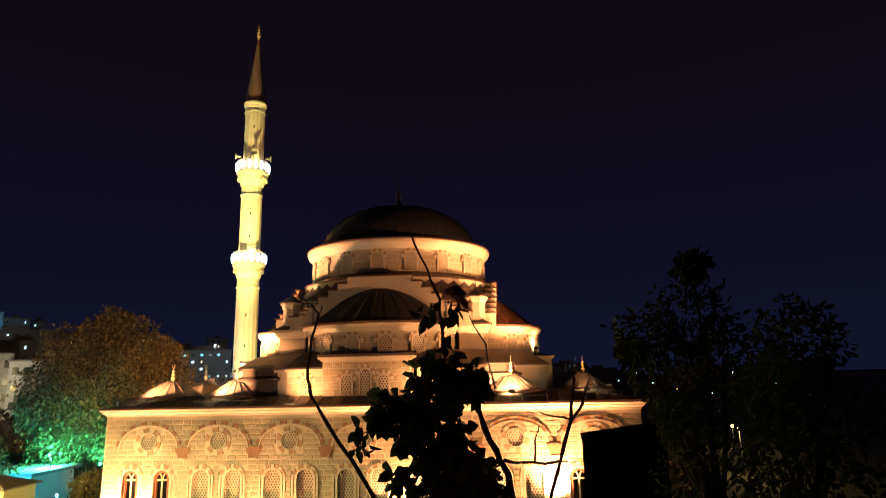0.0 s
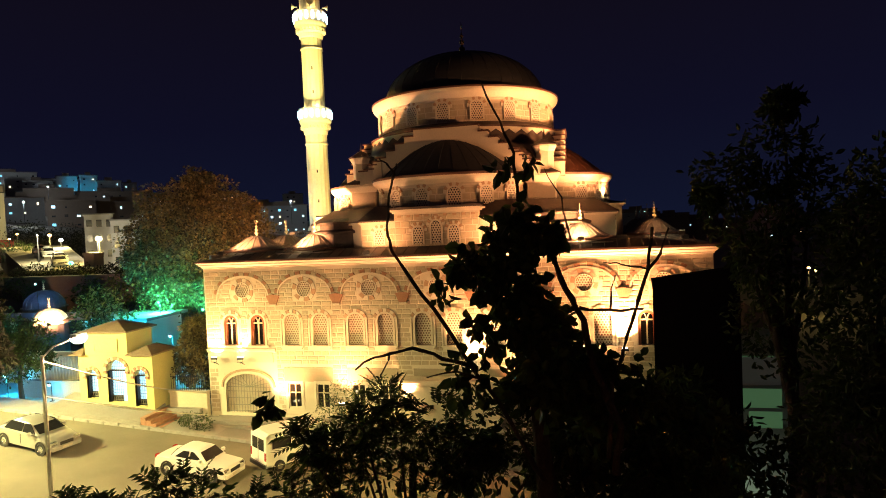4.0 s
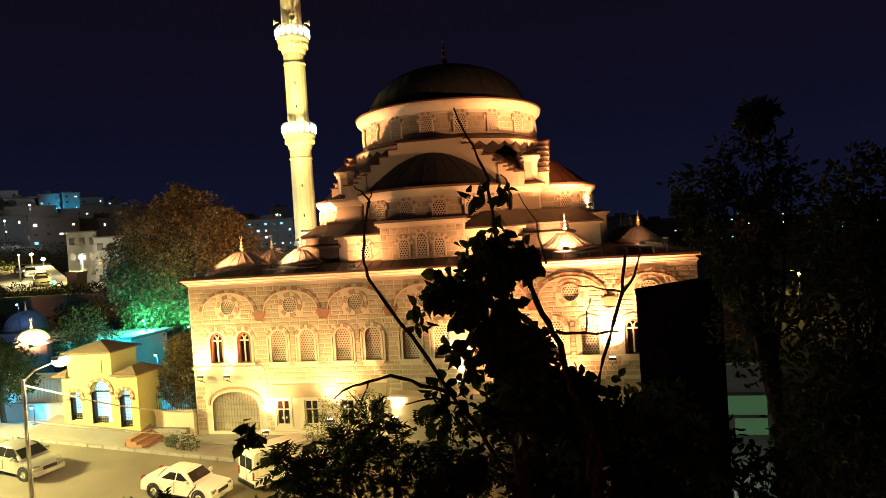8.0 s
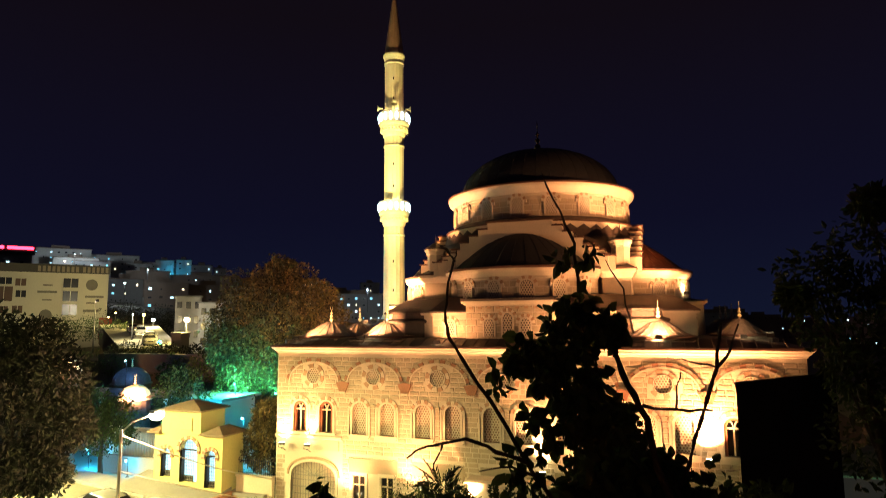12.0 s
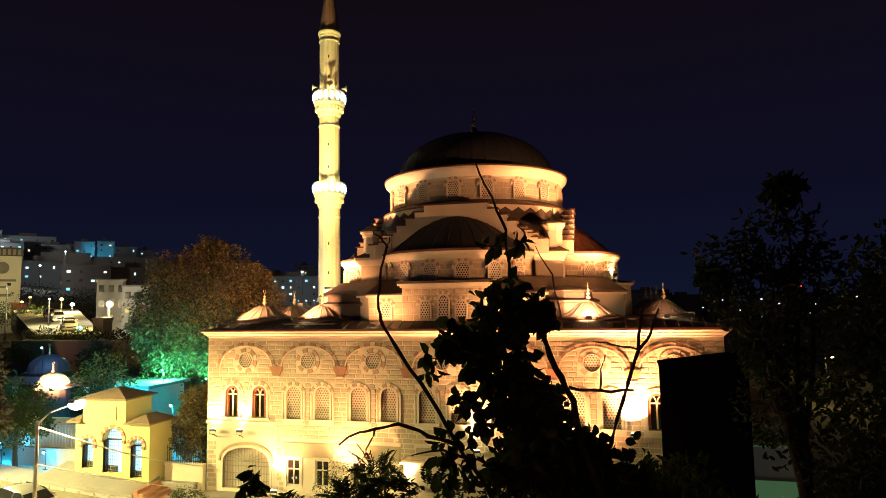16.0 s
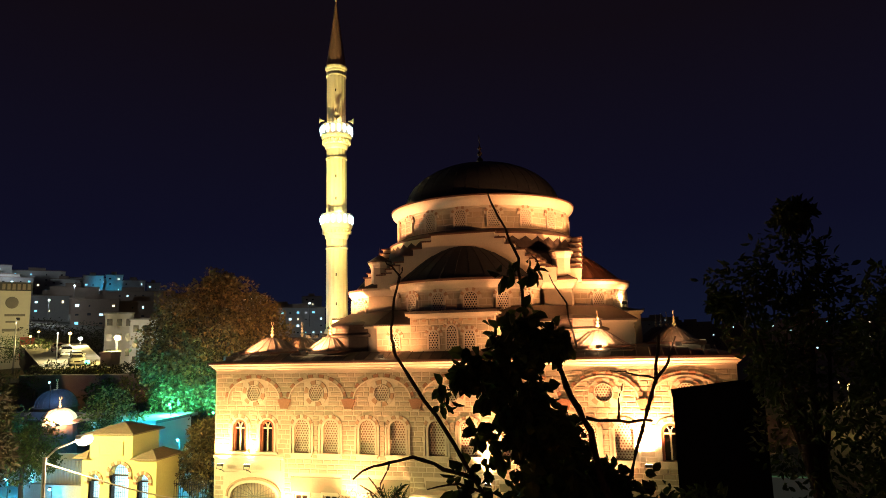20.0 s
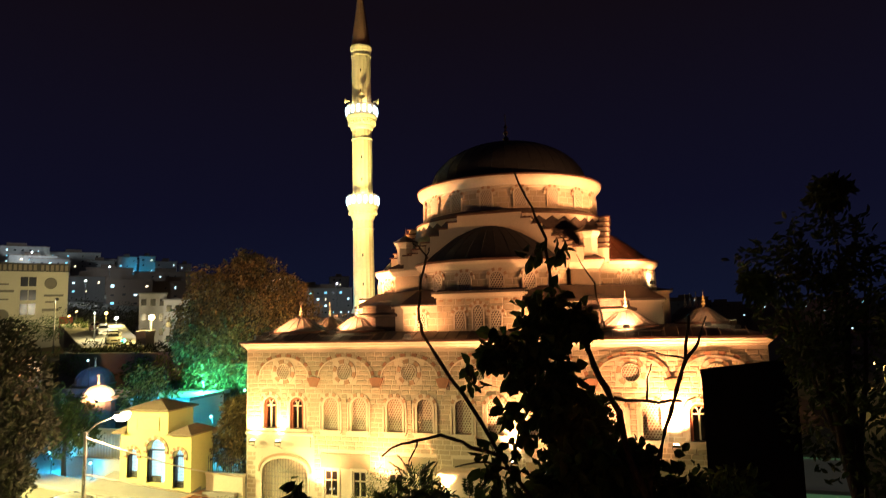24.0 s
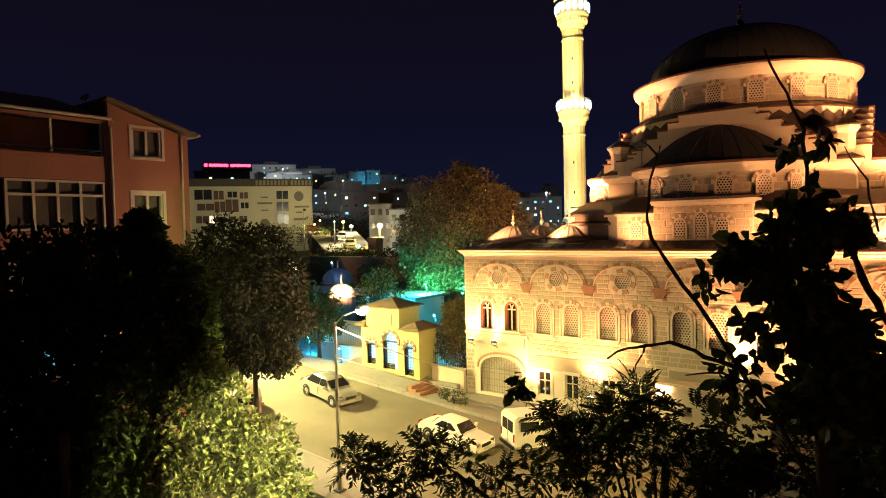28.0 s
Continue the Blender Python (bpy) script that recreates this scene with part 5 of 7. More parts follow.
part("gutter", Mesh().tube([(0.38, 12.2, 16.0), (0.38, 3, 16.03), (0.38, -3.3, 16.06)], 0.07, 8).tube([(0.4, 16.1, 15.72), (-10.3, 16.1, 15.72)], 0.07, 8), UPVC, apt)
part("downpipe", Mesh().tube([(0.06, 15.4, 15.7), (0.06, 15.4, 0)], 0.05, 8), UPVC, apt)
part("downpipe", Mesh().tube([(0.3, 12.3, 15.95), (0.08, 12.32, 15.7), (0.08, 12.32, 5)], 0.05, 8), UPVC, apt)


def frame_window(y0, y1, z0, z1, cols, transom, parent, depth=-0.12):
    w = part("window", Mesh().box(depth - 0.05, depth + 0.09, y0, y0 + 0.09, z0, z1).box(depth - 0.05, depth + 0.09, y1 - 0.09, y1, z0, z1).box(depth - 0.05, depth + 0.09, y0 + 0.09, y1 - 0.09, z0, z0 + 0.09).box(depth - 0.05, depth + 0.09, y0 + 0.09, y1 - 0.09, z1 - 0.09, z1), UPVC, parent, "white plastic window frame")
    step = (y1 - y0 - 0.18) / cols
    for k in range(cols):
        ya = y0 + 0.09 + k * step
        if k:
            part("mullion", Mesh().box(depth - 0.03, depth + 0.075, ya - 0.05, ya + 0.05, z0 + 0.09, z1 - 0.09), UPVC, w)
        part("pane", Mesh().box(depth - 0.01, depth + 0.01, ya + (0.05 if k else 0), ya + step - 0.05, z0 + 0.09, z1 - 0.09), PANEGLASS, w)
        part("curtain", Mesh().box(depth - 0.16, depth - 0.12, ya + 0.03, ya + step * 0.9, z0 + 0.05, z1 - 0.05), CURTAIN, w)
    if transom:
        part("transom", Mesh().box(depth - 0.03, depth + 0.08, y0 + 0.09, y1 - 0.09, transom - 0.05, transom + 0.05), UPVC, w)
    return w


for a, b, c, d in acuts:
    w = frame_window(a, b, c, d, 2, 0, apt)
    part("surround", Mesh().box(0.0, 0.04, a - 0.12, a, c - 0.12, d + 0.12).box(0.0, 0.04, b, b + 0.12, c - 0.12, d + 0.12).box(0.0, 0.04, a, b, d, d + 0.12).box(0.0, 0.07, a, b, c - 0.12, c), UPVC, w)
# recessed balconies with glazing
bm_ = Mesh()
tmp = Mesh()
wall_with_holes(tmp, -3.0, 12.25, -1.0, 15.98, 0.1, 0.35, [(-2.6, 12.1, 14.5, 15.86), (3.2, 12.1, 11.5, 13.5), (3.2, 12.1, 8.5, 10.4)])
bm_.add([(-y, x, z) for x, y, z in tmp.v], tmp.f)
split_boxes("balcony_wall", bm_, SALMON, apt)
part("balcony_back", Mesh().box(-1.9, -1.7, -3, 12.25, 5, 16.0).box(-1.7, -0.3, -3, 12.25, 14.2, 14.3), SALMON, apt, "dark back wall of the top balcony")
for y in (-0.5, 3.2, 6.7, 10.2, 12.05):
    part("balcony_post", Mesh().box(-0.28, -0.2, y - 0.04, y + 0.04, 14.5, 15.86), UPVC, apt)
part("balcony_rail", Mesh().tube([(-0.1, -2.6, 14.72), (-0.1, 12.1, 14.72)], 0.025, 6).tube([(-0.1, -2.6, 14.58), (-0.1, 12.1, 14.58)], 0.02, 6), IRON, apt)
frame_window(8.55, 12.08, 11.52, 13.48, 4, 12.9, apt, -0.2)
frame_window(3.3, 8.3, 11.52, 13.48, 5, 12.9, apt, -0.2)
frame_window(8.55, 12.08, 8.52, 10.38, 4, 9.9, apt, -0.2)
# glow added where a balcony catches cyan light
CYANPANEL = glowing("cyan_balcony_glow", (0.10, 0.55, 0.62), 0.8)
part("cyan_glow_panel", Mesh().box(0.0, 0.03, 9.43, 11.95, 6.04, 7.40), CYANPANEL, apt, "glowing panel in place of a cyan-lit balcony")
dish = thing("satellite_dish", (-26.6, 11.7, 16.4), "small grey satellite dish on a roof", "satellite dish")
part("dish", Mesh().lathe([(0.0, 0.0), (0.1, 0.01), (0.19, 0.05), (0.19, 0.06), (0.0, 0.015)], 18), PALEIRON, dish, "", pose(0, 0, 0.5, 55, 0, 30), 40)
part("mast", Mesh().tube([(0, 0, -0.2), (0, 0, 0.5)], 0.03, 6), IRON, dish)

# ---- neighbour's gable and dark shed beside the camera's house ----
GREYWALL = material("grey_block_wall", (0.34, 0.33, 0.28), 0.9, 0, 0.2, 0.8, 14, 0.3)
GREENLIT = glowing("green_lit_curtain", (0.20, 0.44, 0.20), 0.17)
# the shed's shaded side is put into this near-black colour
SHADEBLACK = material("near_black_shade", (0.012, 0.012, 0.012), 0.8, 0.2, 0.3, 1, 10, 0.1)
hs = thing("neighbour_house", (4.6, 20.0, -2), "grey block house with a greenish lit window", "house")
part("wall", Mesh().slab([(-0.85, 0), (1.2, 0), (1.2, 9.3), (0.95, 10.0), (-0.85, 9.2)], 0.0, 0.25).box(-0.85, -0.6, 0.25, 6, 0, 9.2).box(0.95, 1.2, 0.25, 6, 0, 9.2), GREYWALL, hs)
part("roof", Mesh().add([(-1.1, -0.2, 9.15), (0.95, -0.2, 10.1), (1.5, -0.2, 9.2), (1.5, 6, 9.2), (0.95, 6, 10.1), (-1.1, 6, 9.15)], [(0, 1, 4, 5), (1, 2, 3, 4)]), SHADEBLACK, hs)
w = part("window", Mesh().box(-0.2, 1.1, -0.06, 0.0, 6.62, 6.78).box(-0.2, 1.1, -0.06, 0.0, 7.3, 7.4).box(-0.2, 1.1, -0.06, 0.0, 8.0, 8.1), GREYWALL, hs)
part("curtain", Mesh().box(-0.12, 1.05, -0.03, -0.01, 7.4, 8.0), GREENLIT, w, "greenish lit curtain")
part("curtain", Mesh().box(0.12, 1.05, -0.03, -0.01, 6.78, 7.3), GREENLIT, w, "greenish lit curtain")
# faint emission added for the dim light on the upper wall
part("wall_glow_panel", Mesh().box(-0.15, 1.02, -0.03, -0.01, 8.1, 8.95), glowing("dim_grey_glow", (0.5, 0.5, 0.42), 0.022), w, "faint glowing panel for the dimly lit upper wall")
part("glow_line", Mesh().box(-0.12, 0.85, -0.05, -0.03, 8.96, 8.99), GREENLIT, w, "thin glowing line above the panel")
part("door", Mesh().box(-0.76, -0.41, -0.05, -0.01, 4.19, 6.01), GREENLIT, hs, "greenish lit door pane")
shed = thing("rooftop_shed", (2.66, 16.8, -0.15), "shed coloured near-black for its shaded side", "shed")
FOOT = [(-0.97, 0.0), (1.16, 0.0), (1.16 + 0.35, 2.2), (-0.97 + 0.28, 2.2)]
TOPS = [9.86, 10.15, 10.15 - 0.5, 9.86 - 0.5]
part("wall", Mesh().add([(x, y, 0) for x, y in FOOT] + [(x, y, z) for (x, y), z in zip(FOOT, TOPS)], [(0, 1, 5, 4), (1, 2, 6, 5), (2, 3, 7, 6), (3, 0, 4, 7)]), SHADEBLACK, shed)
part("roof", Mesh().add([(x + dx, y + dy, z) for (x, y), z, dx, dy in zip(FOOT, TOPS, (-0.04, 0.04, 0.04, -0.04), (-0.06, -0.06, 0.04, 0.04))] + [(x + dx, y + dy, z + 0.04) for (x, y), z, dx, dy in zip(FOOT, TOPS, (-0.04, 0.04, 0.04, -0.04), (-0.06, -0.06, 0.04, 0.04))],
                        [(4, 5, 6, 7), (0, 1, 5, 4), (1, 2, 6, 5), (2, 3, 7, 6), (3, 0, 4, 7), (3, 2, 1, 0)]), SHADEBLACK, shed)

# ---- school on the rise ----
SCHOOLWALL = material("lit_cream_facade", (0.52, 0.50, 0.41), 0.9, 0, 0.08, 0.2, 3, 0.05)
DARKBAND = material("dark_grey_fascia", (0.065, 0.06, 0.055), 0.8, 0, 0.15, 0.3, 3, 0.05)
BROWNWIN = material("brown_window_panel", (0.09, 0.045, 0.03), 0.5, 0, 0.3, 0.6, 4, 0)
WARMWIN = glowing("warm_lit_window", (1.0, 0.82, 0.55), 2.2)
COLDWIN = glowing("cold_lit_window", (0.55, 0.85, 1.0), 2.2)
DIMWIN = material("dark_far_window", (0.02, 0.022, 0.03), 0.2, 0, 0.2, 1, 4, 0)
SIGNRED = glowing("red_neon", (1.0, 0.03, 0.07), 9)
SIGNBAR = material("sign_letters", (0.24, 0.20, 0.15), 0.7, 0, 0.1, 1, 4, 0)
INK = material("grey_sign_ink", (0.16, 0.15, 0.13), 0.8, 0, 0.1, 1, 4, 0)
sc = thing("school", (-122.9, 109.6, 7.6), "cream lit school block with brown window groups", "school building")
sc.rotation_euler = (0, 0, radians(53.7))
sc.scale = (0.94, 1, 1)
SW = 34.0
part("wall", Mesh().box(-SW, 0, 0, 14, -3, 15.2), SCHOOLWALL, sc)
part("fascia", Mesh().box(-SW - 0.2, 0.2, -0.25, 14.2, 15.2, 17.1), DARKBAND, sc, "brown roof fascia")
for x0, x1, z0, z1, m_ in ((-30.6, -26.3, 11.9, 14.4, DIMWIN), (-25.8, -23.3, 11.9, 14.1, BROWNWIN), (-22.3, -19.9, 12.4, 13.9, DIMWIN), (-19.2, -17.1, 12.1, 13.7, BROWNWIN), (-30.0, -25.8, 9.2, 10.9, BROWNWIN), (-25.7, -23.0, 8.7, 11.4, BROWNWIN), (-22.9, -19.6, 8.7, 11.9, BROWNWIN), (-19.0, -17.0, 9.6, 11.1, DIMWIN),
                       (-30.4, -27.2, 6.0, 7.8, BROWNWIN), (-27.0, -25.6, 6.0, 7.8, WARMWIN), (-25.4, -23.2, 6.2, 7.5, DIMWIN), (-21.9, -20.3, 6.1, 7.6, BROWNWIN), (-19.5, -17.5, 6.1, 7.7, BROWNWIN), (-9.6, -6.5, 11.9, 14.0, DIMWIN), (-9.6, -6.5, 8.8, 11.1, DIMWIN), (-9.6, -6.5, 5.6, 8.1, DIMWIN)):
    w = part("window", Mesh().box(x0, x1, -0.12, 0.05, z0, z1), m_, sc)
    part("frame", Mesh().box(x0 - 0.12, x1 + 0.12, -0.16, -0.02, z1, z1 + 0.14).box(x0 - 0.12, x1 + 0.12, -0.16, -0.02, z0 - 0.14, z0).box((x0 + x1) / 2 - 0.08, (x0 + x1) / 2 + 0.08, -0.16, -0.02, z0, z1), SCHOOLWALL, w)
for x0, x1, z, h in ((-13.8, -11.8, 12.2, 0.35), (-14.8, -10.8, 10.6, 0.5), (-13.8, -11.8, 8.9, 0.3), (-4.9, -0.9, 9.6, 0.5), (-4.6, -2.8, 8.2, 0.4), (-5.2, -1.8, 6.3, 0.6)):
    part("sign_line", Mesh().box(x0, x1, -0.05, 0.0, z, z + h), INK, sc)
for x, z in ((-3.6, 12.6), (-12.9, 5.6)):
    part("round_emblem", Mesh().lathe([(0.0, 0.06), (1.2, 0.05), (1.3, 0.0)], 20), INK, sc, "", pose(x, -0.02, z, 90, 0, 0))
for k in range(15):
    part("sign_letter", Mesh().box(-15.0 + k * 0.98 + (0.5 if k > 8 else 0), -14.4 + k * 0.98 + (0.5 if k > 8 else 0), -0.35, -0.25, 15.45, 16.7), SIGNBAR, sc)
part("red_door", Mesh().box(-1.6, 1.2, -0.4, 0.0, 0, 5.0), material("red_panel", (0.25, 0.03, 0.02), 0.7), sc)
sign = thing("roof_sign", (-187, 128.6, 33.2), "long red neon sign on a roof", "neon sign")
sign.rotation_euler = (0, 0, radians(56))
sign.scale = (0.92, 1, 0.9)
part("letters", Mesh().box(-8.3, -7.2, -0.2, 0.2, 0.9, 2.1).box(-6.6, 0.2, -0.2, 0.2, 1.0, 2.0).box(1.0, 8.4, -0.2, 0.2, 1.0, 2.0), SIGNRED, sign, "red glowing bars")
part("rack", Mesh().box(-8.9, 8.9, 0.2, 0.5, -0.8, 2.3), IRON, sign)
# plate added to keep the sign's red glow off the wall below
part("glow_shield", Mesh().box(-9.2, 9.2, -1.6, 0.6, 0.1, 0.3), IRON, sign)

# ---- the town on the hill ----
WALLS = [material("far_wall_" + n_, c, 0.9, 0, 0.15, 0.1, 2, 0.05) for n_, c in (("grey", (0.20, 0.19, 0.18)), ("pale", (0.40, 0.38, 0.35)), ("brown", (0.17, 0.12, 0.09)))]
PANES = {k: Mesh().box(-0.5, 0.5, -0.14, 0.02, 0, 1).data("window", m_) for k, m_ in (("warm", WARMWIN), ("cold", COLDWIN), ("dim", DIMWIN), ("blue", glowing("blue_lit_far_window", (0.25, 0.75, 1.0), 1.2)))}
TOWN = [(-327, 259, 38.9, 54.7, 29.3, 52, 1), (-317, 287, 37.3, 53.0, 26.5, 48, 1), (-284, 293, 33.9, 49.0, 10.3, 44, 1), (-273, 297, 33.4, 49.2, 8.8, 43, 1), (-262, 300, 32.9, 45.7, 12.0, 41, 1), (-261, 315, 33.2, 45.2, 7.5, 40, 1),
        (-190, 128, 16.6, 32.5, 17.8, 56, 0)]
TOWN2 = [(-190, 177, 11.0, 27.8, 12.0, 47, 0), (-173, 180, 11.0, 26.0, 14.9, 44, 2), (-165, 194, 11.0, 25.5, 17.3, 40, 2), (-234, 231, 20.0, 36.2, 19.2, 45, 2), (-219, 252, 20.0, 34.9, 30.6, 41, 2), (-137, 266, 9.0, 24.3, 21.6, 27, 0)]
TOWN3 = [(35, 418, -8, 14.4, 19.7, -5, 0), (62, 456, -8, 13.0, 25.4, -8, 2), (127, 483, -10, 11.3, 18.6, -15, 0), (151, 498, -11, 13.3, 18.6, -17, 2), (184, 529, -12, 7.4, 26.8, -19, 0), (230, 554, -14, 3.0, 41.1, -23, 2)]
rnd = random.Random(5)
for k in range(26):
    f = k / 25
    x = -345 + 150 * f + rnd.uniform(-6, 6)
    y = 235 + 130 * f + rnd.uniform(-25, 45)
    zt = 11.5 + math.hypot(x, y) * (0.088 - 0.034 * f + rnd.uniform(-0.012, 0.012))
    TOWN.append((x, y, zt - 16, zt, rnd.uniform(11, 24), 54 - 20 * f, rnd.choice((0, 1, 2))))
for k in range(14):
    f = k / 13
    x, y = 20 + 260 * f, 430 + 170 * f + rnd.uniform(-20, 60)
    zt = 11.5 + rnd.uniform(-0.016, 0.012) * math.hypot(x, y)
    TOWN3.append((x, y, zt - 14, zt, rnd.uniform(14, 30), -3 - 22 * f, rnd.choice((0, 2))))
for x, y, z0, z1, wd, rot, wm in TOWN + TOWN2 + TOWN3:
    lit = 0.3 if x > 0 else 1.0
    h = z1 - z0 + 4
    tb = thing("town_house", (x, y, z0 - 4), "far apartment block with a few lit windows at night", "apartment block", "town on the hill")
    tb.rotation_euler = (0, 0, radians(rot))
    part("wall", Mesh().box(-wd / 2, wd / 2, 0, 11, 0, h), WALLS[wm], tb)
    part("roof", Mesh().box(-wd / 2 - 0.4, wd / 2 + 0.4, -0.4, 11.4, h, h + 0.35).box(-wd / 5, wd / 8, 3, 7, h + 0.35, h + 2.2), WALLS[2], tb)
    rows, cols = max(2, int((z1 - z0) / 3.2)), max(2, int(wd / 3.4))
    for r in range(rows):
        for c in range(cols):
            kind = rnd.choices(("dim", "cold", "warm", "blue"), (0.72, 0.15 * lit, 0.08 * lit, 0.07 * lit))[0]
            if kind == "dim" and rnd.random() < 0.45:
                continue
            part("window", PANES[kind], None, tb, "", Matrix.Translation((-wd / 2 + (c + 0.5) * wd / cols, 0, h - 2.6 - 3.1 * r)) @ Matrix.Diagonal((rnd.choice((0.5, 0.8, 1.1)), 1, rnd.choice((0.6, 0.9)), 1)))
spot("hill_light", (-279, 285, 33.0), (-271, 300, 44), CYAN, 30000, 120, 0.5)
# fill bulbs added in place of the town's faint glow on far walls
for hx, hy, hz, hw in ((-300, 245, 48, 5000), (-215, 212, 34, 3000), (-172, 160, 24, 1500), (-120, 240, 24, 2500)):
    bulb("town_glow_fill", (hx, hy, hz), COOL, hw * 2.8, 0.6)
# two pale houses by the junction
for x, y, z0, z1, wd, rot in ((-84, 93, 5.5, 16.1, 4.6, 42), (-77.6, 92.5, 5.5, 14.8, 5.4, 40)):
    tb = thing("corner_house", (x, y, z0), "pale corner house with balconies under a street lamp", "house", "houses by the junction")
    tb.rotation_euler = (0, 0, radians(rot))
    part("wall", Mesh().box(-wd / 2, wd / 2, 0, 7, 0, z1 - z0), WALLS[1], tb)
    part("roof", Mesh().box(-wd / 2 - 0.2, wd / 2 + 0.2, -0.2, 7.2, z1 - z0, z1 - z0 + 0.25), WALLS[0], tb)
    for r in range(3):
        for c in range(3):
            part("window", PANES["dim"], None, tb, "", Matrix.Translation((-wd / 2 + (c + 0.5) * wd / 3, 0, z1 - z0 - 2.2 - 2.7 * r)) @ Matrix.Diagonal((0.85, 1, 1.3, 1)))
        part("balcony", Mesh().box(-wd / 2 + 0.2, -wd / 2 + 2.0, -0.9, 0, z1 - z0 - 2.9 - 2.7 * r, z1 - z0 - 2.1 - 2.7 * r), WALLS[1], tb)


def far_lamp(x, y, z, base, glow, watts, colour, size):
    watts *= 2.2
    ob = thing("street_lamp", (x, y, base), "distant street lamp glowing at night", "street lamp", "distant street lamps")
    part("pole", Mesh().tube([(0, 0, 0), (0, 0, z - base)], 0.09, 6), IRON, ob)
    part("globe", Mesh().lathe([(size * math.sin(radians(a)), -size * math.cos(radians(a)) * 0.8) for a in range(0, 181, 20)], 14), glow, ob, "glowing lamp head", pose(0, 0, z - base), 60)
    if watts:
        bulb("lamp_light", (x * 0.985, y * 0.985, z - 0.6), colour, watts, size)


LAMPBIG = glowing("bright_sodium_globe", (1.0, 0.72, 0.34), 16)
LAMPWARM, LAMPCOLD, LAMPGREEN = glowing("sodium_globe", (1.0, 0.58, 0.20), 6), glowing("white_globe", (0.85, 1.0, 0.92), 8), glowing("green_signal", (0.05, 1.0, 0.5), 8)
far_lamp(-63.7, 70.3, 11.7, 4.0, LAMPBIG, 3600, SODIUM, 0.42)
far_lamp(-96.8, 95.0, 12.9, 8.0, LAMPWARM, 3000, SODIUM, 0.34)
far_lamp(-99.3, 100.0, 11.9, 8.0, LAMPCOLD, 1500, (1.0, 0.88, 0.5), 0.4)
far_lamp(-115.1, 105.0, 13.6, 8.0, LAMPWARM, 250, SODIUM, 0.25)
far_lamp(-76.0, 72.5, 12.6, 7.0, LAMPCOLD, 1500, (1.0, 0.88, 0.5), 0.12)
far_lamp(-111.7, 100.1, 12.6, 8.5, LAMPWARM, 400, SODIUM, 0.25)
far_lamp(-75.5, 83.0, 12.0, 5.0, LAMPCOLD, 1000, (1.0, 0.95, 0.82), 0.2)
far_lamp(-66.7, 68.5, 8.6, 4.5, LAMPGREEN, 0, GREEN, 0.3)
far_lamp(61.5, 242.2, 4.1, -8, LAMPWARM, 0, SODIUM, 0.5)
far_lamp(37.2, 113.6, 1.5, -6, LAMPWARM, 300, SODIUM, 0.3)
far_lamp(138.1, 459.7, 18.1, -6, glowing("red_beacon", (1.0, 0.05, 0.05), 9), 0, SODIUM, 1.5)
far_lamp(160.2, 473.6, 7.8, -8, LAMPCOLD, 0, SODIUM, 0.7)
far_lamp(28.6, 85.0, 3.7, -5, LAMPWARM, 400, SODIUM, 0.22)
spot("school_light", (-97, 84, 15), (-134, 97, 13), (1.0, 0.90, 0.66), 6000, 120, 0.5)
SIDE = [(-59.5, 64.7, 8.0), (-67.5, 62.5, 8.0), (-114.0, 100.0, 11.0), (-105.0, 107.0, 11.0)]
solid("side_road", Mesh().add(SIDE + [(x, y, z - 4) for x, y, z in SIDE], [(0, 3, 2, 1), (0, 1, 5, 4), (1, 2, 6, 5), (2, 3, 7, 6), (3, 0, 4, 7)]), ASPHALT, "lit side road climbing past the school", "road", "structure")
car((-72.0, 72.0, 8.62), -40, WHITE, "white car on the lit side road above the courtyard")
car((-68.0, 68.0, 8.30), -42, SILVER, "pale car parked on the lit side road")
car((-81.0, 79.0, 9.22), -40, WHITE, "white estate car parked uphill on the side road", estate=True)
car((-90.0, 86.0, 9.75), -41, DARKRED, "reddish car standing on the lit side road")

# ---- courtyard: dark roofs, domes, fountain hall, walls ----
# lead with the blue courtyard light put into its colour
BLUELEAD = material("blue_lit_lead", (0.10, 0.12, 0.16), 0.5, 0.3, 0.3, 0.8, 6, 0.3)


DARKSTONE = material("dark_wall_stone", (0.09, 0.08, 0.07), 0.9, 0, 0.3, 0.6, 8, 0.4)


def courtyard_dome(x, y, z, r, mat, label):
    ob = thing("courtyard_dome", (x, y, 1.2), label, "domed hall", "domes of the courtyard")
    part("hall", Mesh().lathe([(r * 1.02, 0), (r * 1.02, z - r * 0.92 - 1.2)], 16), DARKSTONE, ob)
    part("dome", Mesh().lathe([(r * 1.1, z - r * 0.94 - 1.2), (r * 1.1, z - r * 0.88 - 1.2)] + [(r * math.cos(radians(a)), z - r * 0.88 - 1.2 + r * 0.88 * math.sin(radians(a))) for a in range(0, 91, 9)], 32), mat, ob, smooth=40)
    rb = Mesh()
    for a in range(0, 360, 20):
        rb.tube([(r * math.cos(radians(b)) * math.cos(radians(a)), r * math.cos(radians(b)) * math.sin(radians(a)), z - r * 0.88 - 1.19 + r * 0.88 * math.sin(radians(b))) for b in range(0, 90, 15)], 0.03, 4)
    part("dome_seam", rb, mat, ob)
    part("finial", FIN, None, ob, "", pose(0, 0, z - 1.25))


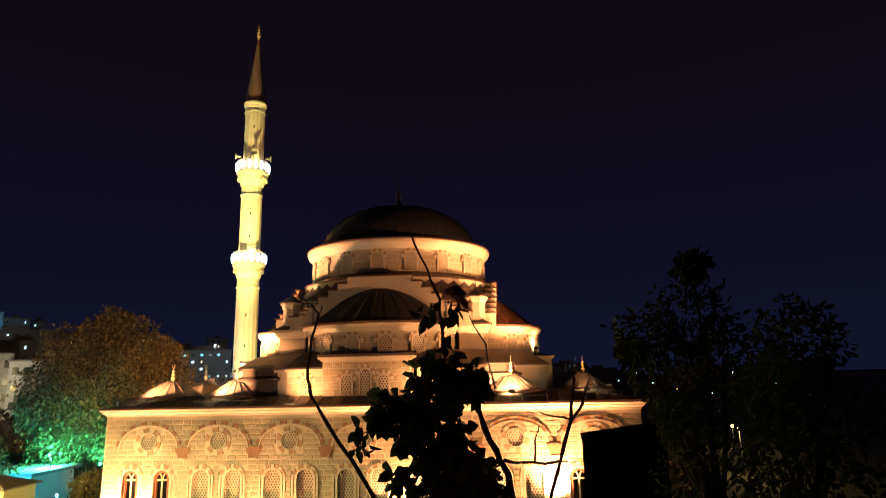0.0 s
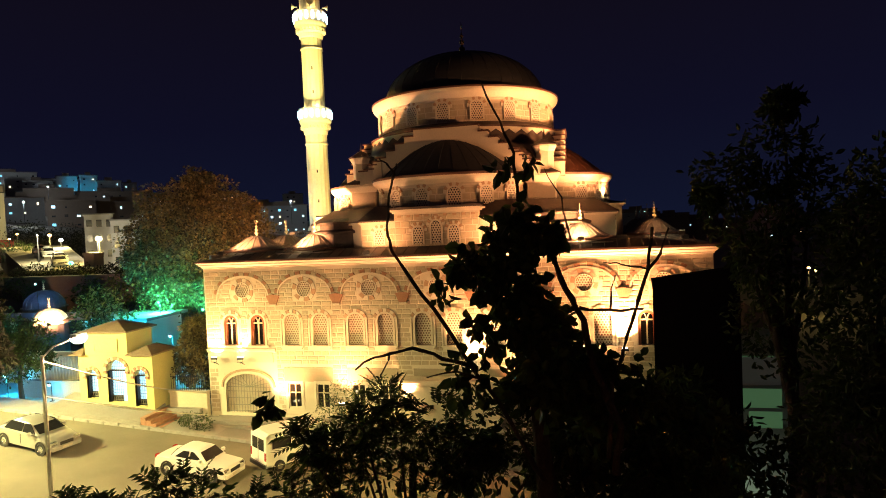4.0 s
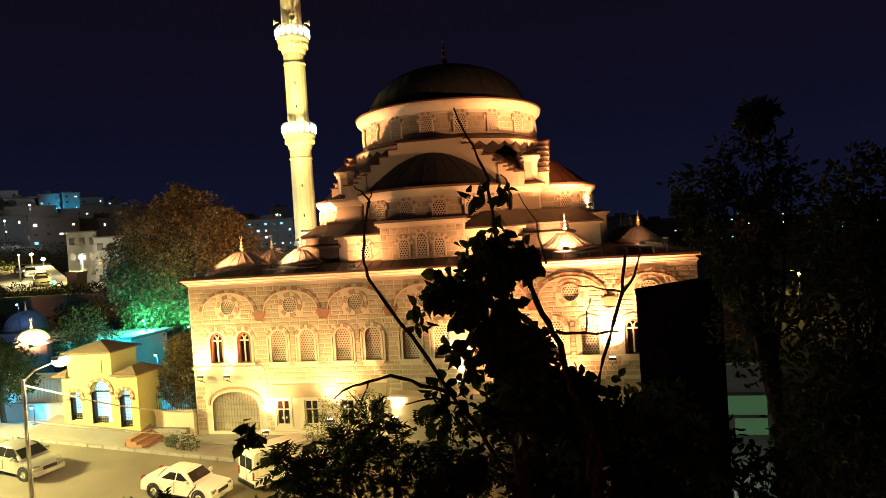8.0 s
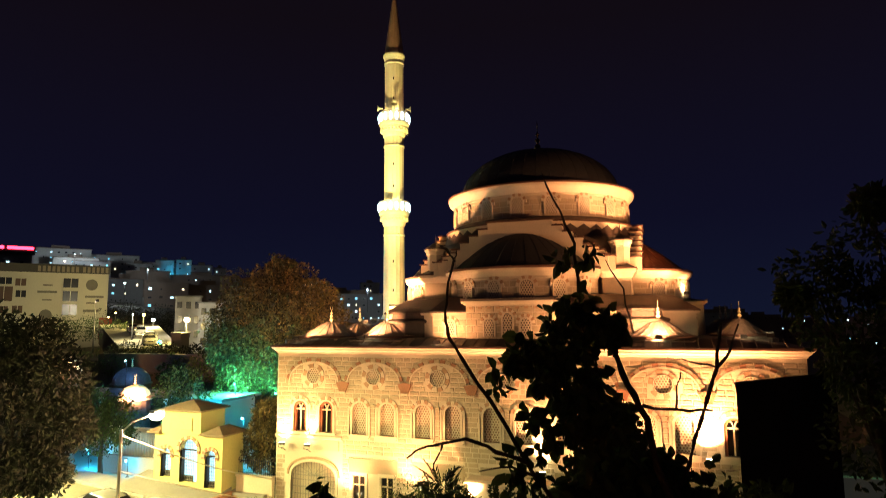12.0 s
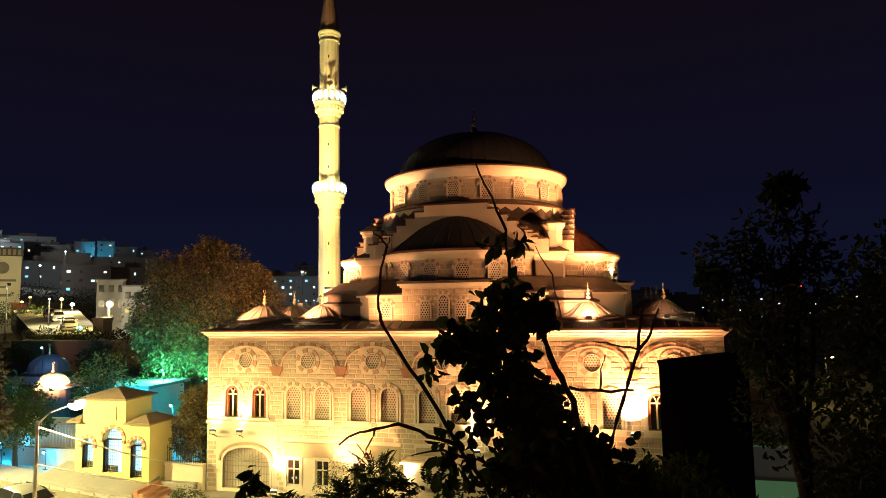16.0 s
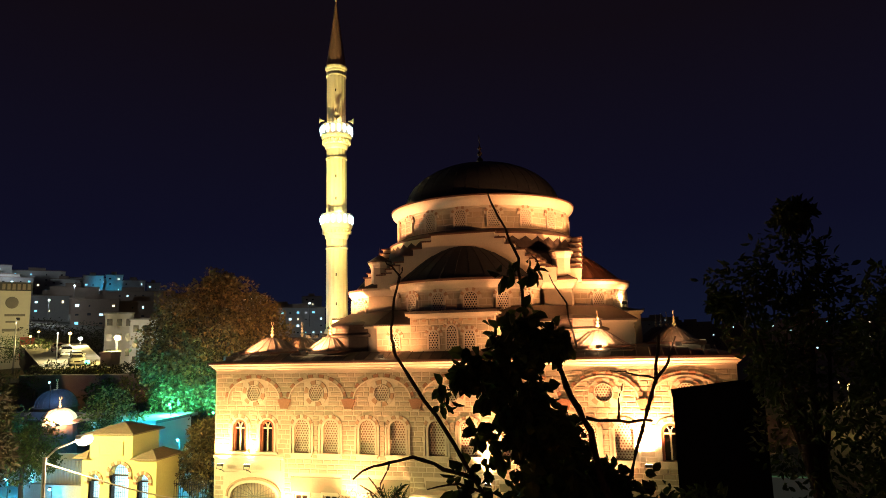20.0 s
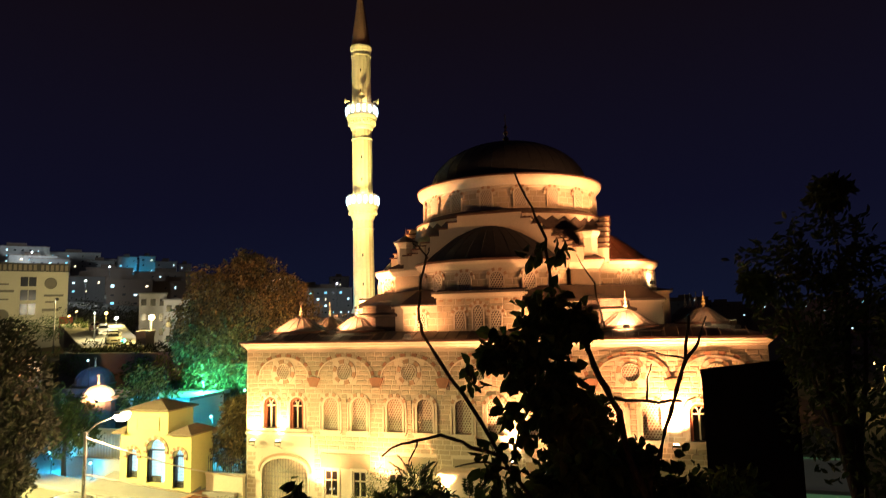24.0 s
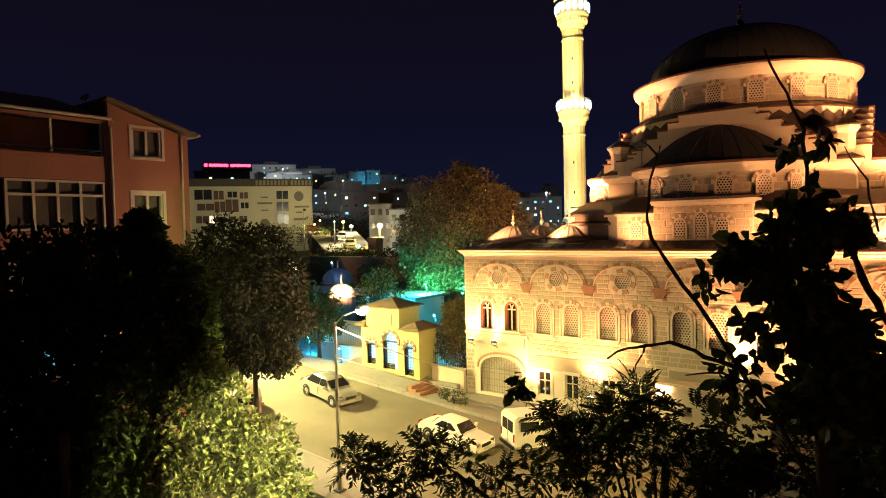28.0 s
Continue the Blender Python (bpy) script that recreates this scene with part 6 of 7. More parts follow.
courtyard_dome(-54.0, 51.8, 6.6, 1.9, BLUELEAD, "blue-lit lead dome over the courtyard hall")
courtyard_dome(-47.2, 45.7, 5.5, 1.45, MARBLE, "small pale dome lit warm by a floodlight")
courtyard_dome(-58.2, 47.1, 8.0, 1.6, MARBLE, "small pale dome lit warm by a floodlight")
spot("dome_flood", (-45.2, 43.7, 4.8), (-47.2, 45.7, 5.1), WARM, 6500, 110)
spot("dome_flood", (-56.0, 44.9, 7.05), (-58.2, 47.1, 7.5), AMBER, 3500, 110)
bulb("court_lamp", (-51.5, 48.5, 7.2), (0.15, 0.4, 1.0), 260)
arcade = thing("arcade", (-50.0, 46.0, 1.28), "long low arcade with a dark lead roof", "arcade")
part("back_wall", Mesh().box(-10, 9, 3.6, 4.0, 0, 3.2), DARKSTONE, arcade)
part("roof", Mesh().slab([(-10.3, 3.05), (9.3, 3.05), (9.3, 3.15), (-10.3, 3.15)][::-1], -0.4, 4.2).add([(-10.3, -0.4, 3.16), (9.3, -0.4, 3.16), (9.3, 2.0, 3.55), (-10.3, 2.0, 3.55), (-10.3, 4.2, 3.16), (9.3, 4.2, 3.16)], [(0, 1, 2, 3), (3, 2, 5, 4)]), LEAD, arcade, "dark lead roof")
for k in range(8):
    part("column", once("column", lambda: Mesh().lathe([(0.24, 0), (0.24, 0.15), (0.17, 0.22), (0.16, 2.5), (0.24, 2.7), (0.26, 3.05)], 12).data("column", MARBLE, 40)), None, arcade, "", pose(-9.6 + k * 2.65, 0, 0))
solid("pavilion", Mesh().box(-39.5, -35.0, 43.0, 47.5, 1.28, 4.7), MARBLE, "low white pavilion lit cyan", "pavilion", m=None)
solid("pavilion_roof", Mesh().box(-39.9, -34.6, 42.6, 47.9, 4.7, 4.95), CONCRETE, "flat roof slab of the pavilion", "roof", "structure")
solid("screen_wall", Mesh().box(-36.6, -30.6, 33.4, 33.6, 1.28, 4.2), MARBLE, "white courtyard wall lit cyan", "wall", "structure")
solid("garden_plinth", Mesh().box(-36.8, -30.2, 32.75, 32.95, 1.28, 2.35).box(-36.85, -30.15, 32.7, 33.0, 2.35, 2.43), CONCRETE, "low grey wall before the cyan-lit fence", "wall", "structure")
rails = thing("courtyard_fence", (-33.5, 33.2, 1.28), "white bar fence lit cyan in the courtyard", "fence")
for k in range(26):
    part("bar", once("fbar", lambda: Mesh().box(-0.05, 0.05, -0.02, 0.02, 0.0, 2.6, 0.01).data("bar", UPVC)), None, rails, "", pose(-3.0 + 0.24 * k, 0, 0))
for z in (0.4, 2.4):
    part("rail", Mesh().box(-3.1, 3.1, 0.02, 0.07, z, z + 0.08), UPVC, rails)
solid("dark_terrace_wall", Mesh().box(-66, -40, 58, 59, 0, 7.6).box(-40, -24, 58.5, 59, 0, 6.2), DARKSTONE, "long dark wall behind the courtyard", "wall", "structure")
post = thing("signal_post", (-62.6, 68.0, 3.0), "broad dark chimney stack by the junction", "chimney")
part("shaft", Mesh().box(-0.8, 0.8, -0.8, 0.8, 0, 6.6).box(-0.9, 0.9, -0.9, 0.9, 6.6, 6.9), CONCRETE, post)
fence = thing("garden_fence", (-23.2, 31.7, 2.25), "dark iron fence on the garden wall", "fence")
for k in range(17):
    part("post", once("fpost", lambda: Mesh().tube([(0, 0, 0), (0, 0, 0.9), (0, 0, 1.0)], [0.014, 0.014, 0.002], 5).data("post", IRON)), None, fence, "", pose(-1.15 + k * 0.145, 0, 0))
part("rail", Mesh().tube([(-1.2, 0, 0.82), (1.25, 0, 0.82)], 0.015, 5), IRON, fence)
part("rail", Mesh().tube([(-1.2, 0, 0.12), (1.25, 0, 0.12)], 0.015, 5), IRON, fence)
# overhead wire across the street
def slung(a, b, sag, r):
    a, b = Vector(a), Vector(b)
    return Mesh().tube([a.lerp(b, k / 14) - Vector((0, 0, sag * math.sin(math.pi * k / 14))) for k in range(15)], r, 5)


solid("overhead_cable", slung((-18.7, 17.6, 7.25), (-22.02, 31.95, 2.05), 0.25, 0.03), PALEPOLE, "pale overhead cable slung from a street lamp", "cable")
solid("overhead_cable", slung((-18.75, 17.6, 6.0), (-21.4, 31.9, 0.72), 0.12, 0.022), PALEPOLE, "pale lower cable slung from a street lamp", "cable")
# the house the camera stands in
home = Mesh().box(-7, 6, -9, -1.4, -2.5, 17)
solid("own_house", home, SALMON, "rendered house wall behind the balcony", "house", "structure")
solid("balcony_floor", Mesh().box(-1.6, 1.6, -1.4, 0.35, 9.75, 9.9), CONCRETE, "concrete balcony slab", "balcony", "structure")

# floodlight mast that lights the mosque from the east
mast = thing("floodlight_mast", (22.0, 23.6, -3.3), "tall steel mast with one floodlight", "floodlight")
part("pole", Mesh().tube([(0, 0, 0), (0, 0, 12.6)], [0.12, 0.07], 10), PALEPOLE, mast, smooth=40)
part("base_plate", Mesh().box(-0.25, 0.25, -0.25, 0.25, 0, 0.05), IRON, mast)
part("housing", Mesh().box(-0.1, 0.5, -0.35, 0.35, 12.3, 12.85, 0.05), IRON, mast)


# ---- added fixtures: small courtyard lamp posts, roof lamps and far floodlight masts ----
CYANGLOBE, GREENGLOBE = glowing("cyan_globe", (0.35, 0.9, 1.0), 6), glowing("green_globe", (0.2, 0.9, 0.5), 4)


def lamp_post(x, y, z, base, glow, label):
    ob = thing("lamp_post", (x, y, base), label, "lamp", "courtyard lamps")
    h = z - base + 0.32
    part("post", Mesh().tube([(0.16, 0, 0), (0.16, 0, h - 0.1), (0.1, 0, h + 0.1), (0, 0, h + 0.12)], 0.025, 6), IRON, ob)
    part("globe", Mesh().lathe([(0.1 * math.sin(radians(a)), h - 0.1 * math.cos(radians(a))) for a in range(0, 181, 30)], 12), glow, ob, "glowing coloured globe", smooth=60)
    part("cap", Mesh().lathe([(0.12, h + 0.08), (0.08, h + 0.13), (0.0, h + 0.15)], 12), IRON, ob)
    part("base_plate", Mesh().box(0.06, 0.26, -0.1, 0.1, 0, 0.03), IRON, ob)
    return ob


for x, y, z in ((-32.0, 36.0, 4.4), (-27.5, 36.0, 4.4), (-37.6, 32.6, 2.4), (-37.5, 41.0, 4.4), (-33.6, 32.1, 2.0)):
    lamp_post(x, y, z, 1.28, CYANGLOBE, "slim iron post added for the cyan courtyard light")
lamp_post(-51.5, 48.5, 7.2, 4.83, CYANGLOBE, "slim iron roof post added for the blue light")
lamp_post(-35.6, 45.4, 5.6, 4.95, GREENGLOBE, "short iron post added for the green uplight")
lamp_post(-31.5, 45.6, 4.9, 1.28, GREENGLOBE, "slim iron post added for the green tree uplight")
# fixture added for the neighbour house fill bulb
porch = thing("house_fill_fixture", (4.6, 19.98, 0.75), "wall lamp added for the neighbour house fill", "wall lamp")
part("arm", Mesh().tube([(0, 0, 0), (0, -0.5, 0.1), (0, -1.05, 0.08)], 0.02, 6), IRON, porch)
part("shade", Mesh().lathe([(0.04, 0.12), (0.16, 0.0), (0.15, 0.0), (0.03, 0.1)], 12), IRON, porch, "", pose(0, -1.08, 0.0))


def far_mast(x, y, z, base):
    ob = thing("floodlight_mast", (x, y, base), "far steel mast added for an unseen floodlight", "floodlight", "far floodlight masts")
    part("pole", Mesh().tube([(0, 0, 0), (0, 0, z - base + 0.4)], [0.14, 0.08], 8), PALEIRON, ob)
    part("housing", Mesh().box(-0.3, 0.3, 0.15, 0.5, z - base + 0.2, z - base + 0.7, 0.05), IRON, ob)


far_mast(-97, 84, 15.0, 6.0)
far_mast(-279, 285, 33.0, 22.0)
# lamp posts added to carry the town fill bulbs
for hx, hy, hz in ((-300, 245, 48), (-215, 212, 34), (-172, 160, 24), (-120, 240, 24)):
    far_lamp(hx, hy, hz + 0.9, hz - 9, LAMPCOLD, 0, COOL, 0.3)
for x, y, z in ((-45.2, 43.7, 4.75), (-56.0, 44.9, 7.0)):
    fl = flood_lamp(x, y, z - 0.35, 60, "courtyard floodlights")
    part("post", Mesh().tube([(0, 0, -0.36), (0, 0.2, -0.5)], 0.02, 5), IRON, fl)

# ---- trees and shrubs ----
BARK = material("dark_bark", (0.055, 0.042, 0.03), 0.95, 0, 0.35, 3, 30, 0.8)


def foliage(name, colour, second):
    m = material(name, colour, 0.72, 0, 0.3, 0.8, 6, 0.0, second, pick=0.5)
    n, l = m.node_tree.nodes, m.node_tree.links
    b, out = n["Principled BSDF"], n["Material Output"]
    thin, mix, ramp_ = n.new("ShaderNodeBsdfTranslucent"), n.new("ShaderNodeMixShader"), n["Color Ramp"]
    mix.inputs[0].default_value = 0.3
    l.new(ramp_.outputs["Color"], thin.inputs["Color"])
    l.new(b.outputs[0], mix.inputs[1])
    l.new(thin.outputs[0], mix.inputs[2])
    l.new(mix.outputs[0], out.inputs["Surface"])
    return m


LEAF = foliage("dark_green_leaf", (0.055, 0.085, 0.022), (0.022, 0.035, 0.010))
# the leaf above in two more tones, coloured as unlit and as lit
LEAFUNLIT = foliage("unlit_green_leaf", (0.026, 0.030, 0.013), (0.011, 0.013, 0.006))
LEAFLIT = foliage("lit_green_leaf", (0.155, 0.168, 0.06), (0.06, 0.075, 0.025))
# brown leaf; part of it is warm floodlight put into the colour
LEAFBROWN = foliage("brown_warm_lit_leaf", (0.165, 0.124, 0.045), (0.062, 0.047, 0.018))


def leaves(clumps, count, size, seed, slim=0.42, hang=0.3, shell=0.55):
    """Folded leaves scattered through ball-shaped clumps (x, y, z, radius); count is for each."""
    g = np.random.default_rng(seed)
    c = np.array(clumps, float)
    n = len(c) * count
    which = np.repeat(np.arange(len(c)), count)
    d = g.normal(size=(n, 3))
    d /= np.linalg.norm(d, axis=1)[:, None]
    r = c[which, 3] * (shell + (1.12 - shell) * g.random(n) ** 0.6)
    r *= 1 + 0.25 * np.sin(5 * d[:, 0] + which) * np.sin(4 * d[:, 2] + 2 * which)
    at = c[which, :3] + d * r[:, None]
    ax = d * 0.6 + g.normal(size=(n, 3)) * 0.7
    ax[:, 2] -= hang
    ax /= np.linalg.norm(ax, axis=1)[:, None]
    side = np.cross(ax, g.normal(size=(n, 3)))
    side /= np.linalg.norm(side, axis=1)[:, None]
    nrm = np.cross(ax, side)
    s = size * (0.6 + 0.8 * g.random(n))
    L, W_ = ax * s[:, None], side * (s * slim)[:, None]
    lift = nrm * (s * 0.14)[:, None]
    v = np.stack([at, at + 0.35 * L + W_ * 0.5 + lift, at + 0.7 * L + W_ * 0.4 + lift, at + L, at + 0.7 * L - W_ * 0.4 + lift, at + 0.35 * L - W_ * 0.5 + lift], 1).reshape(-1, 3)
    m = Mesh()
    m.v = [tuple(p) for p in v.round(4).tolist()]
    m.f = [f for k in range(n) for f in ((6 * k, 6 * k + 1, 6 * k + 2, 6 * k + 3), (6 * k, 6 * k + 3, 6 * k + 4, 6 * k + 5))]
    return m


def shifted(clumps, at):
    return [(x - at[0], y - at[1], z - at[2], r) for x, y, z, r in clumps]


def tree(at, clumps, count, size, mat, seed, label, trunk_r=0.2, category="tree", slim=0.42, shell=0.5, limbs=9):
    ob = thing("tree" if category == "tree" else "shrub", at, label, category)
    local = shifted(clumps, at)
    r = random.Random(seed)
    cz = sorted(z for _, _, z, _ in local)
    mx = sum(c[0] for c in local) / len(local)
    my = sum(c[1] for c in local) / len(local)
    fork = cz[0] * 0.75 + 0.1
    top = cz[-1] * 0.85
    spine = [(0, 0, -0.3), (mx * 0.1 + r.uniform(-.1, .1), my * 0.1, fork * 0.5), (mx * 0.3, my * 0.3, fork), (mx * 0.8, my * 0.8, (fork + top) / 2), (mx, my, top)]
    part("trunk", Mesh().tube(spine, [trunk_r * k for k in (1.25, 1.0, 0.85, 0.55, 0.2)], 8), BARK, ob, smooth=50)
    for x, y, z, rr in local[:limbs]:
        k = r.uniform(0.25, 0.8)
        base = Vector(spine[2]).lerp(Vector(spine[4]), k * 0.8)
        tip = Vector((x, y, z))
        mid = base.lerp(tip, 0.5) + Vector((r.uniform(-.2, .2), r.uniform(-.2, .2), rr * 0.25))
        part("limb", Mesh().tube([base, mid, tip], [trunk_r * 0.4, trunk_r * 0.25, trunk_r * 0.08], 6), BARK, ob, smooth=50)
    crown = part("crown", leaves(local, count, size, seed, slim, shell=shell), mat, ob)
    return ob


# wide plane tree behind the courtyard, lit green from below
PLANE = [(-35.5, 52, 15.2, 2.4), (-38.5, 51, 13.8, 2.6), (-32.8, 52, 13.6, 2.6), (-36.5, 50, 12.0, 3.0), (-40.3, 51, 11.2, 2.6), (-31.0, 52, 11.3, 2.8), (-33.5, 49.5, 10.5, 2.8), (-38.0, 49, 9.3, 2.8), (-30.3, 51, 8.6, 2.6), (-34.5, 48.5, 7.8, 2.8),
         (-31.5, 48.5, 6.2, 2.2), (-37.0, 48.5, 6.4, 2.2), (-28.8, 50, 6.6, 1.8), (-36.0, 53, 16.2, 1.5), (-41.3, 51, 9.0, 1.8)]
tree((-34.8, 51.5, 1.28), PLANE, 2300, 0.26, LEAFBROWN, 11, "broad brown-green plane tree lit green from below", 0.5, slim=0.7, shell=0.35)
tree((-23.1, 33.6, 1.28), [(-23.3, 33.4, 5.5, 0.9), (-22.8, 33.3, 3.9, 1.1), (-23.2, 33.0, 2.8, 1.0), (-23.8, 33.0, 4.5, 0.8), (-22.7, 33.6, 6.1, 0.6), (-24.3, 33.1, 3.3, 0.8), (-23.9, 33.4, 5.6, 0.6)], 700, 0.24, LEAFBROWN, 12, "brownish broad-leaved tree between gatehouse and mosque", 0.14)
tree((-33.2, 36.5, 1.28), [(-33.0, 36.2, 6.9, 1.2), (-33.8, 36, 5.9, 1.1), (-32.2, 36.4, 5.8, 1.1), (-33.0, 35.6, 5.2, 1.1)], 420, 0.26, LEAFLIT, 13, "small round green tree in the courtyard", 0.14)
tree((-35.2, 31.6, 1.6), [(-34.2, 31.6, 4.6, 1.3), (-34.8, 31.0, 3.9, 1.1), (-35.4, 31.0, 5.9, 1.3), (-36.4, 31.5, 4.8, 1.3), (-33.8, 31.4, 5.6, 0.9), (-37.2, 31.6, 6.0, 1.1), (-33.4, 31.4, 4.3, 0.7)], 620, 0.2, LEAF, 14, "pavement tree against the cyan courtyard", 0.13)
tree((-48.0, 56.0, 1.28), [(-48, 56, 6.0, 1.7), (-45.5, 56.5, 5.6, 1.6), (-50.5, 56, 5.4, 1.6), (-43.0, 56, 5.3, 1.5), (-53, 56.5, 5.8, 1.5)], 300, 0.4, LEAF, 15, "dark row of trees behind the courtyard domes", 0.2)
tree((-60.5, 62.0, 2.0), [(-60, 62, 6.3, 1.6), (-57.5, 62, 6.0, 1.5), (-55, 63, 6.2, 1.6), (-52.2, 63, 6.4, 1.6), (-63, 62, 6.5, 1.5)], 300, 0.45, LEAFLIT, 16, "low green trees by the junction", 0.2)
tree((-100.0, 92.0, 8.0), [(-99, 91, 9.8, 2.0), (-103, 90, 10.2, 2.0), (-107, 91, 10.4, 2.2), (-95, 90, 9.4, 1.8), (-111, 90, 10.6, 2.0), (-116, 92, 10.8, 2.2)], 420, 0.36, LEAF, 17, "dark hedge trees below the school", 0.25)
tree((-63.5, 57.8, 5.0), [(-68.8, 54.8, 6.9, 1.3), (-67.6, 56.2, 6.6, 1.5), (-66.4, 57.7, 6.4, 1.6), (-63.5, 57.8, 6.2, 1.3), (-62.2, 59.3, 6.1, 1.5), (-60.8, 60.8, 6.3, 1.6), (-60.6, 63.7, 6.6, 1.3)], 420, 0.24, LEAF, 18, "low hedge trees along the lit side road", 0.15)
tree((-118.9, 115.9, 6.0), [(-123.5, 110.9, 12.1, 3.4), (-121.8, 112.8, 12.8, 3.7), (-119.9, 114.8, 12.2, 3.4), (-118.0, 116.8, 11.4, 3.1), (-116.0, 118.8, 12.1, 3.4), (-113.9, 120.8, 11.2, 2.8)], 420, 0.5, LEAFUNLIT, 19, "dark grove on the slope above the junction", 0.3)
tree((-58.0, 61.0, 4.0), [(-66.5 + 2.1 * k, 61.0 + 0.4 * (k % 2), 7.35 + 0.25 * math.sin(2.3 * k), 1.15 + 0.15 * math.sin(1.7 * k)) for k in range(13)], 420, 0.3, LEAFUNLIT, 20, "clipped hedge coloured dark as unlit before the side road", 0.12)
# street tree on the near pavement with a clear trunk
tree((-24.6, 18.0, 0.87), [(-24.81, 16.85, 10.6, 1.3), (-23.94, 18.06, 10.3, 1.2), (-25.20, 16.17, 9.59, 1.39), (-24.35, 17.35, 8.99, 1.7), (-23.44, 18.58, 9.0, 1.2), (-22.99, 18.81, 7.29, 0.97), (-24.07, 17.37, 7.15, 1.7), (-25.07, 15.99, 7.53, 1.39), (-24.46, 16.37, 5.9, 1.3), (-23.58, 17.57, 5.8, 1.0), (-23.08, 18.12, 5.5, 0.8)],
     1300, 0.25, LEAFUNLIT, 21, "street tree coloured dark as unlit, with a bare trunk", 0.13)
# dark yard trees below the balcony
tree((-17.0, 7.6, 0.0), [(-17.82, 6.39, 9.75, 1.5), (-17.43, 7.48, 10.2, 1.3), (-16.92, 8.61, 10.7, 0.7), (-16.85, 8.77, 11.5, 0.32), (-16.55, 9.17, 9.5, 1.1), (-16.87, 8.34, 8.75, 1.5), (-17.50, 6.73, 8.3, 1.7), (-16.78, 7.76, 7.0, 1.7), (-16.27, 9.10, 7.7, 1.0), (-16.74, 6.97, 5.7, 1.7), (-17.18, 5.72, 5.6, 1.5), (-16.20, 9.62, 8.9, 0.6), (-15.94, 7.99, 4.8, 1.2), (-18.3, 4.8, 8.6, 1.7), (-16.6, 6.1, 4.1, 1.5), (-15.6, 5.6, 3.2, 1.4), (-17.4, 4.4, 4.6, 1.6), (-15.2, 6.9, 3.8, 1.0)],
     2400, 0.24, LEAF, 22, "dense unlit yard tree", 0.2)
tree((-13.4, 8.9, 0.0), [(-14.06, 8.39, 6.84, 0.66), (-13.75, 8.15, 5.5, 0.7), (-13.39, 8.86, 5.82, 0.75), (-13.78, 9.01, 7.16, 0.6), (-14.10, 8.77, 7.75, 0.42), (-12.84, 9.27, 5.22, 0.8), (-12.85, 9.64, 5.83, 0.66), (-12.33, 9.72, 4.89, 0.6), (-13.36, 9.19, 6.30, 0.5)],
     600, 0.18, LEAFLIT, 23, "leafy shrub with leaf colour brightened as lit yellow-green", 0.08, slim=0.5)
# shrubs before the mosque
tree((-10.9, 27.6, -0.4), [(-11.58, 27.6, 3.2, 0.85), (-12.21, 27.4, 2.5, 0.75), (-10.38, 27.7, 3.0, 0.9), (-9.72, 27.9, 3.4, 0.75), (-10.76, 27.4, 2.0, 1.0)], 420, 0.14, LEAF, 24, "feathery evergreen shrub before the mosque", 0.08, "shrub", 0.25)
tree((-21.5, 29.9, 0.5), [(-21.6, 29.9, 1.0, 0.5), (-21.0, 29.9, 0.85, 0.45), (-22.2, 29.8, 1.1, 0.3)], 260, 0.13, LEAF, 25, "low dusty shrub by the terrace steps", 0.04, "shrub", 0.3)
# dark trees to the east
tree((4.75, 14.3, -3.0), [(3.12, 14.66, 12.0, 0.7), (4.02, 14.42, 12.4, 0.8), (3.64, 14.55, 11.2, 0.95), (4.14, 14.23, 13.6, 0.32), (4.61, 14.27, 11.6, 0.8), (4.23, 14.35, 10.3, 1.05), (3.7, 14.6, 10.2, 0.6), (2.75, 14.77, 11.75, 0.28), (4.1, 14.4, 8.8, 1.0)], 520, 0.17, LEAF, 26, "tall dark tree against the night sky", 0.18)
tree((4.7, 11.9, -3.0), [(5.21, 11.91, 11.8, 0.65), (4.87, 12.04, 10.9, 0.75), (5.29, 11.83, 10.4, 0.9), (4.75, 12.05, 9.9, 0.85), (5.03, 11.77, 9.2, 1.0), (4.6, 12.00, 8.3, 0.7), (4.3, 11.81, 7.5, 0.8), (4.61, 11.53, 7.4, 1.0), (5.06, 11.54, 8.2, 0.9)], 560, 0.17, LEAF, 27, "dense dark tree in the neighbour's yard", 0.18)
tree((1.7, 9.3, -1.0), [(1.31, 9.52, 8.6, 0.42), (1.64, 9.30, 8.1, 0.5), (1.20, 9.19, 7.6, 0.52), (2.09, 9.06, 7.7, 0.6), (2.77, 8.90, 7.7, 0.6), (1.0, 9.4, 7.0, 0.6)], 420, 0.15, LEAF, 28, "dark shrubby tree below the balcony", 0.1)

# ---- the climber-hung tree right before the balcony ----
near = thing("tree", (-0.5, 5.6, 0.0), "bare-branched tree hung with dark ivy before the balcony", "tree")
OX, OY = -0.5, 5.6


def local_path(p):
    return [(x - OX, y - OY, z) for x, y, z in p]


def knotty(p, r0, r1, seed):
    """A branch with small bends and knots along a smooth line."""
    rr = random.Random(seed)
    out, rad = [], []
    p = [Vector(q) for q in p]
    for i in range(len(p) - 1):
        for k in range(3):
            f = k / 3
            a, b = p[i], p[i + 1]
            out.append(a.lerp(b, f) + Vector((rr.uniform(-1, 1), rr.uniform(-1, 1), rr.uniform(-1, 1))) * 0.010)
            t = (i + f) / (len(p) - 1)
            rad.append((r0 + (r1 - r0) * t) * rr.uniform(0.85, 1.22))
    return out + [p[-1]], rad + [r1]


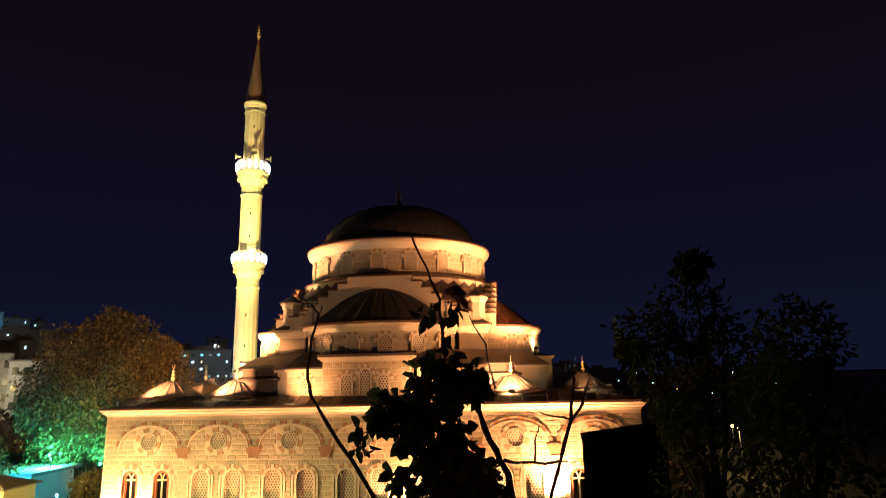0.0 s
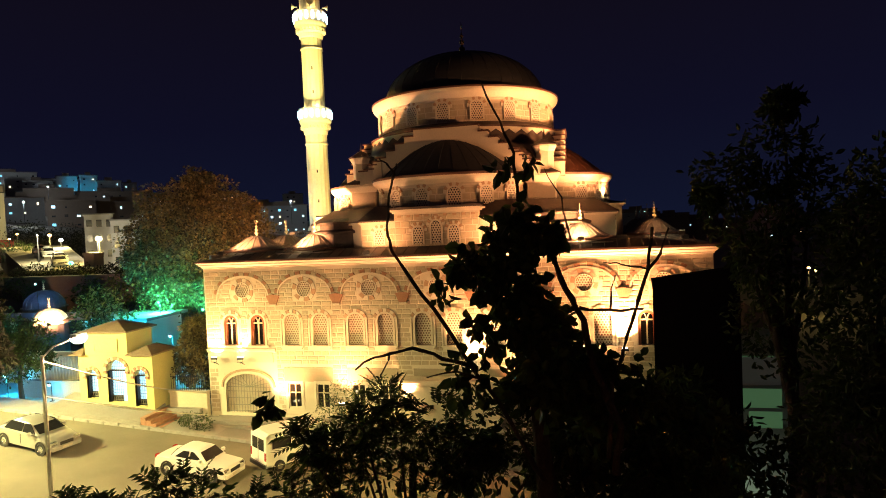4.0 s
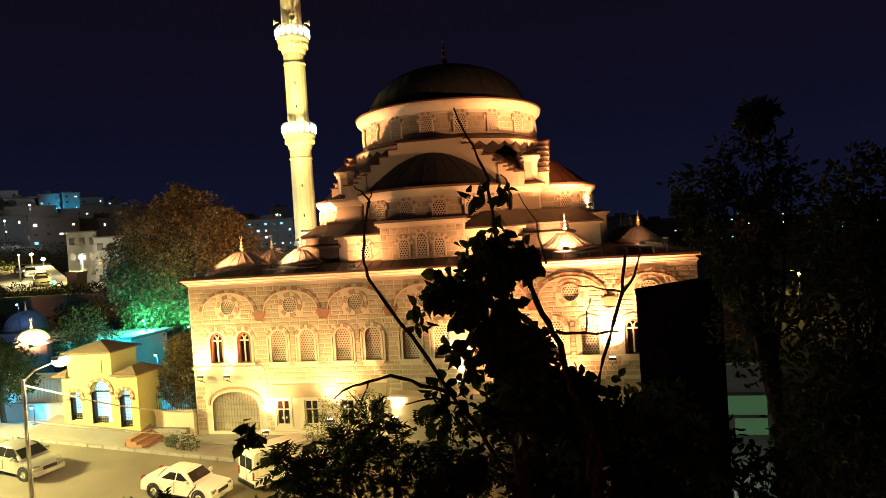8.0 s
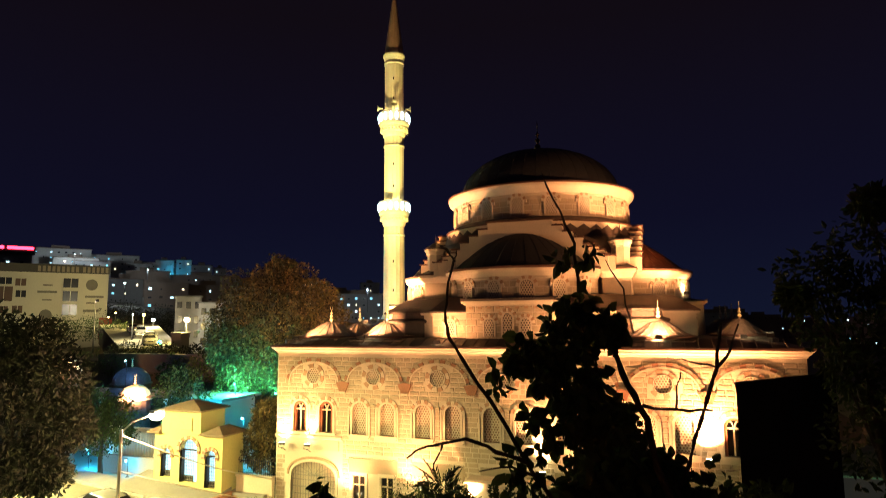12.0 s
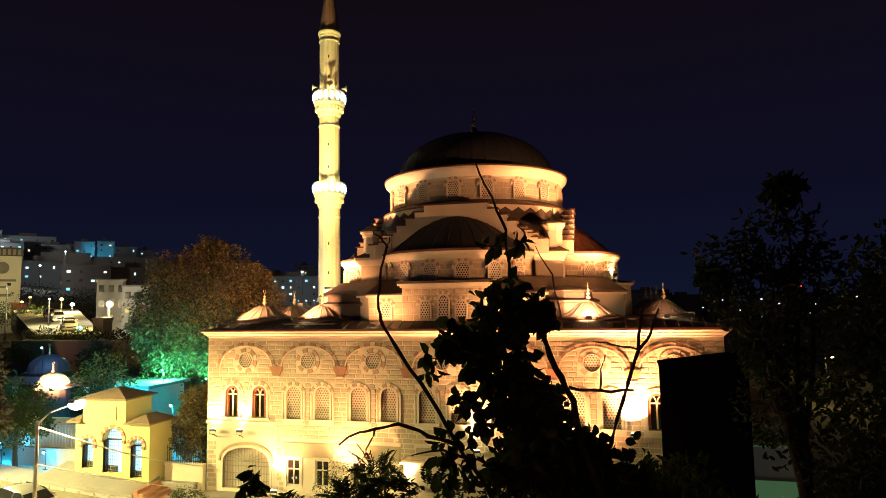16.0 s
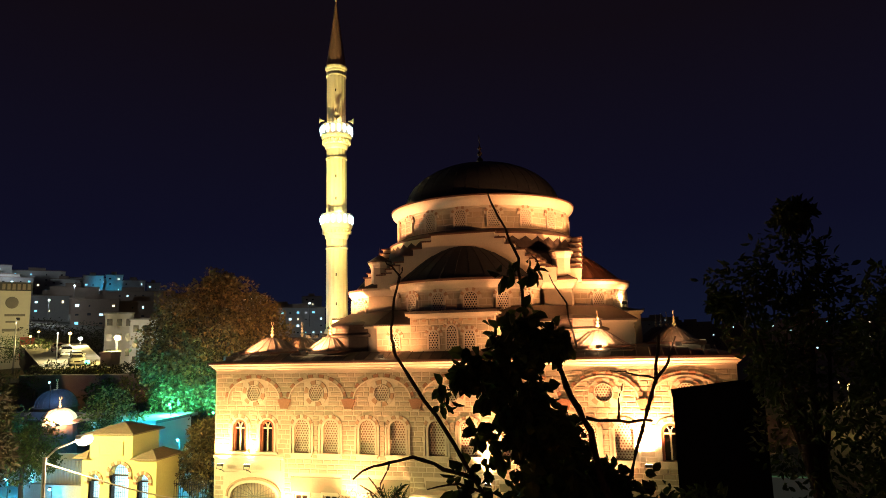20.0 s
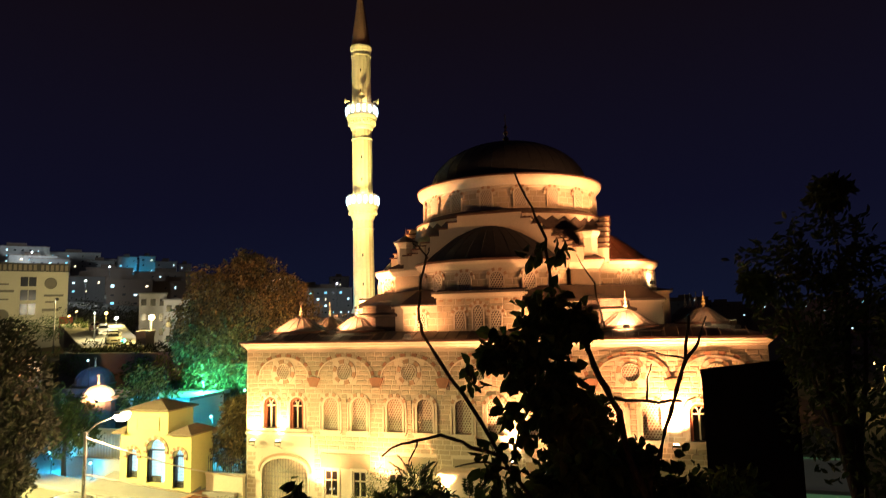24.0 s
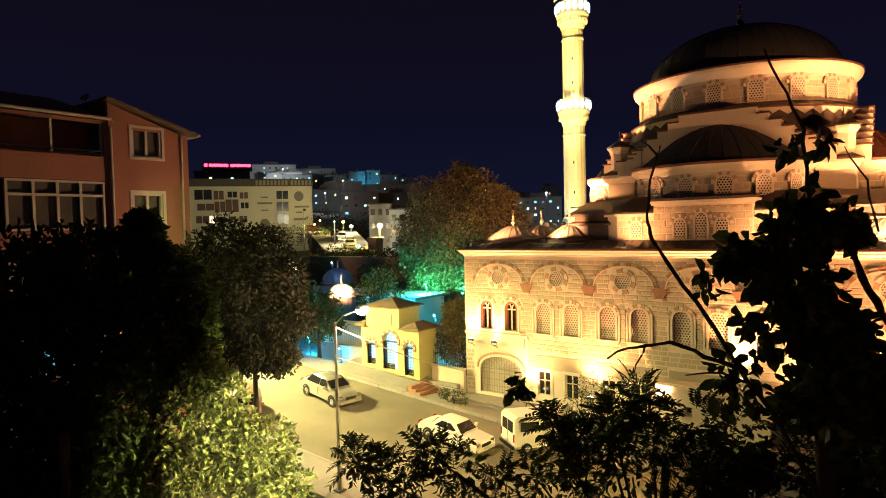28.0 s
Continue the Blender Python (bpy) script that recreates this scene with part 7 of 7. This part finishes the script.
BRANCHES = [
    ("trunk", [(-0.3, 5.6, -0.2), (-0.4, 5.5, 4.0), (-0.45, 5.2, 7.6), (-0.45, 5.0, 9.2), (-0.50, 5.0, 10.2)], 0.13, 0.06),
    ("limb", [(-0.45, 4.8, 9.3), (-0.53, 4.58, 9.56), (-0.76, 4.70, 9.96), (-1.02, 4.74, 10.27), (-1.21, 4.76, 10.58), (-1.44, 4.75, 10.92), (-1.59, 4.73, 11.16), (-1.63, 4.72, 11.30), (-1.62, 4.73, 11.53), (-1.56, 4.74, 11.80)], 0.021, 0.009),
    ("twig", [(-1.56, 4.74, 11.80), (-1.60, 4.72, 11.87), (-1.66, 4.70, 11.93)], 0.010, 0.005),
    ("twig", [(-1.57, 4.74, 11.74), (-1.54, 4.74, 11.84), (-1.53, 4.74, 11.88)], 0.008, 0.004),
    ("limb", [(-0.95, 4.74, 10.22), (-1.21, 4.70, 10.31), (-1.45, 4.65, 10.40), (-1.62, 4.59, 10.36), (-1.77, 4.53, 10.33), (-1.87, 4.48, 10.26)], 0.017, 0.007),
    ("twig", [(-1.62, 4.59, 10.36), (-1.66, 4.58, 10.25), (-1.70, 4.57, 10.15)], 0.008, 0.004),
    ("twig", [(-0.85, 4.74, 10.12), (-1.10, 4.70, 10.20), (-1.34, 4.66, 10.16)], 0.012, 0.005),
    ("limb", [(-0.50, 5.0, 10.1), (-0.54, 5.06, 10.41), (-0.57, 5.13, 10.88), (-0.58, 5.17, 11.36), (-0.61, 5.16, 11.65), (-0.63, 5.14, 11.94), (-0.73, 5.10, 12.21), (-0.86, 5.02, 12.54)], 0.024, 0.007),
    ("twig", [(-0.61, 5.16, 11.68), (-0.50, 5.16, 11.80), (-0.46, 5.16, 11.92), (-0.52, 5.16, 11.97)], 0.010, 0.005),
    ("limb", [(0.10, 4.8, 9.4), (0.14, 4.70, 9.79), (-0.04, 4.84, 10.23), (-0.11, 4.91, 10.57), (-0.23, 4.95, 10.82), (-0.33, 4.97, 11.07), (-0.46, 4.97, 11.26)], 0.030, 0.018),
    ("twig", [(-0.33, 4.97, 11.05), (-0.26, 4.97, 11.16), (-0.22, 4.97, 11.28)], 0.012, 0.007),
    ("limb", [(0.05, 4.8, 9.5), (0.10, 4.80, 10.10), (0.28, 4.91, 10.60), (0.39, 4.95, 10.95), (0.44, 4.98, 11.28)], 0.020, 0.012),
    ("twig", [(0.39, 4.95, 10.93), (0.50, 4.96, 11.08), (0.56, 4.96, 11.27)], 0.012, 0.007),
    ("twig", [(-0.13, 4.93, 10.66), (0.11, 4.92, 10.64), (0.35, 4.91, 10.65)], 0.013, 0.008),
    ("twig", [(0.11, 4.92, 10.64), (0.12, 4.92, 10.80), (0.15, 4.93, 10.92)], 0.008, 0.004),
    ("twig", [(0.39, 4.95, 10.95), (0.20, 4.95, 11.0), (0.06, 4.95, 11.02)], 0.008, 0.003),
    ("twig", [(-0.18, 5.1, 11.2), (-0.25, 5.15, 11.55), (-0.38, 5.16, 11.80)], 0.008, 0.004),
]
for i, (nm, p, r0, r1) in enumerate(BRANCHES):
    pts, rad = knotty(local_path(p), r0, r1, i)
    part(nm, Mesh().tube(pts, rad, 7), BARK, near, smooth=60)
IVY = [(-0.58, 4.96, 11.41, 0.13), (-0.74, 4.93, 11.26, 0.15), (-0.49, 4.97, 11.25, 0.13), (-0.35, 4.98, 11.30, 0.06), (-0.33, 4.98, 11.20, 0.06), (-0.99, 4.88, 11.10, 0.08), (-0.83, 4.91, 11.05, 0.16), (-0.63, 4.94, 11.03, 0.14), (-0.86, 4.89, 10.83, 0.13), (-0.68, 4.91, 10.78, 0.15), (-0.59, 4.90, 10.63, 0.14), (-0.70, 4.87, 10.52, 0.15), (-0.50, 4.94, 10.85, 0.12), (-0.46, 4.93, 10.69, 0.13), (-0.37, 4.91, 10.54, 0.13), (-0.51, 4.88, 10.44, 0.16), (-0.31, 4.89, 10.38, 0.13), (-1.06, 4.86, 10.99, 0.07), (-0.49, 4.84, 10.21, 0.18), (-0.25, 4.85, 10.18, 0.16), (-0.60, 4.79, 10.07, 0.10), (-0.36, 4.80, 10.02, 0.19)]
part("ivy", leaves(shifted(IVY, (OX, OY, 0)), 62, 0.108, 31, 0.75, 0.8, 0.1), LEAF, near, "dense hanging ivy")
LOOSE = [(-0.88, 4.83, 10.48, 0.07), (-0.97, 4.83, 10.55, 0.05), (-0.81, 4.82, 10.38, 0.06), (-0.92, 4.79, 10.30, 0.07), (-1.05, 4.75, 10.26, 0.08), (-0.98, 4.72, 10.09, 0.10), (-1.08, 4.68, 10.02, 0.11), (-1.11, 4.71, 10.16, 0.07), (-0.87, 4.73, 10.01, 0.07), (-0.74, 4.76, 10.05, 0.06), (-0.66, 4.83, 10.29, 0.06)]
part("ivy", leaves(shifted(LOOSE, (OX, OY, 0)), 13, 0.11, 35, 0.7, 0.9, 0.1), LEAF, near, "loose hanging ivy leaves")
part("leaf_tuft", leaves(shifted([(-1.22, 4.81, 10.90, 0.07), (-1.21, 4.80, 10.76, 0.05)], (OX, OY, 0)), 12, 0.10, 32, 0.6, 0.9, 0.1), LEAF, near)
part("leaf_tuft", leaves(shifted([(-0.68, 5.04, 11.84, 0.07), (-0.54, 5.06, 11.88, 0.08), (-0.48, 5.07, 11.80, 0.05), (-0.76, 5.03, 11.80, 0.04)], (OX, OY, 0)), 7, 0.11, 33, 0.6, 0.9, 0.1), LEAF, near)
MID = [(-0.36, 5.40, 10.46, 0.17), (-0.15, 5.31, 10.02, 0.24), (0.00, 5.35, 10.10, 0.13), (-0.62, 5.24, 9.93, 0.2), (-0.12, 5.21, 9.72, 0.32), (0.27, 5.27, 9.94, 0.24), (-0.30, 5.20, 10.05, 0.18)]
FILLIN = [(-1.49, 6.6, 8.59, 0.3), (-0.10, 6.6, 9.42, 0.2), (-0.29, 6.6, 9.0, 0.3), (-0.49, 6.6, 8.57, 0.32), (0.13, 6.6, 9.3, 0.26), (0.11, 6.6, 8.89, 0.32), (0.1, 6.6, 8.47, 0.32), (0.59, 6.6, 9.4, 0.26), (0.58, 6.6, 8.97, 0.32), (0.62, 6.6, 8.55, 0.32), (1.03, 6.6, 9.2, 0.28), (1.07, 6.6, 8.75, 0.32), (-1.22, 6.6, 8.85, 0.22)]
part("foliage", leaves(shifted(FILLIN, (OX, OY, 0)), 230, 0.11, 36, 0.6, 0.6, 0.1), LEAF, near)
part("foliage", leaves(shifted(MID, (OX, OY, 0)), 200, 0.10, 34, 0.6, 0.6, 0.1), LEAF, near)


# ---- pinnate-leaved tree crown below the balcony ----
def fronds(clumps, count, length, seed):
    """Pinnate leaves: a stalk with paired leaflets."""
    g = random.Random(seed)
    m, stalks = Mesh(), Mesh()
    for cx, cy, cz, r in clumps:
        for _ in range(count):
            d = Vector((g.gauss(0, 1), g.gauss(0, 1), g.gauss(0, 1) + 0.5)).normalized()
            base = Vector((cx, cy, cz)) + d * r * g.uniform(0.1, 0.9)
            way = (d + Vector((g.gauss(0, .4), g.gauss(0, .4), g.gauss(0, .4) - 0.1))).normalized()
            L = length * g.uniform(0.6, 1.2)
            side = way.cross(Vector((g.gauss(0, .3), g.gauss(0, .3), 1))).normalized()
            up = side.cross(way)
            tip = base + way * L - Vector((0, 0, L * 0.22))
            stalks.tube([base, base.lerp(tip, 0.5) + up * L * 0.06, tip], 0.004, 3)
            for k in range(1, 6):
                p = base.lerp(tip, k / 5.5) + up * L * 0.06 * (1 - abs(k / 2.75 - 1))
                for s in (-1, 1):
                    q = (side * s + way * 0.7 - Vector((0, 0, 0.25))).normalized() * L * 0.42
                    wv = way * L * 0.075
                    m.add([p, p + q * 0.4 + wv + up * 0.006, p + q, p + q * 0.45 - wv + up * 0.006], [(0, 1, 2, 3)])
    return m, stalks


low = thing("tree", (-2.4, 7.2, 0.0), "pinnate-leaved tree crown just below the balcony", "tree")
BOTTOM = [(-3.03, 5.85, 9.15, 0.17), (-2.80, 5.92, 9.02, 0.26), (-2.48, 6.16, 9.22, 0.24), (-2.26, 6.33, 9.42, 0.22), (-2.08, 6.25, 9.06, 0.36), (-1.73, 6.43, 9.22, 0.34), (-1.60, 6.29, 8.80, 0.38), (-1.06, 6.39, 8.80, 0.42), (-0.59, 6.47, 8.82, 0.42), (-0.11, 6.47, 8.78, 0.42), (0.37, 6.57, 9.0, 0.38), (0.73, 6.62, 9.2, 0.34), (0.56, 6.44, 8.75, 0.39)]
FAR = [(-5.03, 4.85, 8.68, 0.19), (-4.77, 5.04, 8.55, 0.28), (-4.42, 5.44, 8.75, 0.25), (-4.53, 5.15, 8.36, 0.33), (-4.11, 5.57, 8.52, 0.35), (-3.75, 5.84, 8.36, 0.3), (-3.38, 6.12, 8.42, 0.3), (-3.06, 6.36, 8.6, 0.3), (-2.68, 6.58, 8.8, 0.34), (-2.94, 6.22, 8.41, 0.46), (-2.39, 6.50, 8.51, 0.52), (-1.96, 6.72, 8.71, 0.46), (-1.53, 6.89, 8.87, 0.46), (-0.91, 7.05, 9.0, 0.5), (-0.51, 7.00, 8.76, 0.5)]
part("trunk", Mesh().tube([(0, 0, -0.3), (0.1, 0, 4), (0.2, -0.3, 7), (0.3, -0.5, 8.6)], [0.16, 0.13, 0.09, 0.04], 8), BARK, low, smooth=50)
for i, c in enumerate(BOTTOM[::2] + FAR[::2]):
    tipv = Vector((c[0] + 2.4, c[1] - 7.2, c[2]))
    pts, rad = knotty([(0.2, -0.3, 6.8), Vector((0.2, -0.3, 7.2)).lerp(tipv, 0.55) - Vector((0, 0, 0.3)), tipv], 0.035, 0.008, 60 + i)
    part("limb", Mesh().tube(pts, rad, 6), BARK, low, smooth=60)
for i, (cl, cnt) in enumerate(((BOTTOM, 26), (FAR, 26))):
    fm, sm = fronds(shifted(cl, (-2.4, 7.2, 0)), cnt, 0.26, 70 + i)
    part("pinnate_leaves", fm, LEAF, low)
    tagged(part("leaf_stalk", sm, BARK, low), kind="stuff")
    part("foliage", leaves(shifted([(x, y + 0.15, z - 0.12, r) for x, y, z, r in cl], (-2.4, 7.2, 0)), 60, 0.11, 80 + i, 0.5, 0.5, 0.1), LEAF, low)
part("leaf_tuft", leaves(shifted([(-3.40, 5.83, 9.62, 0.10), (-3.33, 5.85, 9.52, 0.07), (-3.44, 5.81, 9.50, 0.06)], (-2.4, 7.2, 0)), 9, 0.15, 90, 0.65, 0.9, 0.1), LEAF, low)
# leaning timber pole in the yard
solid("leaning_pole", Mesh().tube([(-13.9, 5.2, -1.0), (-14.6, 5.6, 4.5), (-15.0, 5.8, 6.9)], 0.11, 8), BARK, "leaning dark timber pole in the yard", "pole")

# yard lamp that lights the shrub below the balcony
yl = thing("yard_lamp", (-8.4, 8.15, -2.0), "short iron yard lamp pointing at the shrubs", "yard lamp")
part("post", Mesh().tube([(0, 0, 0), (0, 0, 7.5), (-0.05, 0.02, 7.85)], [0.06, 0.05, 0.03], 8), IRON, yl, smooth=40)
hood = part("hood", Mesh().lathe([(0.04, 0.25), (0.1, 0.2), (0.16, 0.0), (0.15, 0.0), (0.09, 0.19)], 14), IRON, yl, "", pose(-0.02, 0.01, 7.78, 0, 70, 165), 40)
part("lens", Mesh().lathe([(0.0, 0.02), (0.13, 0.03), (0.13, 0.05)], 14), LAMPGLOW, hood, "glowing lamp glass")

# ---- ashlar blocks of the facade, laid in courses between the openings ----
rk = random.Random(9)
KEEP = [(c[0] - 0.12, c[1] + 0.12, c[2] - 0.12, c[3] + 0.08) for c in cuts]
for wx, k in upper:
    KEEP.append((wx - 0.6, wx + 0.6, 4.7, 6.9))
for bx in BAYS:
    KEEP.append((bx - 0.72, bx + 0.72, 7.42, 8.86))
KEEP.append((BAYS[0] - 1.85, BAYS[0] + 1.95, 0.0, 4.55))
for k in range(1, 7):
    KEEP.append((BAYS[k] - 1.5, BAYS[k] + 1.5, 2.8, 3.6))
    KEEP.append((BAYS[k] - 1.45, BAYS[k] + 1.45, 0.9, 2.85))
KEEP += [(WEST, LEDGE, 4.52, 4.72), (WEST, LEDGE, 3.55, 3.92), (-1.8, 3.45, -2, 3.1)]
BLOCKS = {}


def block_mesh(length, high):
    key = (round(length, 2), high)
    if key not in BLOCKS:
        l, h, e, d = key[0] / 2, high / 2, 0.02, 0.012
        m = Mesh().add([(-l, 0, -h), (l, 0, -h), (l, 0, h), (-l, 0, h), (-l + e, -d, -h + e), (l - e, -d, -h + e), (l - e, -d, h - e), (-l + e, -d, h - e)],
                       [(4, 5, 6, 7), (0, 1, 5, 4), (1, 2, 6, 5), (2, 3, 7, 6), (3, 0, 4, 7)])
        BLOCKS[key] = m.data("stone_block", STONE)
    return BLOCKS[key]


COURSE, JOINT = 0.26, 0.055
made, rest = 0, Mesh()
z, row = 0.95, 0
while z < 9.25:
    x = WEST + 0.1 - (row % 2) * 0.26
    while x < EAST - 0.2:
        length = rk.choice((0.4, 0.48, 0.55, 0.62))
        a, b = max(WEST + 0.04, x), min(EAST - 0.04, x + length)
        pieces = [(a, b)]
        for c in KEEP:
            if z + COURSE - JOINT > c[2] and z < c[3]:
                nxt = []
                for p, q in pieces:
                    if q <= c[0] or p >= c[1]:
                        nxt.append((p, q))
                    else:
                        nxt += [(p, c[0] - 0.03)] if c[0] - 0.03 - p > 0.12 else []
                        nxt += [(c[1] + 0.03, q)] if q - c[1] - 0.03 > 0.12 else []
                pieces = nxt
        for p, q in pieces:
            cx, ln, hh = (p + q) / 2, q - p, COURSE - JOINT
            if ln < 0.12:
                continue
            me = block_mesh(ln, hh)
            proud = rk.uniform(-0.003, 0.004)
            if made < 300 and cx < -2.0 and z > 4.6:
                part("stone_block", me, None, facade, "", pose(cx, FRONT + proud - 0.001, z + hh / 2))
                made += 1
            else:
                rest.add([(v.co.x + cx, v.co.y + FRONT + proud - 0.001, v.co.z + z + hh / 2) for v in me.vertices], [tuple(f.vertices) for f in me.polygons])
        x += length + JOINT
    z += COURSE
    row += 1
tagged(part("stone_block", rest, STONE, facade), kind="stuff")


# ---- ashlar on the upper walls and kerb stones along the street ----
def ring_blocks(radius, squash, oy, z0, z1, a0, a1, course=0.36):
    """Thin ashlar blocks laid on a round wall."""
    m, row, z = Mesh(), 0, z0
    while z + course <= z1 + 0.02:
        a = a0 + (row % 2) * 0.5 * math.degrees(0.7 / radius)
        while a < a1:
            da = math.degrees(rk.choice((0.5, 0.6, 0.75)) / radius)
            v = []
            for inset, grow in ((0.0, 0.0), (0.02, 0.014)):
                ia = math.degrees(inset / radius)
                for q, zz in ((a + ia, z + inset), (a + da - ia, z + inset), (a + da - ia, z + course - 0.05 - inset), (a + ia, z + course - 0.05 - inset)):
                    c, s = math.cos(radians(q)), math.sin(radians(q))
                    v.append(((radius + grow) * c * squash[0], oy + (radius + grow) * s * squash[1], zz))
            m.add(v, [(4, 5, 6, 7), (0, 1, 5, 4), (1, 2, 6, 5), (2, 3, 7, 6), (3, 0, 4, 7)])
            a += da + math.degrees(0.05 / radius)
        z += course
        row += 1
    return m


tagged(part("stone_block", ring_blocks(6.1, (1, 1), 0, 17.78, 19.05, 175, 365), STONE, drum), kind="stuff")
for q in (0, 1, 3):
    tagged(part("stone_block", ring_blocks(SEMI, FLAT, -OFF, 12.46, 13.6, 182, 358), STONE, mosque, "", pose(0, 0, 0, 0, 0, 90 * q)), kind="stuff")


def flat_blocks(x0, x1, y, z0, z1, course=0.36):
    m, row, z = Mesh(), 0, z0
    while z + course <= z1 + 0.02:
        x = x0 + 0.03
        first = True
        while x < x1 - 0.15:
            ln = rk.choice((0.5, 0.6, 0.75)) * (0.5 if first and row % 2 else 1.0)
            first = False
            b = min(x + ln, x1 - 0.03)
            m.add([(x, y, z), (b, y, z), (b, y, z + course - 0.05), (x, y, z + course - 0.05), (x + 0.02, y - 0.014, z + 0.02), (b - 0.02, y - 0.014, z + 0.02), (b - 0.02, y - 0.014, z + course - 0.07), (x + 0.02, y - 0.014, z + course - 0.07)],
                  [(4, 5, 6, 7), (0, 1, 5, 4), (1, 2, 6, 5), (2, 3, 7, 6), (3, 0, 4, 7)])
            x = b + 0.05
        z += course
        row += 1
    return m


for q in (0, 1, 3):
    turn = pose(0, 0, 0, 0, 0, 90 * q)
    tagged(part("stone_block", flat_blocks(-2.4, 2.4, -10.45, 10.3, 12.12), STONE, mosque, "", turn), kind="stuff")
    tagged(part("stone_block", flat_blocks(-4.6, -2.42, -9.9, 10.3, 11.6), STONE, mosque, "", turn), kind="stuff")
    tagged(part("stone_block", flat_blocks(2.42, 4.6, -9.9, 10.3, 11.6), STONE, mosque, "", turn), kind="stuff")
    for k in range(9):
        part("red_block", once("redb", lambda: Mesh().box(-0.11, 0.11, -0.02, 0.0, 0, 0.13, 0.008).data("red_block", WARMSTONE)), None, mosque, "", turn @ pose(-2.1 + k * 0.525, -10.465, 11.92))
KERB = Mesh().box(-0.48, 0.48, -0.07, 0.09, -0.12, 0.155, 0.02).data("kerb_stone", CONCRETE)
for name, y in (("pavement_north", 29.2), ("pavement_south", 19.2)):
    for k in range(48):
        x = -46.5 + k
        part("kerb_stone", KERB, None, bpy.data.objects[name], "", pose(x, y, street_z(x), 0, -math.degrees(math.atan(FALL)), 0))
